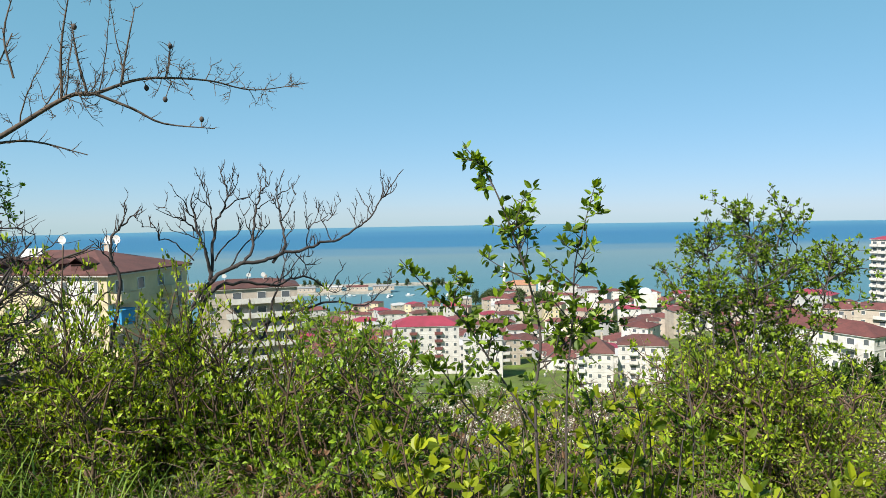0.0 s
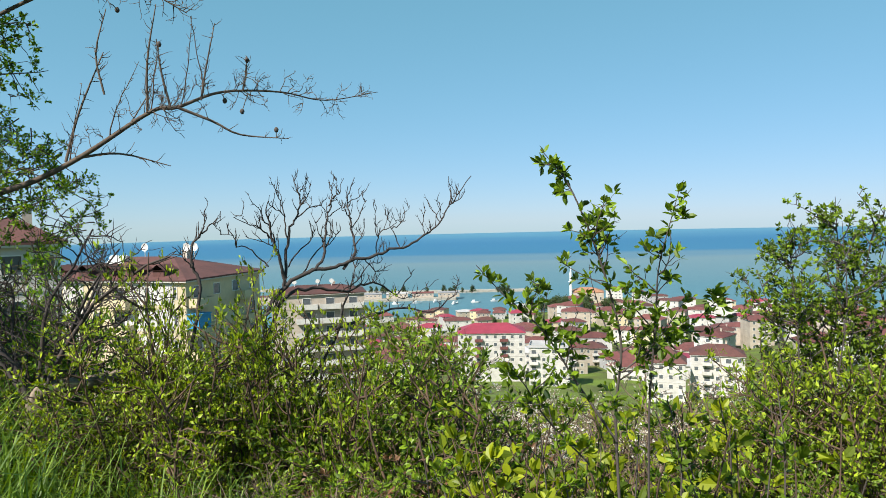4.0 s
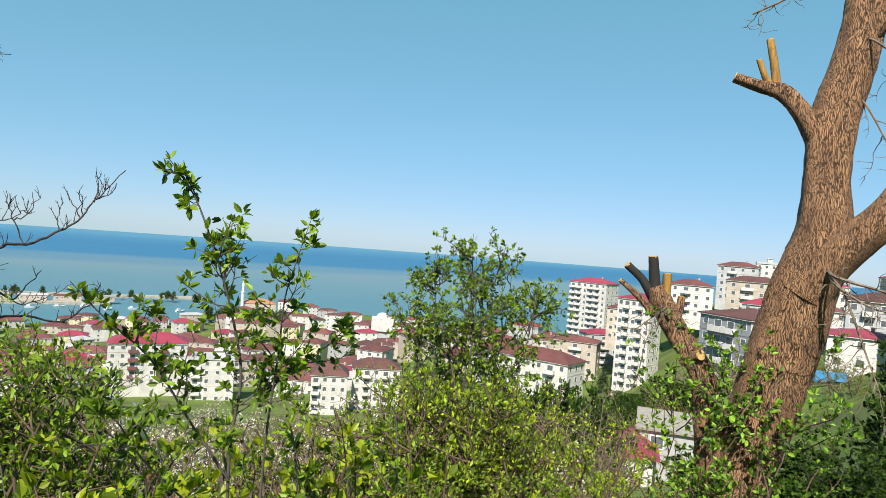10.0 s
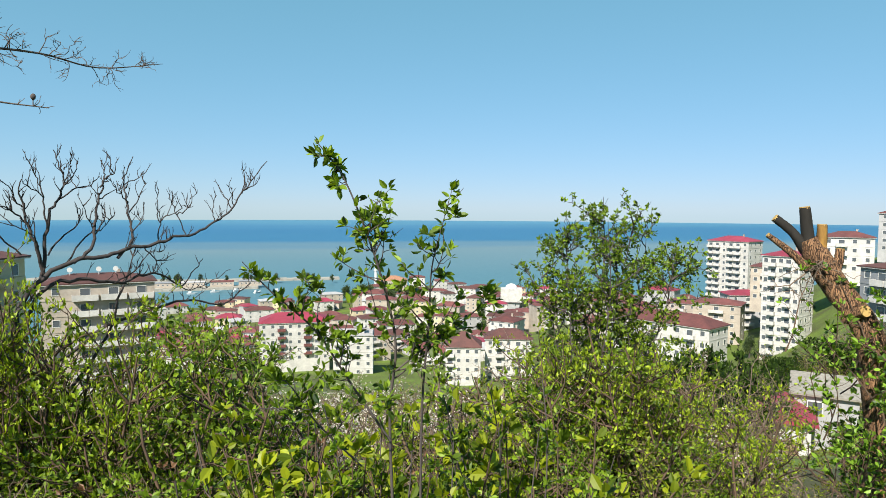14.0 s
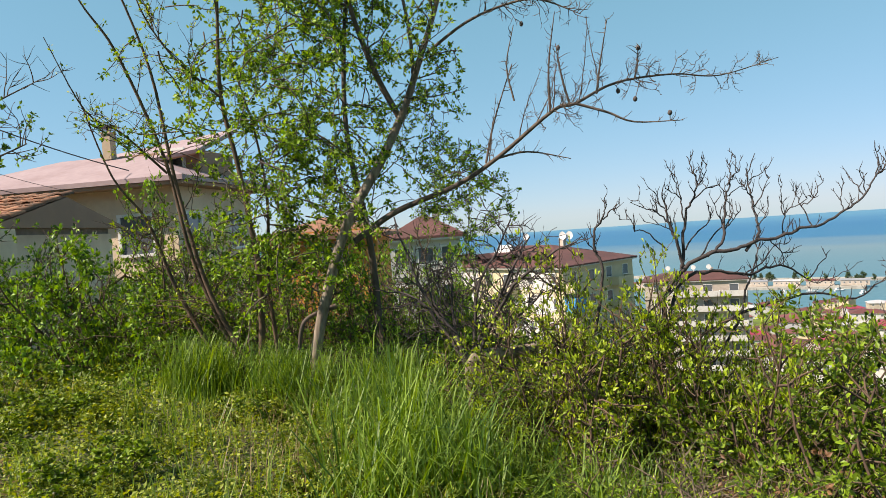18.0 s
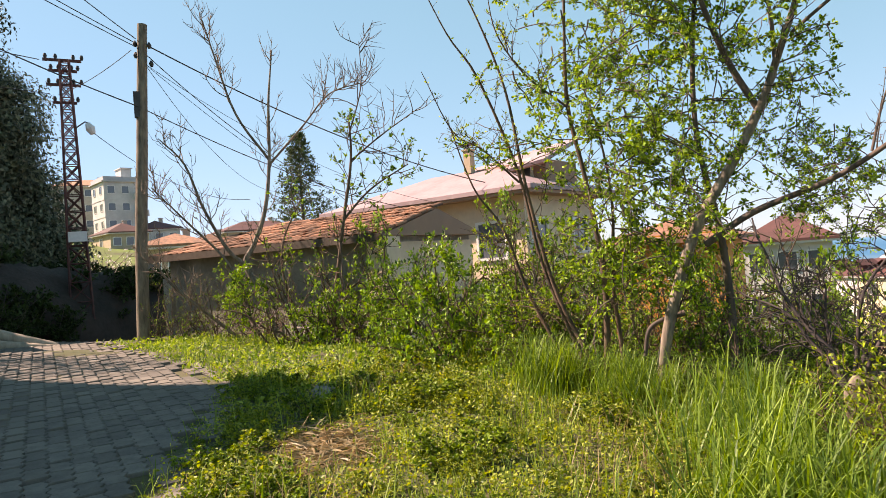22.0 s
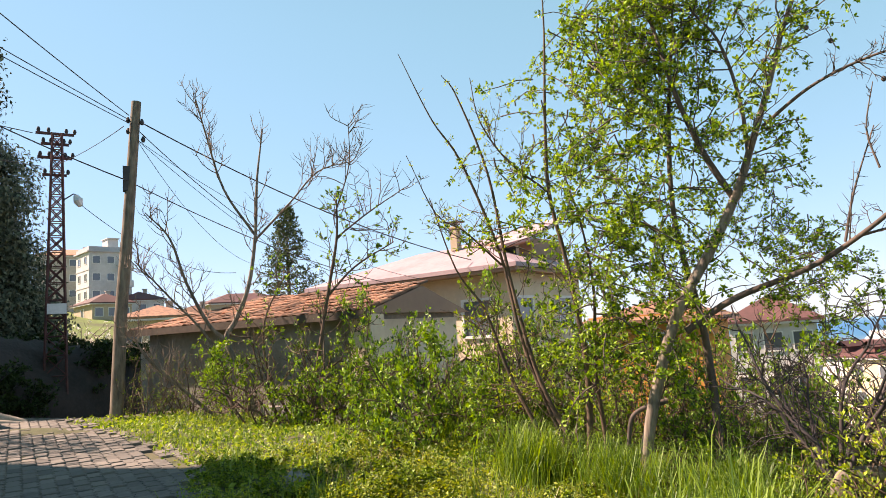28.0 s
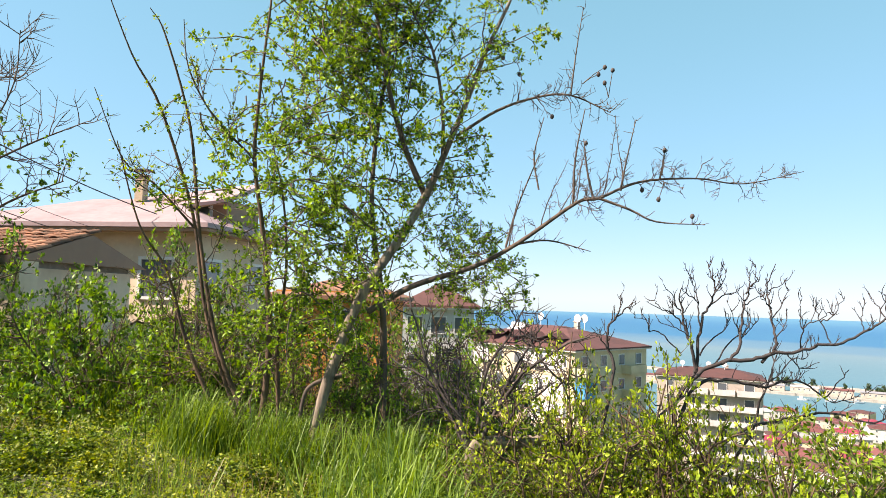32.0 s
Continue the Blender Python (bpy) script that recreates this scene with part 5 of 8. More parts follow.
    stem("shoot", 0.006, 0.003, (-2.04, 4.95, 1.63), (-2.08, 4.94, 1.68), (-2.07, 4.94, 1.74))
    stem("shoot", 0.009, 0.003, (-1.85, 5.13, 1.31), (-1.85, 5.06, 1.41), (-1.92, 4.96, 1.48), (-2.02, 4.85, 1.53))
    stem("shoot", 0.009, 0.003, (-1.87, 4.91, 1.29), (-1.97, 4.85, 1.42), (-2.06, 4.78, 1.46), (-2.08, 4.74, 1.54), (-2.15, 4.69, 1.55))
    stem("shoot", 0.009, 0.003, (-2.22, 4.54, 1.56), (-2.16, 4.57, 1.62), (-2.12, 4.59, 1.65), (-2.10, 4.60, 1.72))
    stem("shoot", 0.008, 0.003, (-2.27, 4.52, 1.31), (-2.30, 4.45, 1.38), (-2.32, 4.38, 1.48))
    stem("shoot", 0.010, 0.004, (-1.73, 5.28, 1.19), (-1.62, 5.39, 1.39), (-1.55, 5.48, 1.44), (-1.47, 5.57, 1.55))
    stem("shoot", 0.010, 0.004, (-1.83, 5.25, 1.26), (-1.72, 5.28, 1.42), (-1.64, 5.31, 1.49), (-1.65, 5.31, 1.60))
    stem("shoot", 0.008, 0.003, (-1.27, 5.61, 1.31), (-1.21, 5.70, 1.20), (-1.18, 5.77, 1.17), (-1.08, 5.86, 1.23))
    stem("shoot", 0.009, 0.003, (-1.45, 5.47, 1.03), (-1.34, 5.60, 1.11), (-1.27, 5.72, 1.23), (-1.17, 5.84, 1.26))
    stem("shoot", 0.007, 0.003, (-1.08, 6.06, 0.94), (-1.01, 6.11, 0.89), (-0.83, 6.17, 0.97), (-0.69, 6.22, 1.06))
    for kind, q in list(made[5:]):
        length = np.linalg.norm(np.diff(q, axis=0), axis=1).sum()
        for t in g.twigs(q, int(length * (11 if kind == "limb" else 13)), 0.15, 0.0042, 0.25, 0.98, up=0.3, spread=0.9, grow_up=0.45, bend=0.24, k=5):
            g.twigs(t, 1, 0.07, 0.0032, 0.3, 0.9, up=0.25, grow_up=0.4, k=3)
    # crooked grey branches leaning out of the broken stem
    for d, l in (((-0.25, 0.1, 1), 1.3), ((0.12, 0.2, 1), 1.25), ((-0.5, 0.2, 0.7), 1.0), ((0.5, 0.3, 0.5), 0.9), ((0.1, 0.1, 1), 1.1), ((-0.8, 0.5, 0.9), 1.4), ((0.35, 0.1, 1), 1.5), ((-0.4, -0.2, 1), 1.5), ((-0.9, 0.3, 0.5), 1.2)):
        q = g.limb(wander(g.rng, broken[9, :3], d, l, 9, 0.16, 0.03), 0.02, 0.006, 6)
        for t in g.twigs(q, 12, 0.55, 0.006, 0.2, 1.0, up=0.05, bend=0.26, k=7):
            g.twigs(t, 5, 0.24, 0.0036, 0.2, 1.0, bend=0.24, k=4)
    tree = planted(g, "fig_tree", "leafless grey tree with upturned shoots and a broken leaning stem", "tree", "bark_fig", "", trunk=1)
    for ob in tree.children:
        if ob.name.startswith("trunk"):
            ob.data.materials[0] = M["bark_pale"]


def plum_tree():
    """The tall plum beside the lane: forked pale trunk, hanging leaf, and one long bare limb."""
    g = Plant(35)
    rows = []
    rows.append([(-4.66, 3.62, 0.05, 0.0848), (-4.6, 3.69, 0.6, 0.0807), (-4.51, 3.78, 1.08, 0.0764), (-4.37, 3.95, 1.67, 0.0721), (-4.19, 4.26, 2.23, 0.068), (-4.06, 4.47, 2.67, 0.0583), (-3.94, 4.57, 3.06, 0.0478), (-3.8, 4.68, 3.52, 0.0399), (-3.66, 4.78, 4.01, 0.032), (-3.48, 4.9, 4.5, 0.0239), (-3.31, 5.01, 5.09, 0.0132)])
    rows.append([(-4.38, 4.04, 1.52, 0.0564), (-4.06, 4.27, 1.76, 0.0485), (-3.57, 4.54, 1.95, 0.0397), (-3.16, 4.63, 2.16, 0.0332), (-2.7, 4.78, 2.49, 0.0271), (-2.53, 4.86, 2.53, 0.0239), (-2.27, 5.09, 2.68, 0.0182), (-1.91, 5.43, 2.73, 0.0135), (-1.63, 5.82, 2.72, 0.01), (-1.25, 6.3, 2.87, 0.0049)])
    rows.append([(-4.09, 4.45, 2.62, 0.0477), (-4.23, 4.32, 3.04, 0.0427), (-4.36, 4.21, 3.59, 0.035), (-4.44, 4.12, 4.2, 0.0271), (-4.54, 4.02, 4.88, 0.0191), (-4.61, 3.94, 5.34, 0.0109)])
    rows.append([(-4.48, 4.36, 0.03, 0.0631), (-4.47, 4.37, 0.86, 0.0587), (-4.5, 4.35, 1.61, 0.0486), (-4.59, 4.26, 2.48, 0.0382), (-4.57, 4.28, 3.31, 0.0332), (-4.49, 4.36, 4.17, 0.0224), (-4.4, 4.44, 5.11, 0.0142)])
    rows.append([(-3.87, 4.63, 3.19, 0.0265), (-3.51, 4.77, 3.41, 0.0217), (-3.15, 4.87, 3.5, 0.0169), (-2.84, 4.93, 3.48, 0.0134), (-2.53, 5.08, 3.31, 0.0055)])
    rows.append([(-3.97, 4.55, 2.98, 0.0319), (-3.98, 4.54, 3.47, 0.0268), (-4.07, 4.47, 4.03, 0.0216), (-4.23, 4.33, 4.43, 0.0163), (-4.26, 4.29, 5.0, 0.011)])
    rows.append([(-4.53, 3.89, 0.95, 0.0405), (-4.62, 3.71, 0.9, 0.0324), (-4.66, 3.6, 0.82, 0.0295), (-4.68, 3.56, 0.61, 0.0293)])
    paths = []
    for i, r in enumerate(rows):
        q = smooth_path(r, 5)
        g.wood.append((q[:, :3], q[:, 3] * (0.62 if i != 1 else 0.55), 10 if i < 4 else 6))
        paths.append(q[:, :3])
    thin = []
    thin.append([(-2.53, 4.86, 2.53, 0.0133), (-2.3, 4.97, 2.43, 0.0103), (-2.11, 5.04, 2.33, 0.0075), (-1.76, 5.16, 2.3, 0.0031)])
    thin.append([(-2.72, 4.77, 2.48, 0.0109), (-2.71, 4.78, 2.87, 0.0082), (-2.64, 4.81, 3.3, 0.0036)])
    thin.append([(-2.57, 4.84, 2.52, 0.0107), (-2.62, 4.82, 2.77, 0.0081), (-2.65, 4.81, 3.04, 0.0036)])
    thin.append([(-2.37, 4.93, 2.59, 0.0096), (-2.33, 4.95, 2.84, 0.0069), (-2.26, 4.98, 3.19, 0.003)])
    thin.append([(-2.14, 5.19, 2.7, 0.0094), (-2.11, 5.2, 2.85, 0.0069), (-2.1, 5.2, 2.98, 0.003)])
    thin.append([(-3.31, 4.65, 2.12, 0.0117), (-3.23, 4.71, 2.49, 0.0088), (-3.07, 4.8, 2.96, 0.0039)])
    thin.append([(-3.2, 4.61, 2.14, 0.0114), (-2.95, 4.76, 2.18, 0.0084), (-2.63, 4.92, 2.09, 0.0036)])
    thin.append([(-2.84, 4.93, 3.48, 0.0086), (-2.8, 4.95, 3.88, 0.0058), (-2.75, 4.98, 4.28, 0.0034)])
    thin.append([(-3.02, 4.71, 2.62, 0.0085), (-3.06, 4.69, 2.92, 0.0067), (-2.99, 4.73, 3.26, 0.0033)])
    for r in thin:
        q = smooth_path(r, 4)
        g.wood.append((q[:, :3], q[:, 3], 5))
        g.twigs(q[:, :3], 16, 0.13, 0.0034, 0.15, 1.0, k=4, bend=0.25)
    for t in g.twigs(paths[1], 60, 0.3, 0.0038, 0.3, 0.97, k=6, bend=0.34):
        for u in g.twigs(t, 4, 0.12, 0.003, 0.25, 1.0, k=4, bend=0.3, sides=3):
            g.twigs(u, 1, 0.05, 0.0026, 0.3, 1.0, k=3, bend=0.25, sides=3)
    # long slender upright shoots on the bare limb
    for t in g.twigs(paths[1], 6, 0.8, 0.006, 0.3, 0.62, k=9, bend=0.09, up=0.12, grow_up=0.8, spread=0.6):
        g.twigs(t, 16, 0.07, 0.003, 0.1, 1.0, k=3, bend=0.25, sides=3)
    for t in g.twigs(paths[4], 46, 0.28, 0.004, 0.3, 1.0, k=4, bend=0.25):
        g.twigs(t, 3, 0.09, 0.003, 0.3, 1.0, k=3, bend=0.25, sides=3)
    for i, n, lo in ((0, 22, 0.5), (2, 30, 0.2), (3, 40, 0.35), (5, 22, 0.2)):
        br = g.twigs(paths[i], n, 0.8, 0.008, lo, 1.0, up=-0.03, spread=0.85, bend=0.16, k=6)
        st = []
        for b in br:
            st += g.twigs(b, 7, 0.36, 0.004, 0.15, 1.0, up=-0.16, bend=0.2, k=4)
        g.leaves(br, 22, 0.042, 0.2, out=0.03)
        g.leaves(st, 18, 0.042, out=0.02)
    # strands that hang through the crown, close about the second stem
    core = paths[3]
    for k in range(330):
        t = g.rng.uniform(0.26, 0.97)
        p, _ = along(core, np.array([t]))
        wide = 0.25 + 0.75 * math.sin(math.pi * min(1, (t - 0.2) / 0.75))
        o = p[0] + g.rng.normal(0, 0.5, 3) * np.array((1, 1, 0.4)) * wide + np.array((-0.5, -0.42, 0.0))
        q = g.limb(wander(g.rng, o, (g.rng.normal(0, 0.5), g.rng.normal(0, 0.5), -0.15), g.rng.uniform(0.35, 0.75), 6, 0.2, -0.1), 0.007, 0.003, 4)
        st = g.twigs(q, 5, 0.16, 0.0025, 0.1, 1.0, up=-0.1, k=3, sides=3)
        g.leaves([q], 24, 0.043, 0.0, out=0.02)
        g.leaves(st, 13, 0.043, out=0.015)
    # dark sprays that hang low on the seaward side
    low = np.array([(-4.06, 4.60, 2.84), (-3.81, 4.80, 2.35), (-3.66, 4.84, 1.92), (-3.49, 4.90, 1.60)])
    for k in range(110):
        p, _ = along(low, np.array([g.rng.uniform(0, 1)]))
        q = g.limb(wander(g.rng, p[0] + g.rng.normal(0, 0.2, 3), (g.rng.normal(0, 0.5), g.rng.normal(0, 0.5), -0.2), g.rng.uniform(0.2, 0.5), 6, 0.25, -0.06), 0.005, 0.002, 4)
        g.leaves([q] + g.twigs(q, 4, 0.13, 0.0025, 0.2, 1.0, k=3, sides=3), 14, 0.03, out=0.02)
    fruits = [(-2.63, 4.81, 3.00), (-2.10, 5.20, 2.95), (-2.25, 5.09, 2.61), (-2.11, 5.09, 2.52), (-1.85, 5.13, 2.37), (-2.58, 5.06, 3.72), (-2.52, 5.09, 3.69), (-2.63, 5.04, 3.66), (-2.58, 5.06, 3.58), (-3.03, 4.94, 3.32), (-3.47, 4.79, 3.91), (-3.34, 4.87, 3.75)]
    every = np.vstack([p for p, r, k in g.wood if r[0] > 0.0035])
    for px in fruits:
        near = every[np.argmin(((every - np.array(px)) ** 2).sum(1))]
        g.limb(np.array([near, near * 0.5 + np.array(px) * 0.5 + np.array((0, 0, 0.01)), px]), 0.004, 0.003, 5)
    root = planted(g, "plum_tree", "tall forked plum tree with young leaf and a bare limb", "tree", "bark_pale", "leaf_crown", trunk=3, broad=0.55)
    for ob in root.children:
        if ob.name.startswith(("limb", "branchwork")):
            ob.data.materials[0] = M["bark_plum"]
    for px in fruits:
        a = [(0, 0, -0.022), (0, 0, -0.015), (0, 0, 0), (0, 0, 0.015), (0, 0, 0.022)]
        f = Shape().tube([np.array(px) + np.array(q) for q in a], [0.005, 0.014, 0.02, 0.014, 0.005], 8)
        part("dried_fruit", f, "bark_dark", root, smooth=True)


def shoots():
    """Long upright shoots of a coppiced bush left of the plum."""
    g = Plant(36)
    rows = []
    rows.append([(-5.3, 3.58, 0.1, 0.0568), (-5.26, 3.64, 1.19, 0.0475), (-5.32, 3.56, 2.21, 0.0373), (-5.38, 3.47, 2.92, 0.0321), (-5.37, 3.49, 3.65, 0.0244), (-5.33, 3.54, 4.52, 0.0165), (-5.32, 3.56, 5.23, 0.0083)])
    rows.append([(-5.4, 3.62, 0.33, 0.0473), (-5.68, 3.38, 1.13, 0.037), (-5.88, 3.25, 2.17, 0.0294), (-6.04, 3.18, 3.26, 0.0218), (-6.17, 2.94, 4.14, 0.014), (-6.24, 2.81, 4.38, 0.0064)])
    rows.append([(-5.51, 3.63, 0.21, 0.0478), (-5.83, 3.34, 1.4, 0.032), (-6.01, 3.24, 2.4, 0.0271), (-6.17, 2.94, 3.41, 0.0213), (-6.3, 2.69, 3.9, 0.0135), (-6.42, 2.4, 4.65, 0.0061)])
    rows.append([(-6.0, 3.24, 2.29, 0.0216), (-6.18, 2.93, 2.67, 0.0158), (-6.3, 2.67, 2.88, 0.0123), (-6.41, 2.42, 3.52, 0.006)])
    rows.append([(-5.38, 3.47, 2.92, 0.0214), (-5.59, 3.15, 3.29, 0.0157), (-5.71, 2.94, 3.72, 0.0113), (-5.75, 2.89, 4.17, 0.0062)])
    rows.append([(-5.25, 3.81, 0.17, 0.0425), (-5.29, 3.76, 1.18, 0.0323), (-5.26, 3.8, 1.94, 0.0246), (-5.3, 3.75, 2.61, 0.0165), (-5.4, 3.61, 3.34, 0.0083)])
    rows.append([(-5.75, 3.64, 0.12, 0.0434), (-6.08, 3.31, 1.11, 0.0324), (-6.19, 3.11, 1.84, 0.0241), (-6.32, 2.87, 2.29, 0.0157), (-6.42, 2.66, 3.07, 0.0078)])
    for i, r in enumerate(rows):
        q = smooth_path(r, 5)
        g.wood.append((q[:, :3], q[:, 3] * 0.6, 7))
        p = q[:, :3]
        t = g.twigs(p, 14, 0.10, 0.003, 0.25, 1.0, k=3)
        g.leaves(t, 3.0, 0.038, 0.5)
        t = g.twigs(p, 13, 0.6, 0.005, 0.1, 0.55, k=5, bend=0.2)
        s = []
        for b in t:
            s += g.twigs(b, 5, 0.25, 0.003, 0.2, 1.0, k=4)
        g.leaves(t + s, 3.0, 0.04)
    planted(g, "coppiced_bush", "clump of long upright shoots with opening buds", "shrub", "bark_brown", "leaf_fresh", trunk=1)


def pollard():
    """The big pollarded tree right of the view, with sawn limbs."""
    root = thing("pollarded_tree", "old pollarded tree with furrowed brown bark and sawn limbs", "tree")
    rows = []
    rows.append(('trunk', [(4.19, 4.11, -0.9, 0.2889), (4.27, 4.03, -0.4, 0.2582), (4.35, 3.94, 0.18, 0.2525), (4.47, 3.81, 0.93, 0.2522), (4.56, 3.7, 1.53, 0.2443), (4.61, 3.64, 1.93, 0.2015), (4.64, 3.68, 2.33, 0.1713), (4.7, 3.69, 2.78, 0.1792), (4.8, 3.64, 3.22, 0.1686), (4.87, 3.63, 3.71, 0.1596), (4.89, 3.61, 4.4, 0.1422)]))
    rows.append(('limb', [(4.5, 3.66, 1.44, 0.2091), (4.56, 3.51, 1.71, 0.1945), (4.7, 3.24, 2.04, 0.1524), (4.85, 3.01, 2.48, 0.1338), (4.96, 2.84, 2.8, 0.1215), (5.07, 2.63, 3.12, 0.105), (5.18, 2.42, 3.4, 0.0896), (5.27, 2.23, 3.74, 0.0754)]))
    rows.append(('limb', [(4.16, 4.07, -0.12, 0.1468), (4.07, 4.09, 0.35, 0.1293), (4.01, 4.15, 0.75, 0.1131), (3.87, 4.28, 1.04, 0.1065), (3.77, 4.37, 1.27, 0.1079), (3.72, 4.41, 1.4, 0.0905)]))
    rows.append(('limb', [(4.62, 3.71, 2.57, 0.1095), (4.49, 3.79, 2.81, 0.0874), (4.35, 3.87, 2.98, 0.0766), (4.22, 3.97, 3.03, 0.0576), (4.07, 4.09, 3.1, 0.0463)]))
    rows.append(('limb', [(4.81, 3.59, 3.43, 0.1134), (4.94, 3.42, 3.65, 0.0931), (5.07, 3.22, 3.76, 0.0773), (5.22, 2.99, 3.95, 0.0619)]))
    rows.append(('limb', [(4.95, 2.85, 2.78, 0.075), (5.04, 2.69, 2.86, 0.066), (5.1, 2.52, 2.9, 0.056), (5.2, 2.25, 2.95, 0.048), (5.3, 1.95, 3.05, 0.04)]))
    rows.append(('stub', [(4.88, 2.97, 2.41, 0.0607), (4.85, 2.82, 2.36, 0.051), (4.84, 2.74, 2.26, 0.0463)]))
    rows.append(('stub', [(4.32, 3.9, 3.0, 0.0446), (4.3, 3.92, 3.17, 0.0366), (4.27, 3.96, 3.4, 0.0327)]))
    rows.append(('stub', [(4.29, 3.94, 3.03, 0.0368), (4.23, 3.96, 3.13, 0.0287), (4.18, 3.97, 3.23, 0.0246)]))
    rows.append(('stub', [(3.73, 4.4, 1.29, 0.0587), (3.71, 4.42, 1.48, 0.0498), (3.69, 4.43, 1.64, 0.0453)]))
    rows.append(('stub', [(3.71, 4.42, 1.31, 0.0499), (3.62, 4.46, 1.45, 0.041), (3.51, 4.52, 1.56, 0.0367)]))
    rows.append(('stub', [(3.78, 4.36, 1.24, 0.0539), (3.78, 4.35, 1.39, 0.0448), (3.78, 4.35, 1.51, 0.0403)]))
    rows.append(('stub', [(3.71, 4.38, 1.17, 0.0406), (3.58, 4.44, 1.31, 0.0318), (3.44, 4.5, 1.43, 0.0228)]))
    rows.append(('stub', [(3.82, 4.32, 1.04, 0.0492), (3.88, 4.3, 1.2, 0.0401), (3.9, 4.3, 1.33, 0.0356)]))
    rows.append(('stub', [(3.91, 4.24, 0.83, 0.0663), (3.92, 4.13, 0.88, 0.056), (3.92, 4.07, 0.9, 0.051)]))
    rows.append(('stub', [(5.08, 2.63, 3.08, 0.042), (5.1, 2.59, 3.41, 0.0277), (5.07, 2.63, 3.75, 0.0175)]))
    rng = np.random.default_rng(8)
    for name, r in rows:
        q = smooth_path(r, 6)
        q[:, 3] *= 0.95 if name == "trunk" else 0.85
        sides = 28 if name == "trunk" else 20 if name == "limb" else 12
        s = Shape().tube(q[:, :3], q[:, 3], sides)
        v = s.v[0]
        c = np.repeat(q[:, :3], sides, 0)
        a = np.tile(np.arange(sides), len(q)) * 2 * np.pi / sides
        h = np.repeat(np.arange(len(q)), sides)
        bumps = 1 + 0.05 * np.sin(3 * a + h * 0.3) + 0.035 * np.sin(7 * a - h * 0.21 + 1) + rng.normal(0, 0.018, len(v))
        s.v[0] = c + (v - c) * bumps[:, None]
        young = r[-1][0] < 4.5 and name == "stub" and (r[-1][2] > 2.6 or r[-1][2] == 1.51)
        ob = part(name, s, "bark_black" if name == "stub" and r[-1][0] < 3.71 and r[0][3] > 0.045 else "bark_gold" if young else "bark_walnut", root, smooth=True)
        if name == "stub" or r[-1][3] < 0.06:
            e, d = q[-1, :3], unit(q[-1, :3] - q[-3, :3])
            part("cut_face", Shape().tube([e - d * 0.01, e + d * 0.006], q[-1, 3] * 0.97, 14), "cut_wood", ob, "pale sawn end")
    g = Plant(37)
    spine = np.vstack([smooth_path(r, 6)[:, :3] for name, r in rows if name != "stub"])
    for r in ([(4.30, 3.27, 1.54, 0.0198), (4.36, 3.02, 1.40, 0.0112), (4.40, 2.78, 1.40, 0.0053)], [(4.30, 3.27, 1.59, 0.0237), (4.38, 2.99, 1.52, 0.0148), (4.44, 2.73, 1.44, 0.0052)], [(4.33, 3.24, 1.50, 0.0157), (4.35, 3.04, 1.07, 0.0112), (4.32, 2.91, 0.85, 0.0043)],
              [(4.71, 3.40, 3.32, 0.0166), (4.80, 3.26, 3.17, 0.0101), (4.88, 3.15, 3.12, 0.0040)], [(4.74, 3.52, 2.93, 0.0171), (4.85, 3.37, 2.60, 0.0104), (4.90, 3.30, 2.42, 0.0041)], [(4.87, 2.78, 2.54, 0.0144), (5.03, 2.51, 2.50, 0.0101), (5.08, 2.40, 2.54, 0.0049)],
              [(4.15, 4.04, 3.60, 0.0138), (4.34, 3.85, 3.73, 0.0179), (4.53, 3.78, 3.95, 0.0179)], [(4.98, 2.59, 2.41, 0.0103), (5.01, 2.54, 2.53, 0.0102), (5.05, 2.47, 2.64, 0.0067)], [(3.50, 4.33, 1.06, 0.0089), (3.71, 4.28, 1.23, 0.0132), (3.78, 4.29, 1.25, 0.0177)]):
        r = np.array(r)
        if r[0][3] < r[-1][3]:
            r = r[::-1]
        axis = spine[np.argmin(((spine - r[0][:3]) ** 2).sum(1))]
        q = smooth_path(np.vstack([np.append(axis, r[0][3]), r]), 5)
        g.wood.append((q[:, :3], q[:, 3] * 0.55, 5))
        for t in g.twigs(q[:, :3], 9, 0.42, 0.0042, 0.35, 1.0, bend=0.3, k=7, up=-0.04):
            g.twigs(t, 3, 0.16, 0.003, 0.3, 1.0, bend=0.3, k=4)
    tagged(part("dead_twig", g.wood_shape(), "bark_limb", root), kind="stuff")
    g = Plant(38)
    for _ in range(96):
        y = g.rng.uniform(-0.8, 0.8)
        base = np.array((4.12, 3.95, y - 0.1)) + np.array((g.rng.normal(0, 0.32), g.rng.normal(-0.1, 0.26), 0))
        q = g.limb(wander(g.rng, base, (g.rng.normal(0, 0.7), g.rng.normal(-0.2, 0.6), 0.8), g.rng.uniform(0.35, 0.7), 5, 0.15, 0.1), 0.006, 0.002, 5)
        tw = g.twigs(q, 6, 0.2, 0.0025, 0.2, 1.0)
        g.leaves(tw + [q], 7, 0.046)
    tagged(part("epicormic_growth", g.wood_shape(), "bark_brown", root), kind="stuff")
    tagged(part("epicormic_foliage", g.leaf_shape(0.6, True), "leaf_lane", root), kind="stuff")


near_plum()
round_plum()
bare_fig()
plum_tree()
shoots()
pollard()


# ---- trees of the lane and beyond ----
def unit_height(p, height):
    return np.clip(p[:, 2:3] / height, 0, 1)


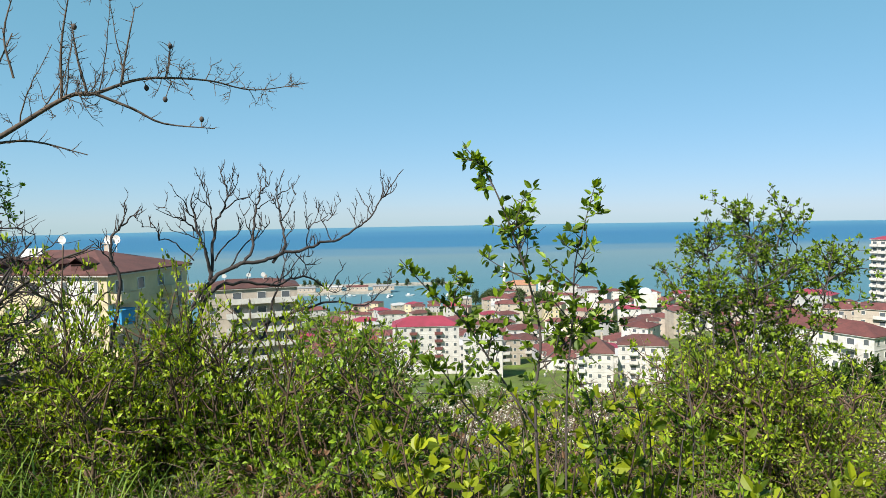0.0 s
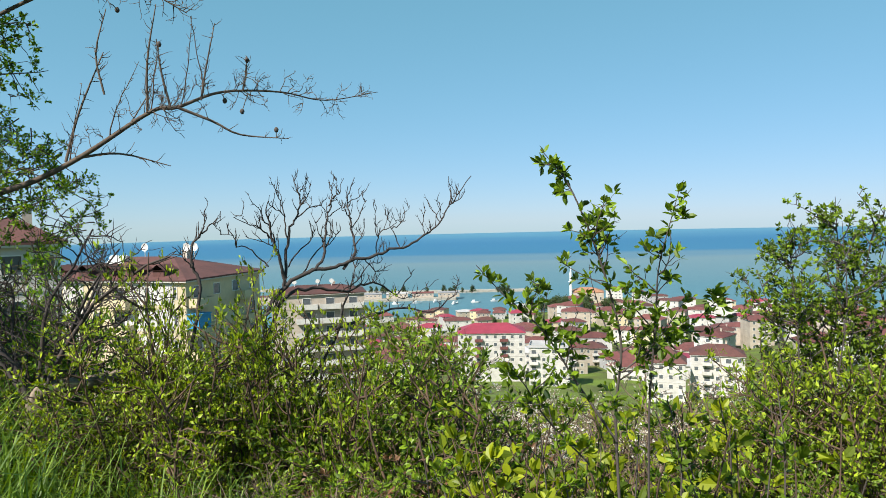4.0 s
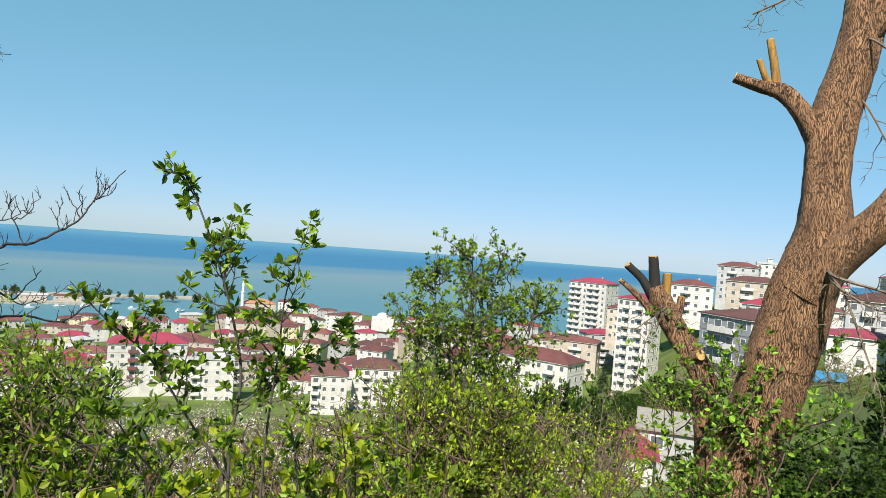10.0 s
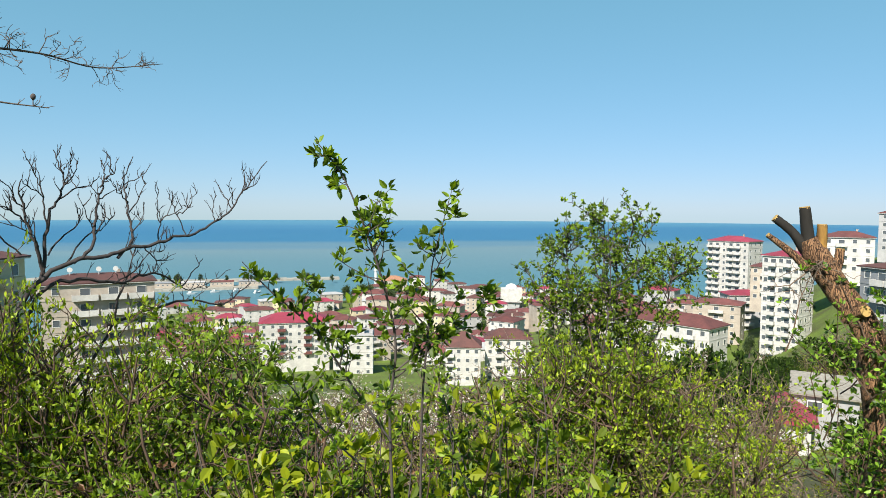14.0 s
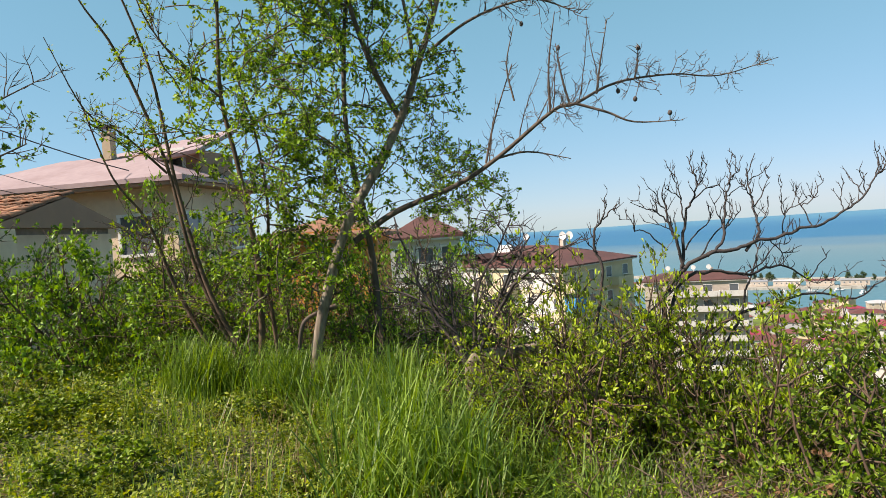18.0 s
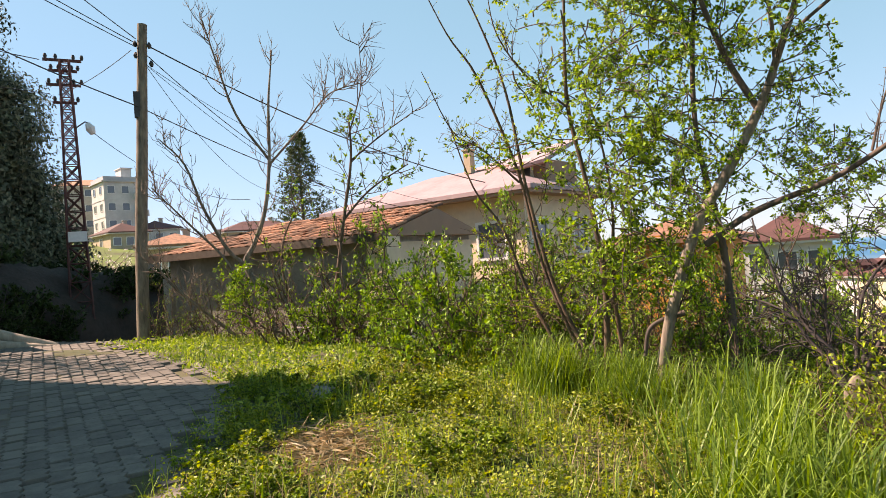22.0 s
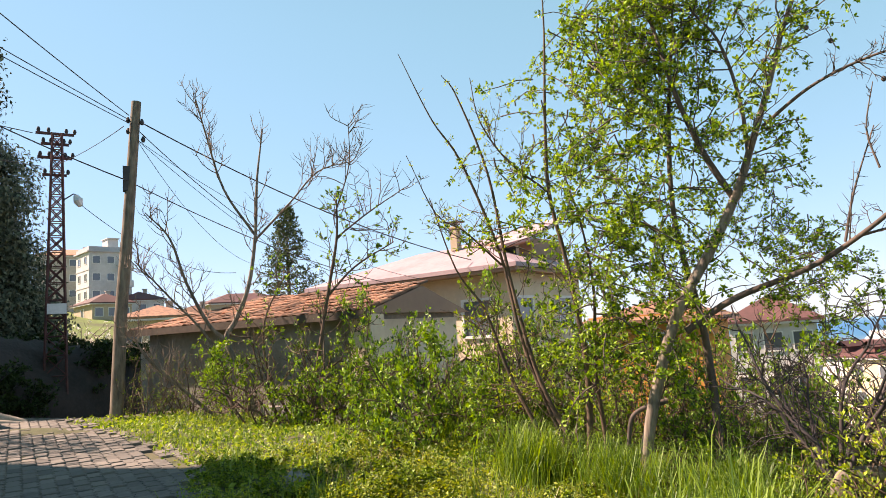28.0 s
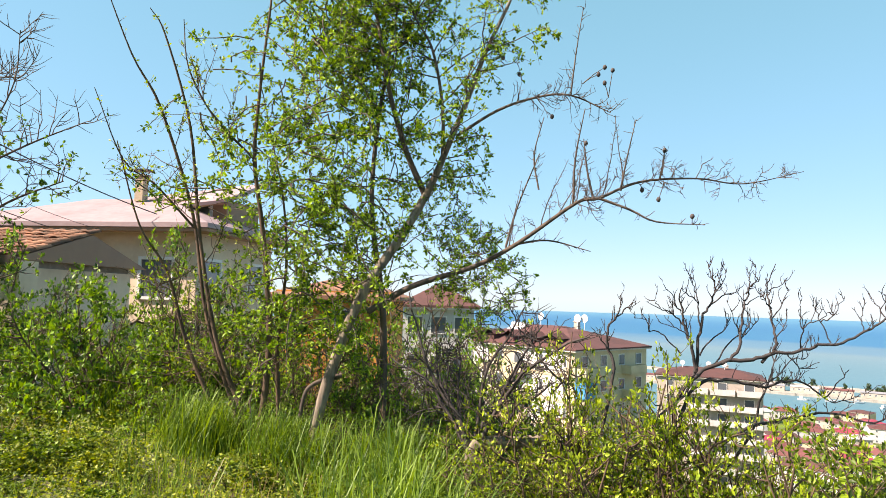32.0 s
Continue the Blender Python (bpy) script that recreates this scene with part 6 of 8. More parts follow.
def crown_tree(seed, name, label, height, radius, mat, bark, size, leaves, foot=0.25, stretch=1.0, trunk_r=0.2, lobes=9, broad=0.5, shape=0.55):
    """A tree with a tapered trunk, limbs and an uneven crown of leaf clumps; rooted at the origin."""
    g = Plant(seed)
    top = height * 0.8
    q = wander(g.rng, (0, 0, -0.3), (0, 0, 1), top, 8, 0.05, 0.1)
    g.limb(q, trunk_r, trunk_r * 0.25, 10)
    ends = []
    for i in range(lobes):
        t = foot + (0.98 - foot) * (i + g.rng.uniform(0, 1)) / lobes
        p, _ = along(q, np.array([t]))
        a = g.rng.uniform(0, 2 * math.pi)
        reach = radius * (1.15 - shape * t * t) * g.rng.uniform(0.35, 1.15)
        w = wander(g.rng, p[0], (math.cos(a), math.sin(a), 0.5), reach, 5, 0.15, 0.1)
        g.limb(w, trunk_r * 0.35, trunk_r * 0.08, 6)
        ends.append(w[-1])
        for s in g.twigs(w, 4, reach * 0.5, trunk_r * 0.1, 0.3, 1.0, k=4):
            ends.append(s[-1])
    ends = np.array(ends)
    puff = 0.24
    c = ends[g.rng.integers(0, len(ends), leaves // 14)]
    c = c + unit(g.rng.normal(0, 1, c.shape)) * radius * puff * (1 if shape < 1 else 1.2 - unit_height(c, height)) * g.rng.uniform(0.25, 1, (len(c), 1)) ** 0.5 * np.array((1, 1, stretch))
    p = np.repeat(c, 14, 0) + np.clip(g.rng.normal(0, size * 1.2, (len(c) * 14, 3)), -size * 2, size * 2)
    g.spots.append(p)
    g.ways.append(unit(g.rng.normal(0, 1, p.shape) + np.array((0, 0, 0.2))))
    g.size.append(size * g.rng.uniform(0.6, 1.3, len(p)))
    return planted(g, name, label, "tree", bark, mat, trunk=1, broad=broad, wood_name="limbwork", crown="crown")


def placed(ob, x, y, z=None, turn=0.0, scale=1.0):
    ob.matrix_world = pose(x, y, ground_z(x, y) if z is None else z, 0, 0, turn) @ Matrix.Scale(scale, 4)
    return ob


def lobed_tree(seed, label, foot, mat, size, per, lobes):
    """A dense evergreen: limbs run from the trunk into billows of leaf, each an uneven shell."""
    g, crown = Plant(seed), []
    foot = np.array(foot)
    top = np.array(max(lobes, key=lambda b: b[2])[:3])
    trunk = g.limb(smooth_path([tuple(foot - np.array((0, 0, 0.4))), tuple(foot * 0.6 + top * 0.4), tuple(top)], 6), 0.28, 0.05, 10)
    for x, y, z, wide, high in lobes:
        c = np.array((x, y, z))
        near = trunk[np.argmin(((trunk + np.array((0, 0, 1.2)) - c) ** 2).sum(1))]
        limb = g.limb(smooth_path([tuple(near), tuple(near * 0.5 + c * 0.5 + np.array((0, 0, 0.3))), tuple(c)], 4), 0.09, 0.03, 6)
        n = int(per * wide * (wide + high))
        way = unit(g.rng.normal(0, 1, (n, 3)))
        lump = np.array([noise.noise(Vector(w) * 2.1 + Vector((x, y, z))) + 0.6 * noise.noise(Vector(w) * 5.0 + Vector((z, x, y))) for w in way])
        out = np.where(g.rng.uniform(0, 1, n) < 0.28, g.rng.uniform(0.3, 0.75, n), g.rng.uniform(0.8, 1.0, n)) * (1 + 0.5 * lump)
        p = c + way * out[:, None] * np.array((wide, wide, high))
        p = np.repeat(p, 9, 0) + g.rng.normal(0, size * 1.2, (n * 9, 3))
        out_way = unit(np.repeat(way, 9, 0) + g.rng.normal(0, 0.38, p.shape) + np.array((0, 0, 0.25)))
        along_way = g.rng.normal(0, 1, p.shape)
        along_way = unit(along_way - out_way * (along_way * out_way).sum(1, keepdims=True) + np.array((0, 0, -0.3)))
        crown.append((p, along_way, size * g.rng.uniform(0.6, 1.3, len(p)), out_way))
    root = planted(g, "evergreen_oak", label, "tree", "bark_dark", mat, trunk=1, wood_name="limbwork")
    p, w, sizes, face = (np.concatenate(c) for c in zip(*crown))
    tagged(part("crown", leaf_cards(g.rng, p, w, sizes, 0.5, face=face), mat, root), kind="stuff")
    return root


# the big evergreens behind the shelter
lobed_tree(51, "tall dense dark evergreen tree behind the shelter", (-25.1, -5.9, 0.6), "leaf_dark", 0.15, 240,
           [(-25.1, -5.9, 8.9, 1.7, 2.3), (-25.3, -5.4, 6.6, 2.1, 2.6), (-25.15, -5.6, 11.4, 1.3, 1.35), (-25.0, -6.0, 4.2, 2.5, 2.2)])
lobed_tree(52, "broad dark evergreen tree behind the shelter", (-22.8, -8.5, 1.2), "leaf_dark", 0.15, 240,
           [(-22.16, -8.7, 7.2, 1.8, 1.7), (-21.6, -9.2, 5.7, 1.3, 1.7), (-23.5, -7.6, 7.2, 1.8, 2.2), (-24.3, -7.95, 10.6, 0.9, 1.2), (-24.2, -7.8, 9.4, 0.8, 1.2), (-22.9, -8.2, 4.2, 2.3, 1.7), (-24.0, -7.0, 8.7, 1.3, 1.5), (-22.0, -9.6, 7.4, 1.4, 1.2)])
lobed_tree(53, "dark evergreen tree above the lane bend", (-25.4, -4.0, 0.3), "leaf_dark", 0.15, 240,
           [(-25.4, -4.7, 6.4, 1.3, 2.2), (-25.4, -3.9, 4.4, 1.1, 1.6), (-24.9, -4.9, 2.9, 1.8, 1.5), (-25.2, -3.4, 2.6, 1.2, 1.2)])


def conifer(seed, height, reach):
    """A pointed conifer: tiers of slightly drooping boughs, shorter towards the tip."""
    g = Plant(seed)
    q = g.limb(wander(g.rng, (0, 0, -0.3), (0, 0, 1), height, 10, 0.015, 0.1), 0.2, 0.03, 10)
    for tier in range(30):
        t = 0.08 + 0.9 * tier / 29
        p, _ = along(q, np.array([t]))
        for k in range(9):
            a = g.rng.uniform(0, 2 * math.pi)
            b = g.limb(wander(g.rng, p[0], (math.cos(a), math.sin(a), 0.35), (reach * (1 - t) + 0.2) * g.rng.uniform(0.6, 1.15), 4, 0.1, -0.03), 0.025, 0.008, 4)
            tw = g.twigs(b, 3, 0.45, 0.008, 0.4, 1.0, k=3, sides=3)
            g.leaves([b] + tw, 12, 0.19, 0.2, out=0.1)
    return planted(g, "conifer", "slim dark conifer behind the barn", "tree", "bark_dark", "leaf_cypress", trunk=1, broad=0.35, wood_name="limbwork", crown="crown")


placed(conifer(54, 10.9, 4.3), -39.3, 8.0, -1.0)
# hillside evergreens, shaded by their darkened leaf colour
placed(crown_tree(55, "evergreen_oak", "evergreen on the hillside below, darkened as if in shade", 6.5, 3.4, "leaf_shade", "bark_dark", 0.2, 15000, 0.05, 0.9, 0.25, 14), 34.2, 16.7, None, 0, 0.7)
placed(crown_tree(56, "evergreen_oak", "low evergreen on the hillside below, darkened as if in shade", 5.5, 3.0, "leaf_shade", "bark_dark", 0.18, 13000, 0.03, 0.8, 0.22, 14), 31.5, 12.7, None, 0, 0.8)
for i, (x, y, k) in enumerate(((29.5, 10.0, 0.8), (24, 9.5, 0.7), (36, 14.5, 0.75))):
    src = bpy.data.objects["evergreen_oak.004" if i % 2 else "evergreen_oak.003"]
    copy_thing(src, pose(x, y, ground_z(x, y), 0, 0, 70 * i) @ Matrix.Scale(k, 4))

g = Plant(57)
trunk = g.limb(wander(g.rng, (0, 0, -0.2), (0, 0, 1), 3.0, 5, 0.06, 0.1), 0.13, 0.09, 8)
for k in range(8):
    a = k * 0.8
    l = g.limb(wander(g.rng, trunk[-1 - k % 3], (math.cos(a), math.sin(a), 1.0), 2.6, 6, 0.14, 0.1), 0.06, 0.02, 6)
    tw = g.twigs(l, 12, 1.3, 0.014, 0.15, 1.0, up=0.12, k=6, bend=0.2)
    st = []
    for t in tw:
        st += g.twigs(t, 7, 0.55, 0.008, 0.2, 1.0, up=0.2, k=4, bend=0.2)
    g.leaves(st, 3.2, 0.075, 0.75, 1.0)
placed(planted(g, "magnolia_tree", "bare magnolia in pink flower beside the steps", "tree", "bark_dark", "magnolia", trunk=1, broad=0.7), -15.9, -7.7, 2.0, 0, 1.2)


def lane_trees():
    """Leafless young figs and bushes before the barn."""
    g = Plant(61)
    rows = []
    rows.append([(-14.5, 2.1, -0.08, 0.0985), (-14.54, 1.85, 0.92, 0.0868), (-14.59, 1.52, 1.76, 0.081), (-14.56, 1.71, 2.18, 0.0749), (-14.52, 1.99, 2.91, 0.0626), (-14.5, 2.15, 3.97, 0.0503), (-14.49, 2.22, 5.19, 0.038), (-14.46, 2.37, 6.34, 0.0153)])
    rows.append([(-14.59, 1.52, 1.76, 0.0686), (-14.63, 1.18, 2.1, 0.0562), (-14.67, 0.75, 3.02, 0.0438), (-14.68, 0.45, 3.93, 0.0313), (-14.7, -0.01, 4.47, 0.015)])
    rows.append([(-14.5, 2.15, 3.97, 0.044), (-14.59, 1.54, 4.97, 0.0355), (-14.63, 1.2, 6.19, 0.028), (-14.64, 1.01, 6.96, 0.0153)])
    rows.append([(-14.5, 2.13, 3.85, 0.0402), (-14.35, 2.89, 4.67, 0.0301), (-14.2, 3.5, 5.36, 0.0225), (-13.98, 4.24, 5.58, 0.0123)])
    rows.append([(-14.6, 1.48, 1.2, 0.0497), (-14.64, 1.05, 1.99, 0.0374), (-14.68, 0.48, 2.66, 0.0299), (-14.7, -0.21, 3.47, 0.0149)])
    rows.append([(-14.62, 1.27, 0.23, 0.0556), (-14.68, 0.58, 0.91, 0.0495), (-14.7, 0.01, 1.51, 0.037), (-14.7, -0.31, 2.1, 0.0184)])
    for i, r in enumerate(rows):
        q = smooth_path(r, 5)
        g.wood.append((q[:, :3], q[:, 3] * 0.7, 7))
        for t in g.twigs(q[:, :3], 15, 1.15, 0.011, 0.25, 0.97, up=0.22, spread=0.85, grow_up=0.2, bend=0.14, k=7):
            g.twigs(t, 6, 0.4, 0.007, 0.25, 0.97, up=0.25, k=5)
    fig = planted(g, "young_fig", "leafless pale young fig before the barn wall", "tree", "bark_pale", "", trunk=1)
    for ob in fig.children:
        if ob.name.startswith("branchwork"):
            ob.data.materials[0] = M["bark_limb"]
    g = Plant(62)
    rows = [[(-12.84, 2.78, 0.13, 0.0546), (-12.78, 2.99, 1.32, 0.0493), (-12.72, 3.21, 2.53, 0.0439), (-12.66, 3.42, 3.63, 0.0330), (-12.66, 3.45, 4.53, 0.0166)], [(-12.91, 2.46, 0.16, 0.0439), (-12.99, 2.06, 1.18, 0.0333), (-12.99, 2.03, 2.08, 0.0279), (-12.91, 2.44, 2.94, 0.0134)],
            [(-12.74, 3.15, 2.42, 0.0330), (-12.57, 3.73, 3.03, 0.0261), (-12.30, 4.48, 3.49, 0.0127)], [(-12.66, 3.42, 3.63, 0.0264), (-12.46, 4.04, 4.11, 0.0195), (-12.19, 4.73, 4.57, 0.0106)], [(-12.67, 3.40, 4.08, 0.0221), (-12.57, 3.71, 5.07, 0.0154), (-12.56, 3.74, 5.98, 0.0089)]]
    for i, r in enumerate(rows):
        q = smooth_path(r, 5)
        g.wood.append((q[:, :3], q[:, 3] * 0.75, 6))
        tw = g.twigs(q[:, :3], 13, 1.0, 0.010, 0.15, 1.0, up=0.15, k=5)
        st = []
        for t in tw:
            st += g.twigs(t, 4, 0.45, 0.007, 0.2, 1.0, up=0.1, k=4)
        if i < 3:
            g.leaves(st, 6, 0.085)
    planted(g, "slender_tree", "slender tree coming into leaf before the barn", "tree", "bark_brown", "leaf_lane", trunk=1)


lane_trees()


def lane_bushes():
    rng = random.Random(9)
    made = {
        "green": shrub(71, name="bush", stems=5, twig=10, sub=4, leaf=13, bare=0.35, bend=0.22, fan=0.8, size=0.042, mat="leaf_lane", label="bright leafy bush beside the barn", broad=0.55),
        "plum": shrub(72, name="bush", stems=6, twig=9, sub=4, leaf=9, bare=0.3, bend=0.22, fan=0.8, size=0.038, mat="leaf_lane", label="leafy green bush beside the lane"),
        "twig": shrub(73, name="bush", stems=11, fan=0.75, twig=9, sub=4, bend=0.22, leaf=1.8, size=0.03, mat="leaf_lane", label="tangle of brown twigs beside the lane"),
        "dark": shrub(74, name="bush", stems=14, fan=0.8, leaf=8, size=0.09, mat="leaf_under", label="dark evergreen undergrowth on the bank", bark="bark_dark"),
        "blossom": shrub(76, name="bush", stems=12, fan=0.7, leaf=4, size=0.03, twig=9, bend=0.2, mat="blossom", label="bare bush in pale blossom beyond the lane", broad=0.8, bark="bark_limb"),
        "ivy": shrub(75, name="bush", stems=12, fan=0.9, leaf=8, size=0.10, mat="leaf_mid", label="ivy clump hanging over the wall"),
    }
    rows = []
    # before the barn wall
    for k in range(6):
        rows.append((("green", "twig", "plum")[k % 3], -80.5 + k * 2.1, 13.0 - 0.15 * k, (3.5, 5.0, 5.5, 1.0, 0.5, -1.0)[k], 0.95))
    # the tall leafy bush at the barn's corner and those round its foot
    for k in range(8):
        rows.append((("green", "plum", "green", "twig")[k % 4], -67.5 + k * 1.25, 9.2 - 0.15 * k, (2.0, 6.8, 5.2, 3.0, 5.2, 0.0, 2.0, -2.0)[k], 0.85))
    # tangle of twigs below the house, leafier towards the ground
    for k in range(15):
        rows.append((("twig", "twig", "plum")[k % 3], -59.5 + k * 1.75, 7.9 - 0.08 * k + 0.5 * math.sin(k * 2.3), 0.6 - 0.30 * k + 1.6 * math.sin(k * 1.7), 0.8))
    for k in range(9):
        rows.append((("green", "plum")[k % 2], -62 + k * 2.9, 7.2 - 0.05 * k, -5.2 + 1.0 * math.sin(k * 2.1), 1.0))
    for k in range(5):
        rows.append((("plum", "twig")[k % 2], -52 + k * 3.0, 9.8, 1.2 + 1.2 * math.sin(k * 2.6), 0.9))
    for k in range(3):
        rows.append(("twig", -90 + k * 3.2, 15.5, 0.6, 0.8))
    for kind, head, dist, top, wide in rows:
        p = bearing(head, dist)
        z = ground_z(p.x, p.y)
        h = (1.6 + dist * math.tan(radians(top)) - z) / 1.05
        w = h * wide if h < 1.6 else (1.6 + (h - 1.6) * 0.5) * wide
        copy_thing(made[kind], pose(p.x, p.y, z - 0.05, 0, 0, rng.uniform(0, 360)) @ Matrix.Diagonal((w, w, h, 1)))
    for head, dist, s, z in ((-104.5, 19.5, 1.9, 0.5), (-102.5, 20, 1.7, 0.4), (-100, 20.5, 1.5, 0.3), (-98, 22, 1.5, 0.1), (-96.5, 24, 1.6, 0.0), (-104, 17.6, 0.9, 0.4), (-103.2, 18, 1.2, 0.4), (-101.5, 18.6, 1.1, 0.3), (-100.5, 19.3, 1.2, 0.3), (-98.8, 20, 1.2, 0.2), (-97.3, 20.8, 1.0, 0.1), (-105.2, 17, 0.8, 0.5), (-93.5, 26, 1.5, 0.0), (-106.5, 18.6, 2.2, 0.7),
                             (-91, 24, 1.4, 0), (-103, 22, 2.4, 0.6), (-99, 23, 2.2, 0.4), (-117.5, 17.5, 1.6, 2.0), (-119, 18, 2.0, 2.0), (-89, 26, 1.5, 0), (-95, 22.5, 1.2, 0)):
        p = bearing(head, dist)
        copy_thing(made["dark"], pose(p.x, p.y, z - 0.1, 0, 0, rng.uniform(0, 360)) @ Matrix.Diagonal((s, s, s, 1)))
    for head, dist, s, z in ((-93.8, 33, 3.0, 0.2), (-95, 36, 3.2, 0.4), (-92.4, 38, 3.0, 0.2), (-91, 34, 2.6, 0.0)):
        p = bearing(head, dist)
        copy_thing(made["blossom"], pose(p.x, p.y, z, 0, 0, rng.uniform(0, 360)) @ Matrix.Diagonal((s, s, s, 1)))
    for k in range(7):
        p = bearing(-97 + k * 1.2, 29)
        copy_thing(made["dark"], pose(p.x, p.y, 0.1, 0, 0, rng.uniform(0, 360)) @ Matrix.Diagonal((2.2, 2.2, 1.9, 1)))
    for k in range(16):
        head = -104 + k * 0.92
        p, s = bearing(head, 23.6 + 0.8 * math.sin(k * 2.2)), 1.0 + 0.35 * math.sin(k * 1.3)
        copy_thing(made["dark"], pose(p.x, p.y, 1.5 - 0.035 * k + rng.uniform(-0.2, 0.2), 0, 0, rng.uniform(0, 360)) @ Matrix.Diagonal((s * 1.2, s * 1.2, s, 1)))
    for head, dist, s, z in ((-110, 15.75, 0.36, 1.75), (-109, 15.75, 0.4, 1.6), (-108, 15.75, 0.45, 1.45), (-107, 15.8, 0.5, 1.4), (-106.2, 15.9, 0.5, 1.2), (-105.3, 15.6, 0.5, 0.7), (-115.4, 13.0, 0.22, 1.75)):
        p = bearing(head, dist)
        copy_thing(made["ivy"], pose(p.x, p.y, z, 0, 0, rng.uniform(0, 360)) @ Matrix.Diagonal((s, s, s, 1)))
    for head, dist, s, z in ((-116.3, 19, 1.5, 3.0), (-108.5, 19.5, 1.2, 3.6)):
        p = bearing(head, dist)
        copy_thing(made["green"], pose(p.x, p.y, z, 0, 0, 40) @ Matrix.Diagonal((s * 1.4, s * 1.4, s, 1)))
    for ob in made.values():
        for o in (*ob.children_recursive, ob):
            bpy.data.objects.remove(o)


lane_bushes()


# ---- grass and weeds ----
def blades(rng, p, length, lean, width):
    """Bent grass blades, three sections each."""
    n = len(p)
    a = rng.uniform(0, 2 * np.pi, n)
    d = np.stack([np.cos(a), np.sin(a), np.zeros(n)], 1)
    s = np.stack([-np.sin(a), np.cos(a), np.zeros(n)], 1)
    l, k, w = length[:, None], lean[:, None], width[:, None]
    up = np.array((0, 0, 1.0))
    m1 = p + up * l * 0.45 + d * l * 0.12 * k
    m2 = p + up * l * 0.8 + d * l * 0.42 * k
    tip = p + up * l * (1.0 - 0.25 * k) + d * l * 0.85 * k
    v = np.stack([p - s * w, p + s * w, m1 - s * w * 0.9, m1 + s * w * 0.9, m2 - s * w * 0.6, m2 + s * w * 0.6, tip], 1)
    o = (np.arange(n) * 7)[:, None]
    sh = Shape().add(v.reshape(-1, 3), np.concatenate([o + np.array(t) for t in ((0, 1, 3, 2), (2, 3, 5, 4))]))
    sh.f.append(o + np.array((4, 5, 6)))
    return sh


def on_lane(x, y):
    """Whether a spot lies on the paving: the verge runs along its north side."""
    edge = np.interp(x, [-17, -15.5, -11.2, -8.1, -5.0, -3.0, 4], [-1.6, -1.3, 0.05, 0.55, -0.25, -0.9, -1.4])
    return y < edge


def sown(rng, n, head, dist, clumps=0.0, power=1.0):
    """Spots on the verge, gathered in patches where asked."""
    a = np.radians(rng.uniform(*head, n))
    d = dist[0] + (dist[1] - dist[0]) * rng.uniform(0, 1, n) ** power
    x, y = d * np.sin(a), d * np.cos(a)
    if clumps:
        i = rng.integers(0, max(1, n // 45), n)
        x, y = x[i] + rng.normal(0, clumps, n), y[i] + rng.normal(0, clumps, n)
    keep = ~on_lane(x, y + rng.normal(0.04, 0.09, len(x))) & (np.hypot(x, y) > 1.1) & (np.hypot((x + 5.1) * 0.7, y - 0.85) > 0.36 + rng.normal(0, 0.12, len(x)))
    x, y = x[keep], y[keep]
    return np.stack([x, y, land(x, y) - 0.02], 1)


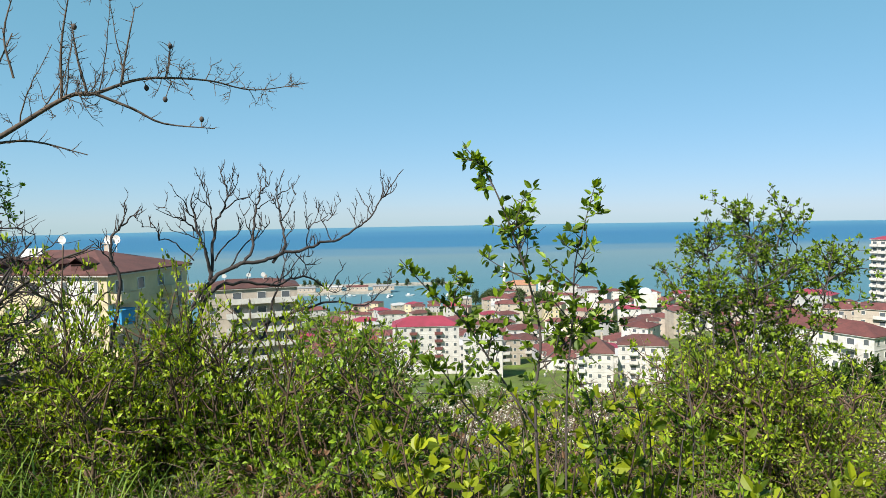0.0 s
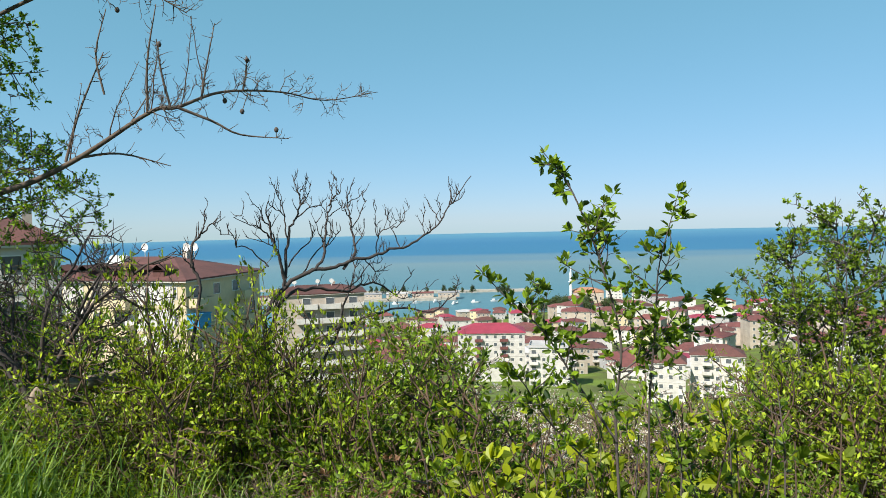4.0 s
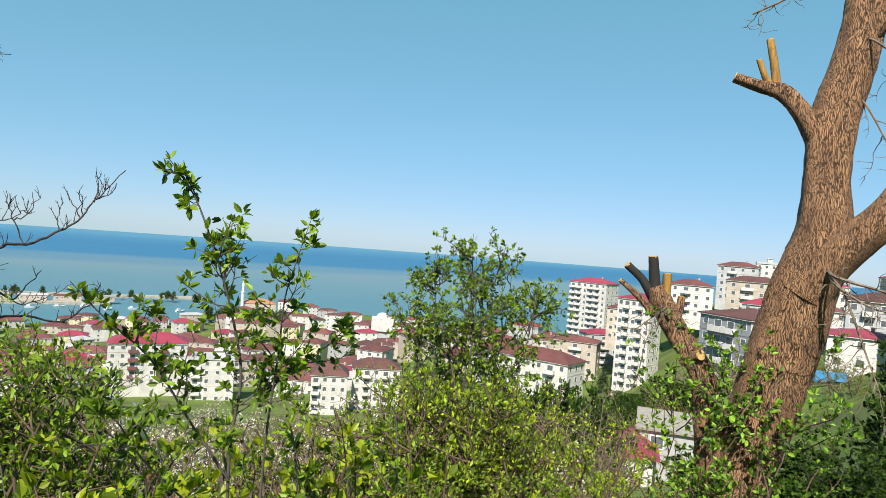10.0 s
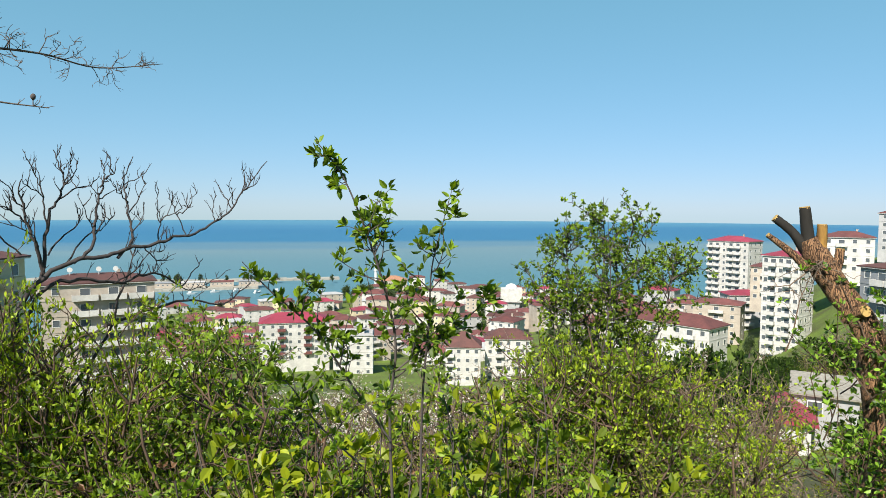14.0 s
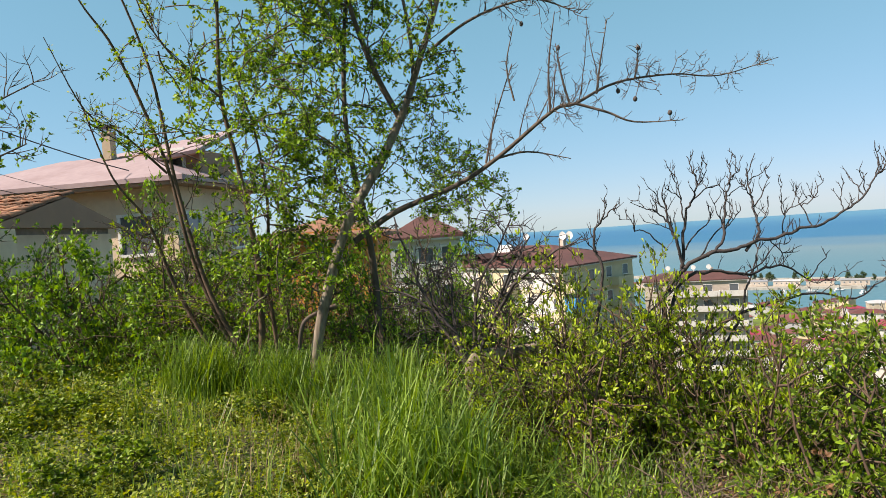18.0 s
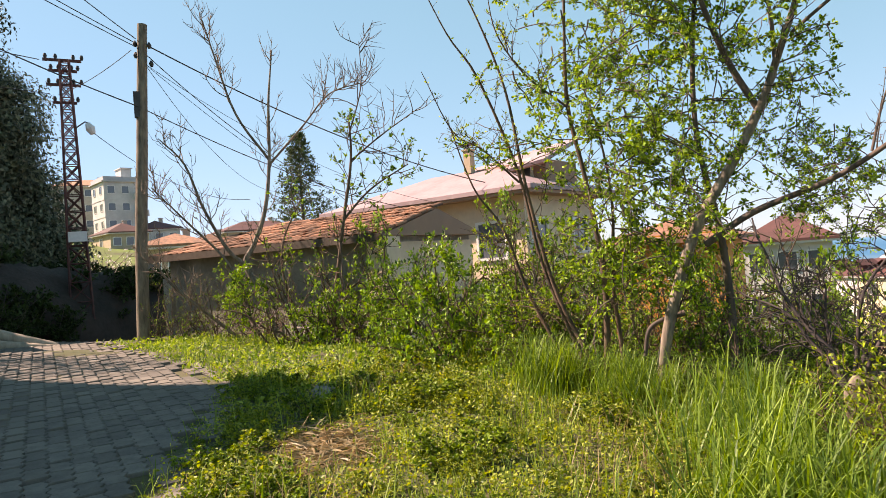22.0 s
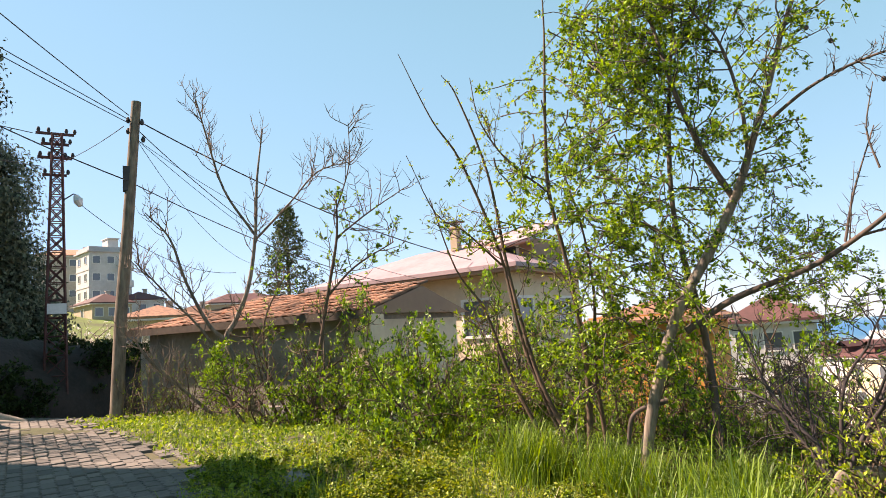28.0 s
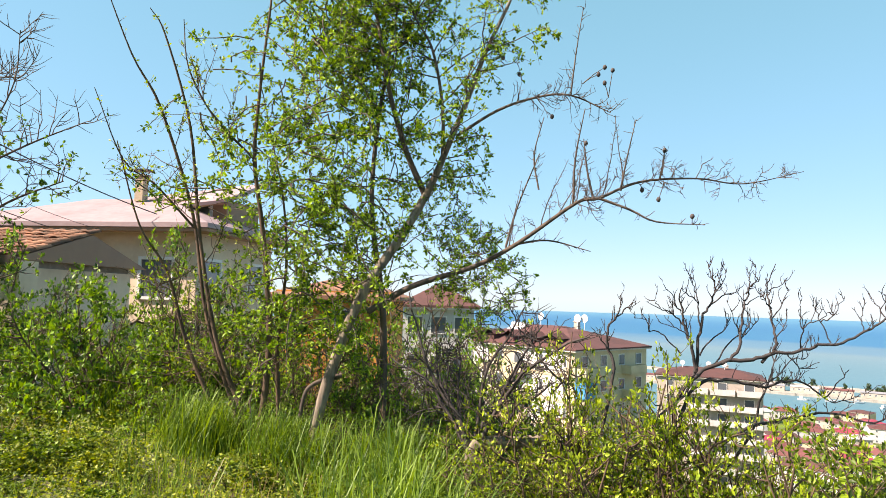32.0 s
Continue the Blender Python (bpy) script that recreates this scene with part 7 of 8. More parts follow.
def verge():
    rng = np.random.default_rng(21)
    p = sown(rng, 15000, (-98, 20), (1.6, 9.5), 0.16, 1.2)
    tagged(new("grass", blades(rng, p, rng.uniform(0.07, 0.22, len(p)), rng.uniform(0.2, 0.9, len(p)), rng.uniform(0.002, 0.0045, len(p))).mesh("grass", "grass")), "short green grass on the verge", "grass", kind="stuff")
    p = sown(rng, 4200, (-51, -24), (3.3, 5.5), 0.14)
    tagged(new("tall_grass", blades(rng, p, rng.uniform(0.2, 0.5, len(p)) + 0.45 * rng.uniform(0, 1, len(p)) ** 3, rng.uniform(0.1, 1.4, len(p)), rng.uniform(0.0025, 0.0065, len(p))).mesh("tall_grass", "grass_tall")), "long fresh grass along the edge of the slope", "grass", kind="stuff")
    p = np.vstack([np.array(c) + rng.normal(0, s, (900, 3)) * np.array((1, 1, 0)) for c, s in (((-4.7, 3.5, 0.15), 0.2), ((-5.6, 3.2, 0.2), 0.18), ((-4.0, 4.0, 0.1), 0.16), ((-7.4, 3.5, 0.2), 0.16))])
    p[:, 2] = land(p[:, 0], p[:, 1])
    tagged(new("grass_tussock", blades(rng, p, rng.uniform(0.35, 0.7, len(p)), rng.uniform(0.4, 1.0, len(p)), rng.uniform(0.002, 0.0045, len(p))).mesh("grass_tussock", "grass_tall")), "arching tussocks of fine grass", "grass", kind="stuff")
    p = sown(rng, 6000, (-96, 10), (1.5, 14), 0.2)
    tagged(new("bank_grass", blades(rng, p, rng.uniform(0.15, 0.4, len(p)), rng.uniform(0.2, 0.9, len(p)), rng.uniform(0.002, 0.005, len(p))).mesh("bank_grass", "grass")), "knee-high grass on the bank", "grass", kind="stuff")
    p = sown(rng, 2600, (-95, 30), (1.4, 7), 0.25)
    tagged(new("straw", blades(rng, p, rng.uniform(0.12, 0.4, len(p)), rng.uniform(0.3, 1.1, len(p)), rng.uniform(0.0015, 0.003, len(p))).mesh("straw", "grass_dry")), "dry straw among the grass", "grass", kind="stuff")
    p = sown(rng, 200000, (-97, 12), (1.4, 9.5), 0.26, 1.05)
    p[:, 2] += rng.uniform(0, 1, len(p)) ** 1.6 * (0.05 + 0.2 * np.clip(np.sin(p[:, 0] * 5.1) * np.sin(p[:, 1] * 4.3 + 1) + 0.4, 0, 1))
    w = unit(rng.normal(0, 1, p.shape) * np.array((1, 1, 0.5)) + np.array((0, 0, 0.35)))
    tagged(new("weeds", leaf_cards(rng, p, w, rng.uniform(0.015, 0.042, len(p)), 0.6).mesh("weeds", "weed")), "low yellow-green weeds covering the verge", "weeds", kind="stuff")
    p = np.vstack([sown(rng, 30000, (10, 92), (1.2, 7.5), 0.3, 0.8), sown(rng, 5000, (-97, 92), (1.0, 1.9), 0.2)])
    p[:, 2] += rng.uniform(0, 1, len(p)) ** 1.6 * 0.12
    w = unit(rng.normal(0, 1, p.shape) * np.array((1, 1, 0.5)) + np.array((0, 0, 0.35)))
    tagged(new("weeds", leaf_cards(rng, p, w, rng.uniform(0.03, 0.07, len(p)), 0.6).mesh("weeds", "weed")), "low weeds on the brow of the slope", "weeds", kind="stuff")
    p = sown(rng, 5000, (15, 90), (1.2, 7), 0.2)
    tagged(new("bank_grass", blades(rng, p, rng.uniform(0.12, 0.4, len(p)), rng.uniform(0.2, 0.9, len(p)), rng.uniform(0.002, 0.005, len(p))).mesh("bank_grass", "grass")), "grass on the brow of the slope", "grass", kind="stuff")
    p = sown(rng, 20000, (-97, -58), (7.5, 15.5), 0.35)
    p[:, 2] += rng.uniform(0.01, 0.1, len(p))
    w = unit(rng.normal(0, 1, p.shape) + np.array((0, 0, 0.35)))
    tagged(new("weeds", leaf_cards(rng, p, w, rng.uniform(0.04, 0.1, len(p)), 0.5).mesh("weeds", "grass")), "green weeds at the foot of the pole", "weeds", kind="stuff")
    # straw lying at the edge of the paving
    n = 800
    c = np.array((-5.1, 0.85))
    x, y = c[0] + rng.normal(0, 0.36, n), c[1] + rng.normal(0, 0.24, n)
    q = np.stack([x, y, land(x, y) + 0.03], 1)
    w = unit(np.stack([rng.normal(0, 1, n), rng.normal(0, 1, n), rng.normal(0, 0.12, n)], 1))
    tagged(new("cut_straw", leaf_cards(rng, q, w, rng.uniform(0.08, 0.25, n), 0.04).mesh("cut_straw", "grass_dry")), "cut straw lying beside the paving", "straw", kind="stuff")


verge()


def verge_clumps():
    """Knee-high weeds and seedlings that make the verge uneven."""
    rng = random.Random(17)
    made = [shrub(91, stems=10, fan=1.0, twig=5, sub=2, leaf=9, size=0.10, mat="weed", bark="bark_brown", name="weed_clump", label="clump of yellow-green weeds on the verge", broad=0.6),
            shrub(92, stems=9, fan=1.1, twig=5, sub=2, leaf=9, size=0.11, mat="leaf_plum", bark="bark_brown", name="weed_clump", label="clump of dark green weeds on the verge", broad=0.65)]
    for _ in range(300):
        head, dist = rng.uniform(-95, 8), 1.9 + 7.0 * rng.random() ** 0.8
        p = bearing(head, dist)
        if on_lane(p.x, p.y + 0.1 - 0.25) or head > -25 and dist > 3.2 or math.hypot((p.x + 5.1) * 0.7, p.y - 0.85) < 0.55:
            continue
        s = rng.uniform(0.12, 0.3)
        copy_thing(rng.choice(made), pose(p.x, p.y, ground_z(p.x, p.y) - 0.01, 0, 0, rng.uniform(0, 360)) @ Matrix.Diagonal((s * 1.4, s * 1.4, s, 1)))["group"] = "verge weeds"
    for ob in made:
        for o in (*ob.children_recursive, ob):
            bpy.data.objects.remove(o)


verge_clumps()
rock = Shape()
rock.tube([(0, 0, -0.05), (0, 0, 0.02), (0.01, 0, 0.07), (0.02, 0, 0.09)], [0.19, 0.21, 0.14, 0.02], 9)
rock.v[0] = rock.v[0] * np.array((1, 0.7, 1)) + np.random.default_rng(2).normal(0, 0.012, rock.v[0].shape)
tagged(new("stone", rock.mesh("stone", "stone", True)), "flat grey stone lying in the verge", "stone").matrix_world = pose(-7.2, 1.36, ground_z(-7.2, 1.36), 0, 0, 30)


# ---- the lane: shelter, steps, walls, pole and pylon ----
def sheltered_corner():
    s = thing("shelter", "small cream plastered kiosk with a flat overhanging roof", "kiosk", pose(-16.85, -6.45, 1.95, 0, 0, 110))
    body = Shape().box((0, 0, 0.95), (1.95, 1.6, 1.75))
    part("wall", body, "shelter_plaster", s)
    part("plinth", Shape().box((-0.72, -0.86, 0.1), (0.65, 0.2, 0.22)), "concrete", s)
    part("cornice", Shape().box((0, -0.03, 1.78), (2.06, 1.78, 0.10)), "shelter_plaster", s)
    part("roof", Shape().box((0, -0.05, 1.91), (2.42, 2.25, 0.13)).box((0, -0.05, 1.995), (2.34, 2.15, 0.04)), "lit_house_plaster", s, "flat pale concrete slab")
    sign = part("notice", Shape().box((0.75, -0.815, 1.47), (0.36, 0.025, 0.22)), "white_metal", s, "small white notice with dark lines")
    for k in range(4):
        part("text_bar", Shape().box((0.75 + 0.01 * (k % 2), -0.832, 1.54 - k * 0.045), (0.27 - 0.03 * (k % 2), 0.006, 0.02)), "dark_metal", sign)
    b = thing("bench", "dark slatted park bench on the terrace", "bench", pose(-15.35, -5.72, 1.98, 0, 0, 110))
    for x in (-0.6, 0.6):
        part("leg", Shape().box((x, -0.16, 0.21), (0.06, 0.06, 0.44)), "dark_metal", b)
        part("back_leg", Shape().box((x, 0.2, 0.42), (0.06, 0.06, 0.86), pose(0, 0, 0, -6).to_3x3()), "dark_metal", b)
    for k in range(3):
        part("seat_slat", Shape().box((0, -0.16 + k * 0.14, 0.45), (1.36, 0.11, 0.04)), "bench_wood", b)
    for z in (0.62, 0.78):
        part("back_slat", Shape().box((0, 0.2 + (z - 0.4) * 0.1 - 0.05, z), (1.36, 0.035, 0.10)), "bench_wood", b)
    r = thing("railing", "dark iron railing at the terrace edge", "railing", pose(-15.15, -5.35, 1.95, 0, 0, 110))
    for x in (-0.55, 0.68):
        part("post", Shape().tube([(x, -0.15, 0), (x, -0.15, 0.92)], 0.025, 8), "dark_metal", r)
    for z in (0.45, 0.86):
        part("rail", Shape().tube([(-0.6, -0.15, z), (0.72, -0.15, z)], 0.022, 8), "dark_metal", r)
    # terrace, retaining wall and steps
    rng = np.random.default_rng(4)
    t = Shape()
    ring = [(-15.5, -4.65), (-15.05, -5.2), (-14.65, -5.75), (-13.3, -6.1), (-11.6, -6.7), (-11.4, -12), (-30, -13), (-30, -6), (-18, -5.0)]
    v = [(x, y, -1.0) for x, y in ring] + [(x, y, 1.95) for x, y in ring]
    n = len(ring)
    t.add(v, [(i, (i + 1) % n, n + (i + 1) % n, n + i) for i in range(n)]).add(v[n:], [tuple(range(n))])
    tagged(new("terrace", t.mesh("terrace", "dirty_shaded_wall")), "raised terrace behind the retaining wall", "terrace", kind="structure")
    w = Shape()
    path = [(-9.6, -6.55, 2.2), (-11.0, -6.05, 2.02), (-12.2, -5.6, 1.75), (-13.45, -5.15, 1.45)]
    for i in range(3):
        (x0, y0, z0), (x1, y1, z1) = path[i], path[i + 1]
        d = unit(np.array((x1 - x0, y1 - y0)))
        nx, ny = -d[1] * -0.38, d[0] * -0.38
        v = [(x0, y0, -0.5), (x1, y1, -0.5), (x1 + nx * -1, y1 + ny * -1, -0.5), (x0 + nx * -1, y0 + ny * -1, -0.5), (x0, y0, z0), (x1, y1, z1), (x1 + nx * -1, y1 + ny * -1, z1), (x0 + nx * -1, y0 + ny * -1, z0)]
        w.add(v, [(0, 1, 2, 3), (4, 7, 6, 5), (0, 4, 5, 1), (1, 5, 6, 2), (2, 6, 7, 3), (3, 7, 4, 0)])
    ob = tagged(new("retaining_wall", w.mesh("retaining_wall", "dirty_shaded_wall")), "weathered concrete retaining wall beside the steps", "wall", kind="structure")
    for i in range(3):
        (x0, y0, z0), (x1, y1, z1) = path[i], path[i + 1]
        a = math.degrees(math.atan2(y1 - y0, x1 - x0))
        l = math.hypot(x1 - x0, y1 - y0)
        part("coping", Shape().box((0, 0, 0), (l, 0.5, 0.09)), "worn_concrete", ob, m=pose((x0 + x1) / 2 + 0.06, (y0 + y1) / 2 - 0.17, (z0 + z1) / 2 + 0.04, 0, math.degrees(math.atan2(z0 - z1, l)), a))
    st = thing("steps", "worn concrete steps up to the terrace", "steps", pose(-13.75, -4.55, 0.5, 0, 0, 110 - 90 + 0), kind="structure")
    st.matrix_world = pose(-13.4, -4.6, 0.42, 0, 0, 109)
    # light on treads and shade on risers come from two concrete colours
    for k in range(6):
        part("step", Shape().box((0, 0.27 * k + 0.2, 0.09 * k), (1.3, 0.3, 0.34 + 0.18 * k)), "dirty_shaded_wall", st)
        part("tread", Shape().box((0, 0.27 * k + 0.17, 0.175 + 0.18 * k), (1.34, 0.36, 0.05)), "worn_concrete", st, "worn tread, coloured paler than its riser as if lit")
    for k in range(4):
        p = thing("step", "upper concrete step beside the shelter", "steps", pose(-14.3 - 0.05 * k, -6.35 - 0.32 * k, 1.3 + 0.17 * k, 0, 0, -20), kind="structure", data=Shape().box((0, 0, 0), (1.3, 0.34, 0.5)).mesh("step", "worn_concrete"))
    # drain pipe at the corner
    thing("drain_pipe", "white plastic pipe leaning on the wall", "pipe", data=Shape().tube([(-10.75, -5.75, 0.75), (-10.9, -5.95, 2.1)], 0.05, 10).mesh("drain_pipe", "white_metal", True))
    logs = [[(-16.10, -4.30, 1.16), (-16.12, -3.31, 0.73), (-16.08, -2.23, 0.34)], [(-15.67, -4.39, 0.79), (-15.80, -3.38, 0.55)], [(-15.72, -3.25, 0.54), (-15.79, -2.13, 0.33)]]
    for i, r in enumerate(logs):
        q = smooth_path(r, 3)
        thing("log", "bleached felled log lying at the bend", "log", data=Shape().tube(q, np.linspace(0.16, 0.11, len(q)) * (1 if i < 2 else 0.7), 10).mesh("log", "log_wood", True), group="felled logs")


def earth_bank():
    """The bare earth bank behind the felled logs."""
    rng = np.random.default_rng(6)
    a, b = bearing(-103, 18.2), bearing(-89, 23.0)
    rows, n, m = [], 26, 9
    for i in range(n):
        p = a.lerp(b, i / (n - 1))
        out = Vector((p.x, p.y, 0)).normalized()
        for k in range(m):
            t = k / (m - 1)
            rise = math.sin(min(1, t * 1.25) * math.pi / 2) * (2.2 - 0.9 * i / n) * min(1, i / 3 + 0.3)
            rows.append((p.x + out.x * t * 3.2, p.y + out.y * t * 3.2, (0.25 + rise + rng.normal(0, 0.06)) if k else -0.8))
    f = [(i * m + k, i * m + k + 1, (i + 1) * m + k + 1, (i + 1) * m + k) for i in range(n - 1) for k in range(m - 1)]
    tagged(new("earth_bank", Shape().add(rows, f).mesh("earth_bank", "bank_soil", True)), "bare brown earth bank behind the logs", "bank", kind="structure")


earth_bank()


def overhead_lines():
    p = thing("utility_pole", "weathered round wooden pole with a meter box", "pole", pose(-15.7, -0.58, 0.45))
    part("post", Shape().tube([(0, 0, -0.3), (0.0, 0.1, 2), (0, 0.25, 4), (0, 0.43, 6.72)], [0.135, 0.125, 0.115, 0.10], 12), "pole_wood", p, smooth=True)
    part("box", Shape().box((0.02, 0.22, 4.95), (0.16, 0.14, 0.55)), "dark_metal", p)
    part("conduit", Shape().tube([(0.05, 0.24, 4.6), (0.06, 0.28, 5.2), (0.07, 0.33, 6.2)], 0.018, 6), "cable", p)
    for k, (dx, dz) in enumerate(((-0.14, 6.3), (0.14, 6.25), (-0.14, 6.05), (0.16, 5.85))):
        part("insulator", Shape().tube([(dx * 0.3, 0.4 + dx, dz - 0.06), (dx * 0.3, 0.4 + dx, dz), (dx * 0.3, 0.4 + dx, dz + 0.07)], [0.03, 0.05, 0.02], 8), "dark_metal", p)
    t = thing("lattice_pylon", "rust-red steel lattice pylon with crossarms", "pylon", pose(-21.1, -2.2, 0.0, 0, 0, 6))
    H, lo, hi = 7.95, 0.30, 0.115
    for sx in (-1, 1):
        for sy in (-1, 1):
            part("corner_leg", Shape().tube([(sx * lo, sy * lo, -0.3), (sx * hi, sy * hi, H)], 0.034, 4), "rust", t)
    z = 0.0
    while z < H - 0.25:
        w0 = lo + (hi - lo) * z / H
        z1 = min(H, z + 1.55 * w0 + 0.12)
        w1 = lo + (hi - lo) * z1 / H
        for a in range(4):
            m = pose(0, 0, 0, 0, 0, 90 * a).to_3x3()
            for f in (1, -1):
                part("brace", Shape().tube([m @ Vector((-w0 * f, -w0, z)), m @ Vector((w1 * f, -w1, z1))], 0.017, 4), "rust", t)
            part("brace", Shape().tube([m @ Vector((-w1, -w1, z1)), m @ Vector((w1, -w1, z1))], 0.016, 4), "rust", t)
        z = z1
    for z, l in ((7.95, 0.95), (7.65, 0.7), (7.25, 0.85), (6.75, 0.6)):
        part("crossarm", Shape().box((0, -0.05, z), (0.07, l, 0.07)), "rust", t)
        for y in (-0.48, -0.22, 0.24, 0.46):
            part("insulator", Shape().tube([(0, y * l, z + 0.03), (0, y * l, z + 0.1), (0, y * l, z + 0.17)], [0.03, 0.05, 0.03], 8), "dark_metal", t)
    part("plate", Shape().box((0.42, 0.02, 2.95), (0.02, 0.46, 0.28)), "white_metal", t, "white warning plate")
    lamp = part("lamp_arm", Shape().tube([(0.15, 0.15, 6.0), (0.35, 0.4, 6.15), (0.4, 0.5, 6.1)], 0.02, 6), "dark_metal", t)
    part("lamp_head", Shape().tube([(0.4, 0.45, 6.1), (0.42, 0.52, 5.95), (0.43, 0.58, 5.8)], [0.06, 0.13, 0.07], 10), "white_metal", lamp)

    def cable(a, b, sag, r=0.012):
        a, b = np.array(a), np.array(b)
        k = np.linspace(0, 1, 25)[:, None]
        q = a + (b - a) * k - np.array((0, 0, 1)) * sag * 4 * k * (1 - k)
        thing("cable", "black overhead cable between the poles", "cable", data=Shape().tube(q, r, 6).mesh("cable", "cable"), group="overhead cables")
    for dz, ex, ey, ez in ((0.1, -4.0, -6.1, 8.35), (0.0, -3.5, -8.9, 8.25), (-0.08, -3.4, -9.3, 8.1)):
        cable((-15.7, -0.3, 6.75 + dz), (ex, ey, ez), 0.18, 0.010)
    # slack service wires from the pole to the barn and the houses below
    for ex, ey, ez, sag in ((-16.2, 5.2, 2.4, 0.25), (-19.0, 8.0, 3.3, 0.5), (-24.0, 4.0, 4.4, 0.7)):
        cable((-15.68, -0.15, 6.3), (ex, ey, ez), sag, 0.006)
    cable((-15.7, -0.05, 6.7), (-19.4, 9.9, 3.95), 0.35, 0.016)
    cable((-12.5, -10.0, 10.5), (-15.6, -0.35, 5.35), 0.5, 0.014)
    cable((-15.6, -0.35, 5.35), (-22.5, 8.6, 3.4), 0.3, 0.012)
    cable((-15.7, -0.1, 6.5), (-21.5, 6.5, 3.6), 0.5, 0.010)
    cable((-15.7, -0.4, 6.6), (-21.2, -2.4, 7.0), 0.1, 0.008)
    cable((-21.1, -2.8, 7.95), (-22, -14, 11.5), 0.3, 0.012)
    cable((-21.1, -2.6, 7.0), (-23, -14, 10.0), 0.3, 0.010)
    cable((-21.1, -1.7, 6.0), (-28, 3.5, 4.6), 0.6, 0.010)


sheltered_corner()
overhead_lines()


# ---- the barn, the house beside it, and those behind ----
def barn():
    a = math.degrees(math.atan2(4.55, 6.0))
    # local x runs along the wall that faces the lane, local -y looks at it
    m = pose(-15.67, 2.04, 0, 0, 0, a)
    b = thing("barn", "old grey plastered barn with a clay tile roof", "barn", m)
    L, D = 6.4, 4.2
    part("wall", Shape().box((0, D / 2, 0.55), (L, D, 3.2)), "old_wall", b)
    part("footing", Shape().box((1.9, -0.12, -0.35), (2.5, 0.24, 1.3)), "concrete", b)
    part("corner_pier", Shape().box((L / 2 + 0.12, 0.05, 0.6), (0.5, 0.5, 3.0)), "lit_house_plaster", b)
    part("end_wall", Shape().box((L / 2 + 0.03, D / 2 + 0.2, 0.5), (0.06, D - 0.4, 3.0)), "lit_house_plaster", b, "cream plastered end wall")
    part("end_pier", Shape().box((-L / 2 - 0.05, 0.1, 0.75), (0.3, 0.4, 1.7)), "concrete", b)
    part("fascia", Shape().box((0, -0.35, 2.10), (L + 0.8, 0.05, 0.16)), "bench_wood", b)
    rise, over = 0.62, 0.3
    v = [(-L / 2 - over, -over, 2.12), (L / 2 + over, -over, 2.12), (L / 2 + over, D + over, 2.12), (-L / 2 - over, D + over, 2.12), (-L / 2 + 1.9, D / 2, 2.12 + rise), (L / 2 + over, D / 2, 2.12 + rise)]
    part("roof_deck", Shape().add(v, [(0, 1, 5, 4), (2, 3, 4, 5)]).add(v, [(1, 2, 5), (3, 0, 4)]).add(v[:4], [(3, 2, 1, 0)]), "brown_plaster", b)
    return b, v


BARN, BARN_ROOF = barn()


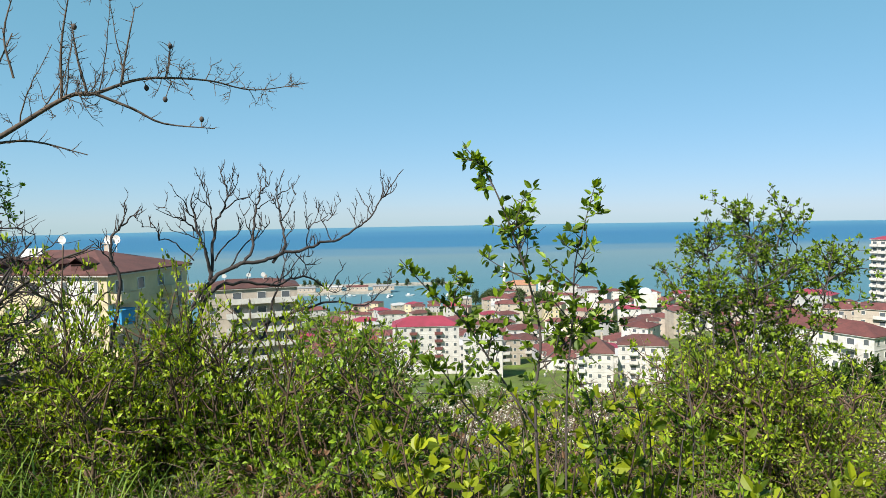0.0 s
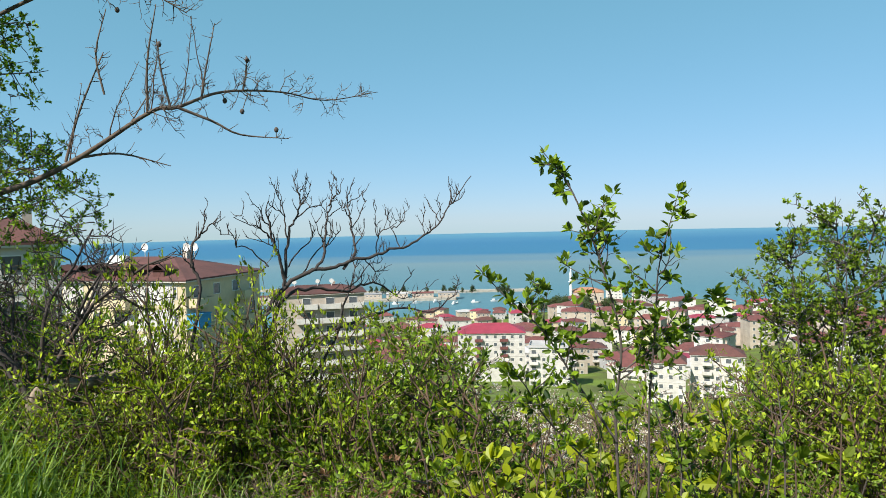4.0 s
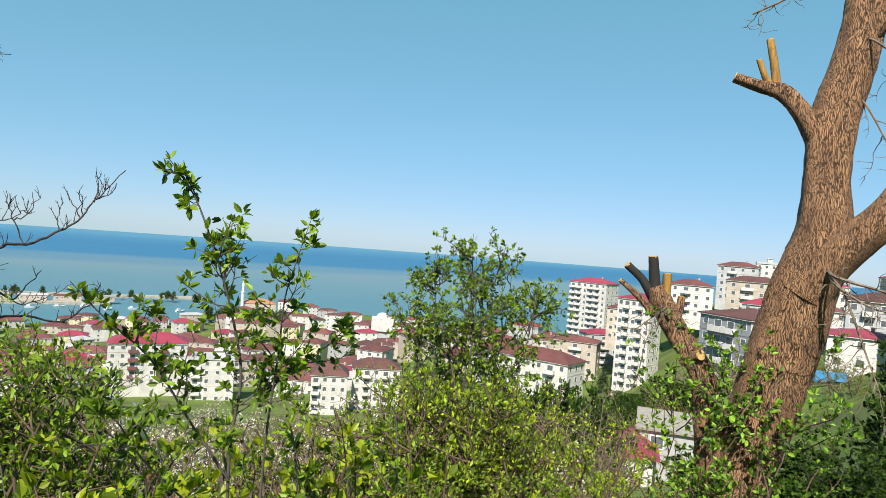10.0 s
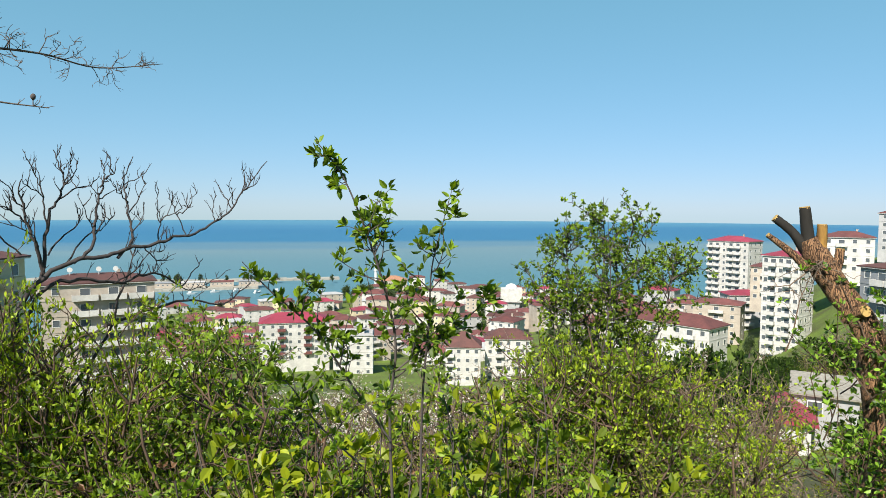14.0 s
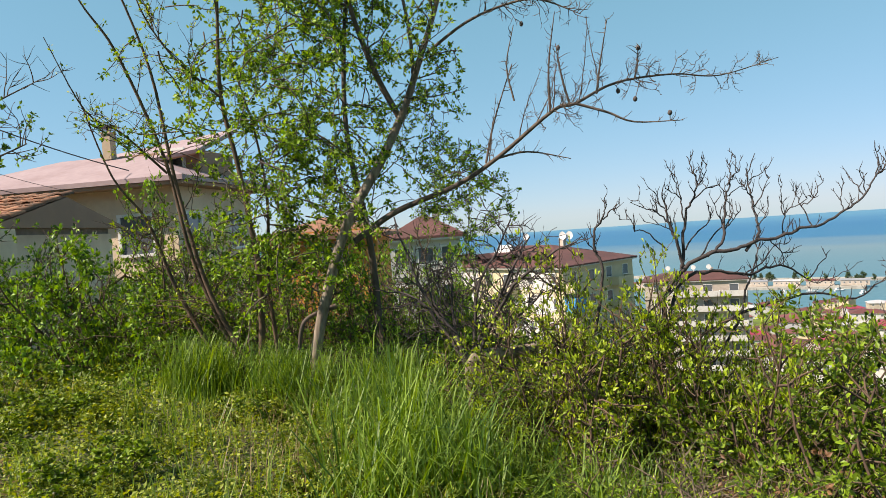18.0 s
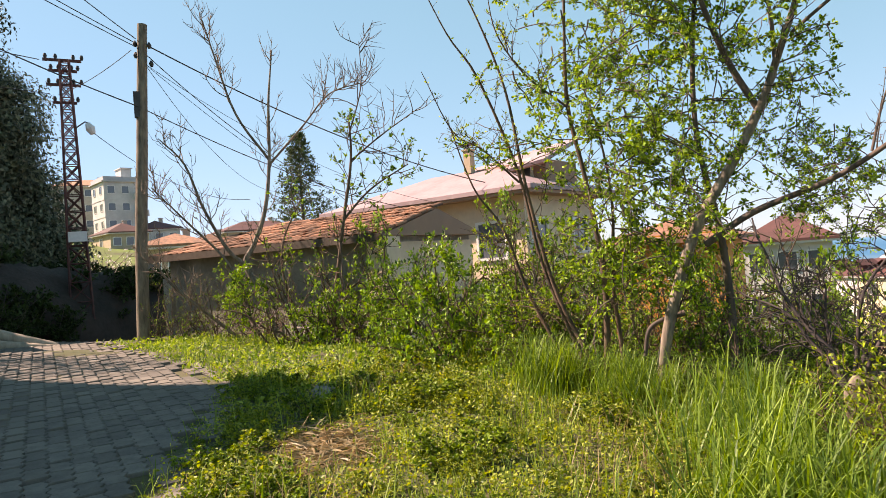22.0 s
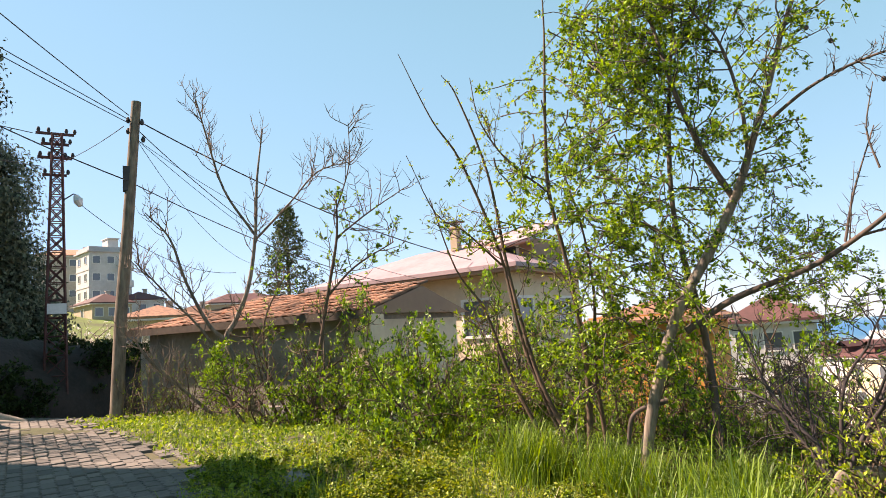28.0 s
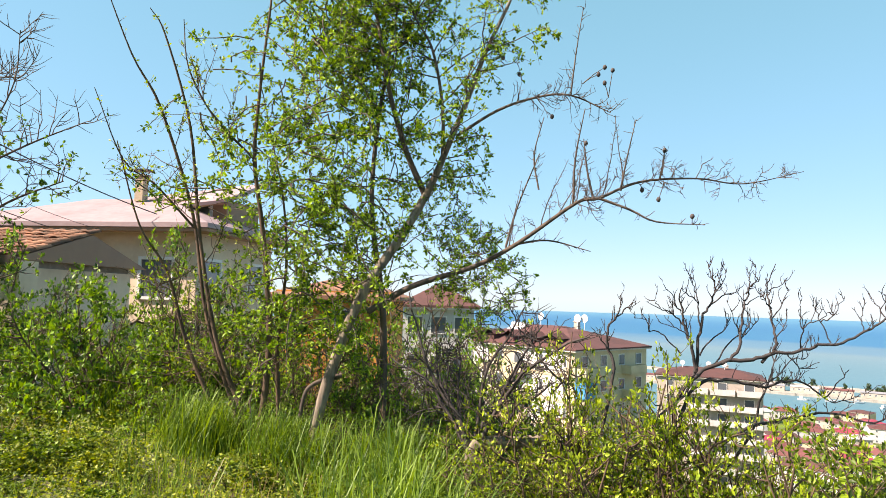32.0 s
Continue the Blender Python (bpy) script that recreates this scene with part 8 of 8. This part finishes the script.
def dwelling():
    c = Vector((-18.2, 10.6, 0))
    ux = Vector((0.875, 0.483, 0))
    a = math.degrees(math.atan2(ux.y, ux.x))
    L, D = 8.2, 5.2
    uy = Vector((-0.483, 0.875, 0))
    o = c - ux * (L / 2) + uy * (D / 2)
    h = thing("house", "cream plastered house with a faded rose sheet roof", "house", pose(o.x, o.y, -1.6, 0, 0, a))
    part("wall", Shape().box((0, 0, 2.2), (L, D, 5.6)), "lit_house_plaster", h)
    part("roof", hip_roof(L, D, 1.3, over=0.65, thick=0.14), "rose_roof", h, m=pose(0, 0, 5.1))
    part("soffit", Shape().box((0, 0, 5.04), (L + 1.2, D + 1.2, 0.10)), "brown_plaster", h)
    for k in range(-9, 10):
        part("roof_seam", Shape().box((k * 0.42, -D / 2 - 0.2, 5.36), (0.04, 0.9, 0.05), pose(0, 0, 0, 21).to_3x3()), "rose_roof", h)
    part("attic_storey", Shape().box((2.3, 0.9, 5.7), (2.9, 2.4, 1.3)), "brown_plaster", h)
    part("attic_wall", Shape().box((1.3, -0.34, 5.75), (1.2, 0.06, 0.9)), "orange_plaster", h, "orange painted attic wall")
    part("attic_window", window_mesh(0.9, 0.9), "", h, m=pose(2.8, -0.3, 6.0))
    part("upper_roof", Shape().box((1.3, 0.7, 6.48), (5.4, 3.4, 0.11), pose(0, 0, 0, 19, -6).to_3x3()), "rose_roof", h)
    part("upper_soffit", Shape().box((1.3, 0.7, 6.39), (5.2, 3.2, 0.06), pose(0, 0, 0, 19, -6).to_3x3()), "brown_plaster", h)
    part("chimney", Shape().box((0.6, -0.4, 6.7), (0.30, 0.30, 0.9)).box((0.6, -0.4, 7.14), (0.38, 0.38, 0.06)), "cream_plaster", h)
    part("chimney_cap", Shape().box((0.6, -0.4, 7.34), (0.62, 0.5, 0.04)).box((0.6, -0.4, 7.25), (0.05, 0.05, 0.2)), "dark_metal", h)
    for x in (-2.4, 0.4, 2.8):
        part("window", window_mesh(1.2, 1.3), "", h, m=pose(x, -D / 2, 3.6))
    for y in (-1.8, 1.2):
        part("window", window_mesh(1.2, 1.3), "", h, m=pose(L / 2, y, 3.6, 0, 0, 90))
    w = thing("garden_wall", "low cream garden wall below the house", "wall", pose(-14.6, 8.2, -1.2, 0, 0, 60), data=Shape().box((0, 0, 1.0), (3.0, 0.25, 2.2)).mesh("garden_wall", "lit_house_plaster"))
    n = thing("orange_house", "small orange house with a tile roof", "house", pose(-24.6, 22.6, -3.0, 0, 0, 35))
    part("wall", Shape().box((0, 0, 2.0), (5.4, 5, 5.6)), "orange_plaster", n)
    part("roof", hip_roof(5.4, 5, 1.1), "tile", n, m=pose(0, 0, 4.4))
    part("window", window_mesh(1.0, 1.2), "", n, m=pose(0.6, -2.5, 3.4))
    house(-34.5, 42.6, -8.2, 5.5, 7, 3, 38, "white_plaster", "brown_roof", "white house with a dark brown hipped roof", rise=2.0, cols=3, side_cols=2, name="white_house")
    # hillside to the west
    house(-131, -5.5, 10.2, 7, 7, 3, 110, "white_plaster", "grey_plaster", "pale flats with balconies on the western hill", kind="flat", cols=3, side_cols=2, balconies=(2,), seed=41)
    house(-60.5, 1.4, 1.0, 5.2, 6, 1, 88, "cream_plaster", "tile", "small house with a clay tile roof beyond the lane", rise=1.2, cols=3, side_cols=2, seed=42, storey=3.2, name="cottage")
    for i, (head, dist, w, z, n) in enumerate(((-86, 95, 7, 2.5, 1), (-84, 80, 6, 0.5, 1), (-82, 110, 13, 2.0, 2), (-80, 90, 10, 0, 2), (-90, 130, 7, 7.5, 1), (-92.5, 120, 6, 6.5, 1), (-77, 120, 12, -2, 2), (-115.5, 72, 9, 11.5, 2), (-118, 80, 10, 11, 2), (-94.5, 150, 12, 12, 3))):
        p = bearing(head, dist)
        house(p.x, p.y, z, w, 8, n, -head + 10 * (i % 3), ("pale_plaster", "white_plaster", "cream_plaster")[i % 3], ("tile", "red_roof", "brown_roof")[i % 3], "house on the western hillside", rise=1.8, cols=3, side_cols=1, seed=50 + i,
              name="hillside_house", group="western hillside houses")


dwelling()
# blue lorry on the meadow road, harbour trees
lorry = thing("lorry", "small blue lorry parked by the meadow", "lorry", pose(76.5, 57.5, ground_z(76.5, 57.5) + 0.1, 0, 0, -30) @ Matrix.Scale(0.65, 4))
part("cargo_box", Shape().box((0.6, 0, 1.5), (4.2, 2.0, 1.5)), "blue_paint", lorry)
part("cab", Shape().box((-2.3, 0, 1.35), (1.5, 2.0, 1.9)), "blue_paint", lorry)
part("windscreen", Shape().box((-3.06, 0, 1.75), (0.03, 1.7, 0.7)), "glass", lorry)
for x in (-2.2, 1.8):
    for y in (-0.95, 0.95):
        part("wheel", Shape().tube([(x, y - 0.13, 0.42), (x, y + 0.13, 0.42)], 0.42, 14), "dark_metal", lorry)

tree = crown_tree(81, "town_tree", "dark tree between the town houses", 9, 2.6, "leaf_cypress", "bark_dark", 0.5, 2600, 0.1, 1.3, 0.25, 10)
rng = random.Random(3)
for i in range(90):
    if i < 22:
        x, y, s = rng.uniform(-230, 30), 0, rng.uniform(0.8, 1.2)
        y = 770 - 0.12 * x + rng.uniform(-6, 6)
        z = SEA + 2
    elif i < 40:
        x, y, z, s = rng.uniform(28, 95), rng.uniform(560, 640), None, rng.uniform(1.3, 2.0)
    else:
        p = bearing(rng.uniform(-8, 46), rng.uniform(230, 560))
        x, y, z, s = p.x, p.y, None, rng.uniform(0.6, 1.1)
    copy_thing(tree, pose(x, y, ground_z(x, y) if z is None else z, 0, 0, rng.uniform(0, 360)) @ Matrix.Scale(s, 4))["group"] = "town trees"
placed(tree, 36, 600, None, 0, 1.4)


# ---- clay tiles on the barn ----
def barn_tiles():
    w, l = 0.22, 0.42
    k = 6
    a = np.linspace(0, np.pi, k)
    v = []
    for y, r, z in ((0.0, w / 2, 0.012), (l, w / 2 * 0.86, 0.0)):
        v += [(-r * math.cos(q), y, z + r * 0.55 * math.sin(q)) for q in a]
    n = k
    v += [(x, y, z - 0.016) for x, y, z in v]
    f = [(i, i + 1, n + i + 1, n + i) for i in range(n - 1)] + [(2 * n + i, 3 * n + i, 3 * n + i + 1, 2 * n + i + 1) for i in range(n - 1)]
    f += [(i, 2 * n + i, 2 * n + i + 1, i + 1) for i in range(n - 1)]
    me = Shape().add(v, f).mesh("roof_tile", "tile", True)
    rng = random.Random(6)
    p0, p1, p4, p5 = (Vector(BARN_ROOF[i]) for i in (0, 1, 4, 5))
    along_x = (p1 - p0).normalized()
    mid = (p4 + p5) / 2
    up = (mid - p0) - along_x * (mid - p0).dot(along_x)
    run = up.length
    up.normalize()
    nrm = along_x.cross(up)
    cols, rows = int((p1 - p0).length / 0.235), int(run / 0.34)
    rest, count = Shape(), 0
    for r in range(rows + 1):
        for c in range(cols + 1):
            x, y = c * 0.235 + 0.1, r * 0.34 - 0.05
            t = y / run
            lo, hi = (p4 - p0).dot(along_x) * t, (p1 - p0).length - (p1 - p5).dot(along_x) * t
            if x < lo - 0.05 or x > hi + 0.05:
                continue
            o = p0 + along_x * x + up * y + nrm * (0.03 + rng.uniform(0, 0.02))
            m = Matrix((along_x, up, nrm)).transposed().to_4x4()
            m.translation = o
            m = m @ pose(0, 0, 0, -2 + rng.uniform(-1, 2), rng.uniform(-3, 3), rng.uniform(-4, 4))
            if count < 300:
                part("roof_tile", me, "", BARN, m=m)
            else:
                rest.add(np.array([m @ Vector(q) for q in v]), f)
            count += 1
    if rest.n:
        tagged(part("ridge_tiles", rest, "tile", BARN, smooth=True), kind="stuff")


barn_tiles()


# ---- paving of the lane ----
def paving():
    rng = np.random.default_rng(12)
    w, l, th = 0.155, 0.29, 0.05
    zig = 0.017
    waves = [(k / 8 * l - l / 2, (0, -zig, 0, zig)[k % 4]) for k in range(9)]
    out = [(x, -w / 2 + z) for x, z in waves] + [(x, w / 2 + z) for x, z in reversed(waves)]
    o = np.array(out)
    n = len(o)
    low, mid, top = o * np.array((0.985, 0.975)), o * np.array((0.985, 0.975)), o * np.array((0.955, 0.92))
    v = np.vstack([np.c_[low, np.full(n, -th)], np.c_[mid, np.full(n, -0.008)], np.c_[top, np.zeros(n)]])
    f = np.array([(k * n + i, k * n + (i + 1) % n, (k + 1) * n + (i + 1) % n, (k + 1) * n + i) for k in (0, 1) for i in range(n)])
    cap = np.array([tuple(range(2 * n, 3 * n))])
    one = Shape().add(v, f).add(v, cap)
    me = one.mesh("paver", "paver")
    lane = thing("lane_paving", "lane of interlocking concrete pavers with earthy joints", "pavement", kind="structure")
    turn = radians(8)
    ca, sa = math.cos(turn), math.sin(turn)
    near, rest = 0, Shape()
    for r in range(-42, 12):
        for c in range(-86, 26):
            u = c * l + (l / 2 if r % 2 else 0)
            q = r * w
            x, y = u * ca - q * sa - 0.0, u * sa + q * ca
            if x < -18.6 or x > 3 or not on_lane(x, y - 0.12) or y < -7 or y < -5.2 - 0.36 * (x + 13.3) and x > -13.3 and y < -4.6 - 0.36 * (x + 13.3) or x < -13.3 and y < -4.75:
                continue
            if on_lane(x, y) and not on_lane(x, y + 0.25) and rng.random() < 0.4:
                continue
            z = ground_z(x, y) + 0.03 + rng.normal(0, 0.004)
            m = pose(x, y, z, rng.normal(0, 0.9), rng.normal(0, 0.9), math.degrees(turn) + rng.normal(0, 0.8))
            if near < 300 and -8.4 < x < -4.6 and y > -1.35:
                part("paver", me, "", lane, m=m)
                near += 1
            else:
                mm = np.array(m)
                vv = v @ mm[:3, :3].T + mm[:3, 3]
                rest.add(vv, f).add(vv, cap)
    tagged(part("far_pavers", rest, "paver_far", lane), kind="stuff")


M["paver_far"] = leaf_material("far_pavers", (0.095, 0.086, 0.075), (0.175, 0.155, 0.13), translucent=0.0, rough=0.9)
paving()
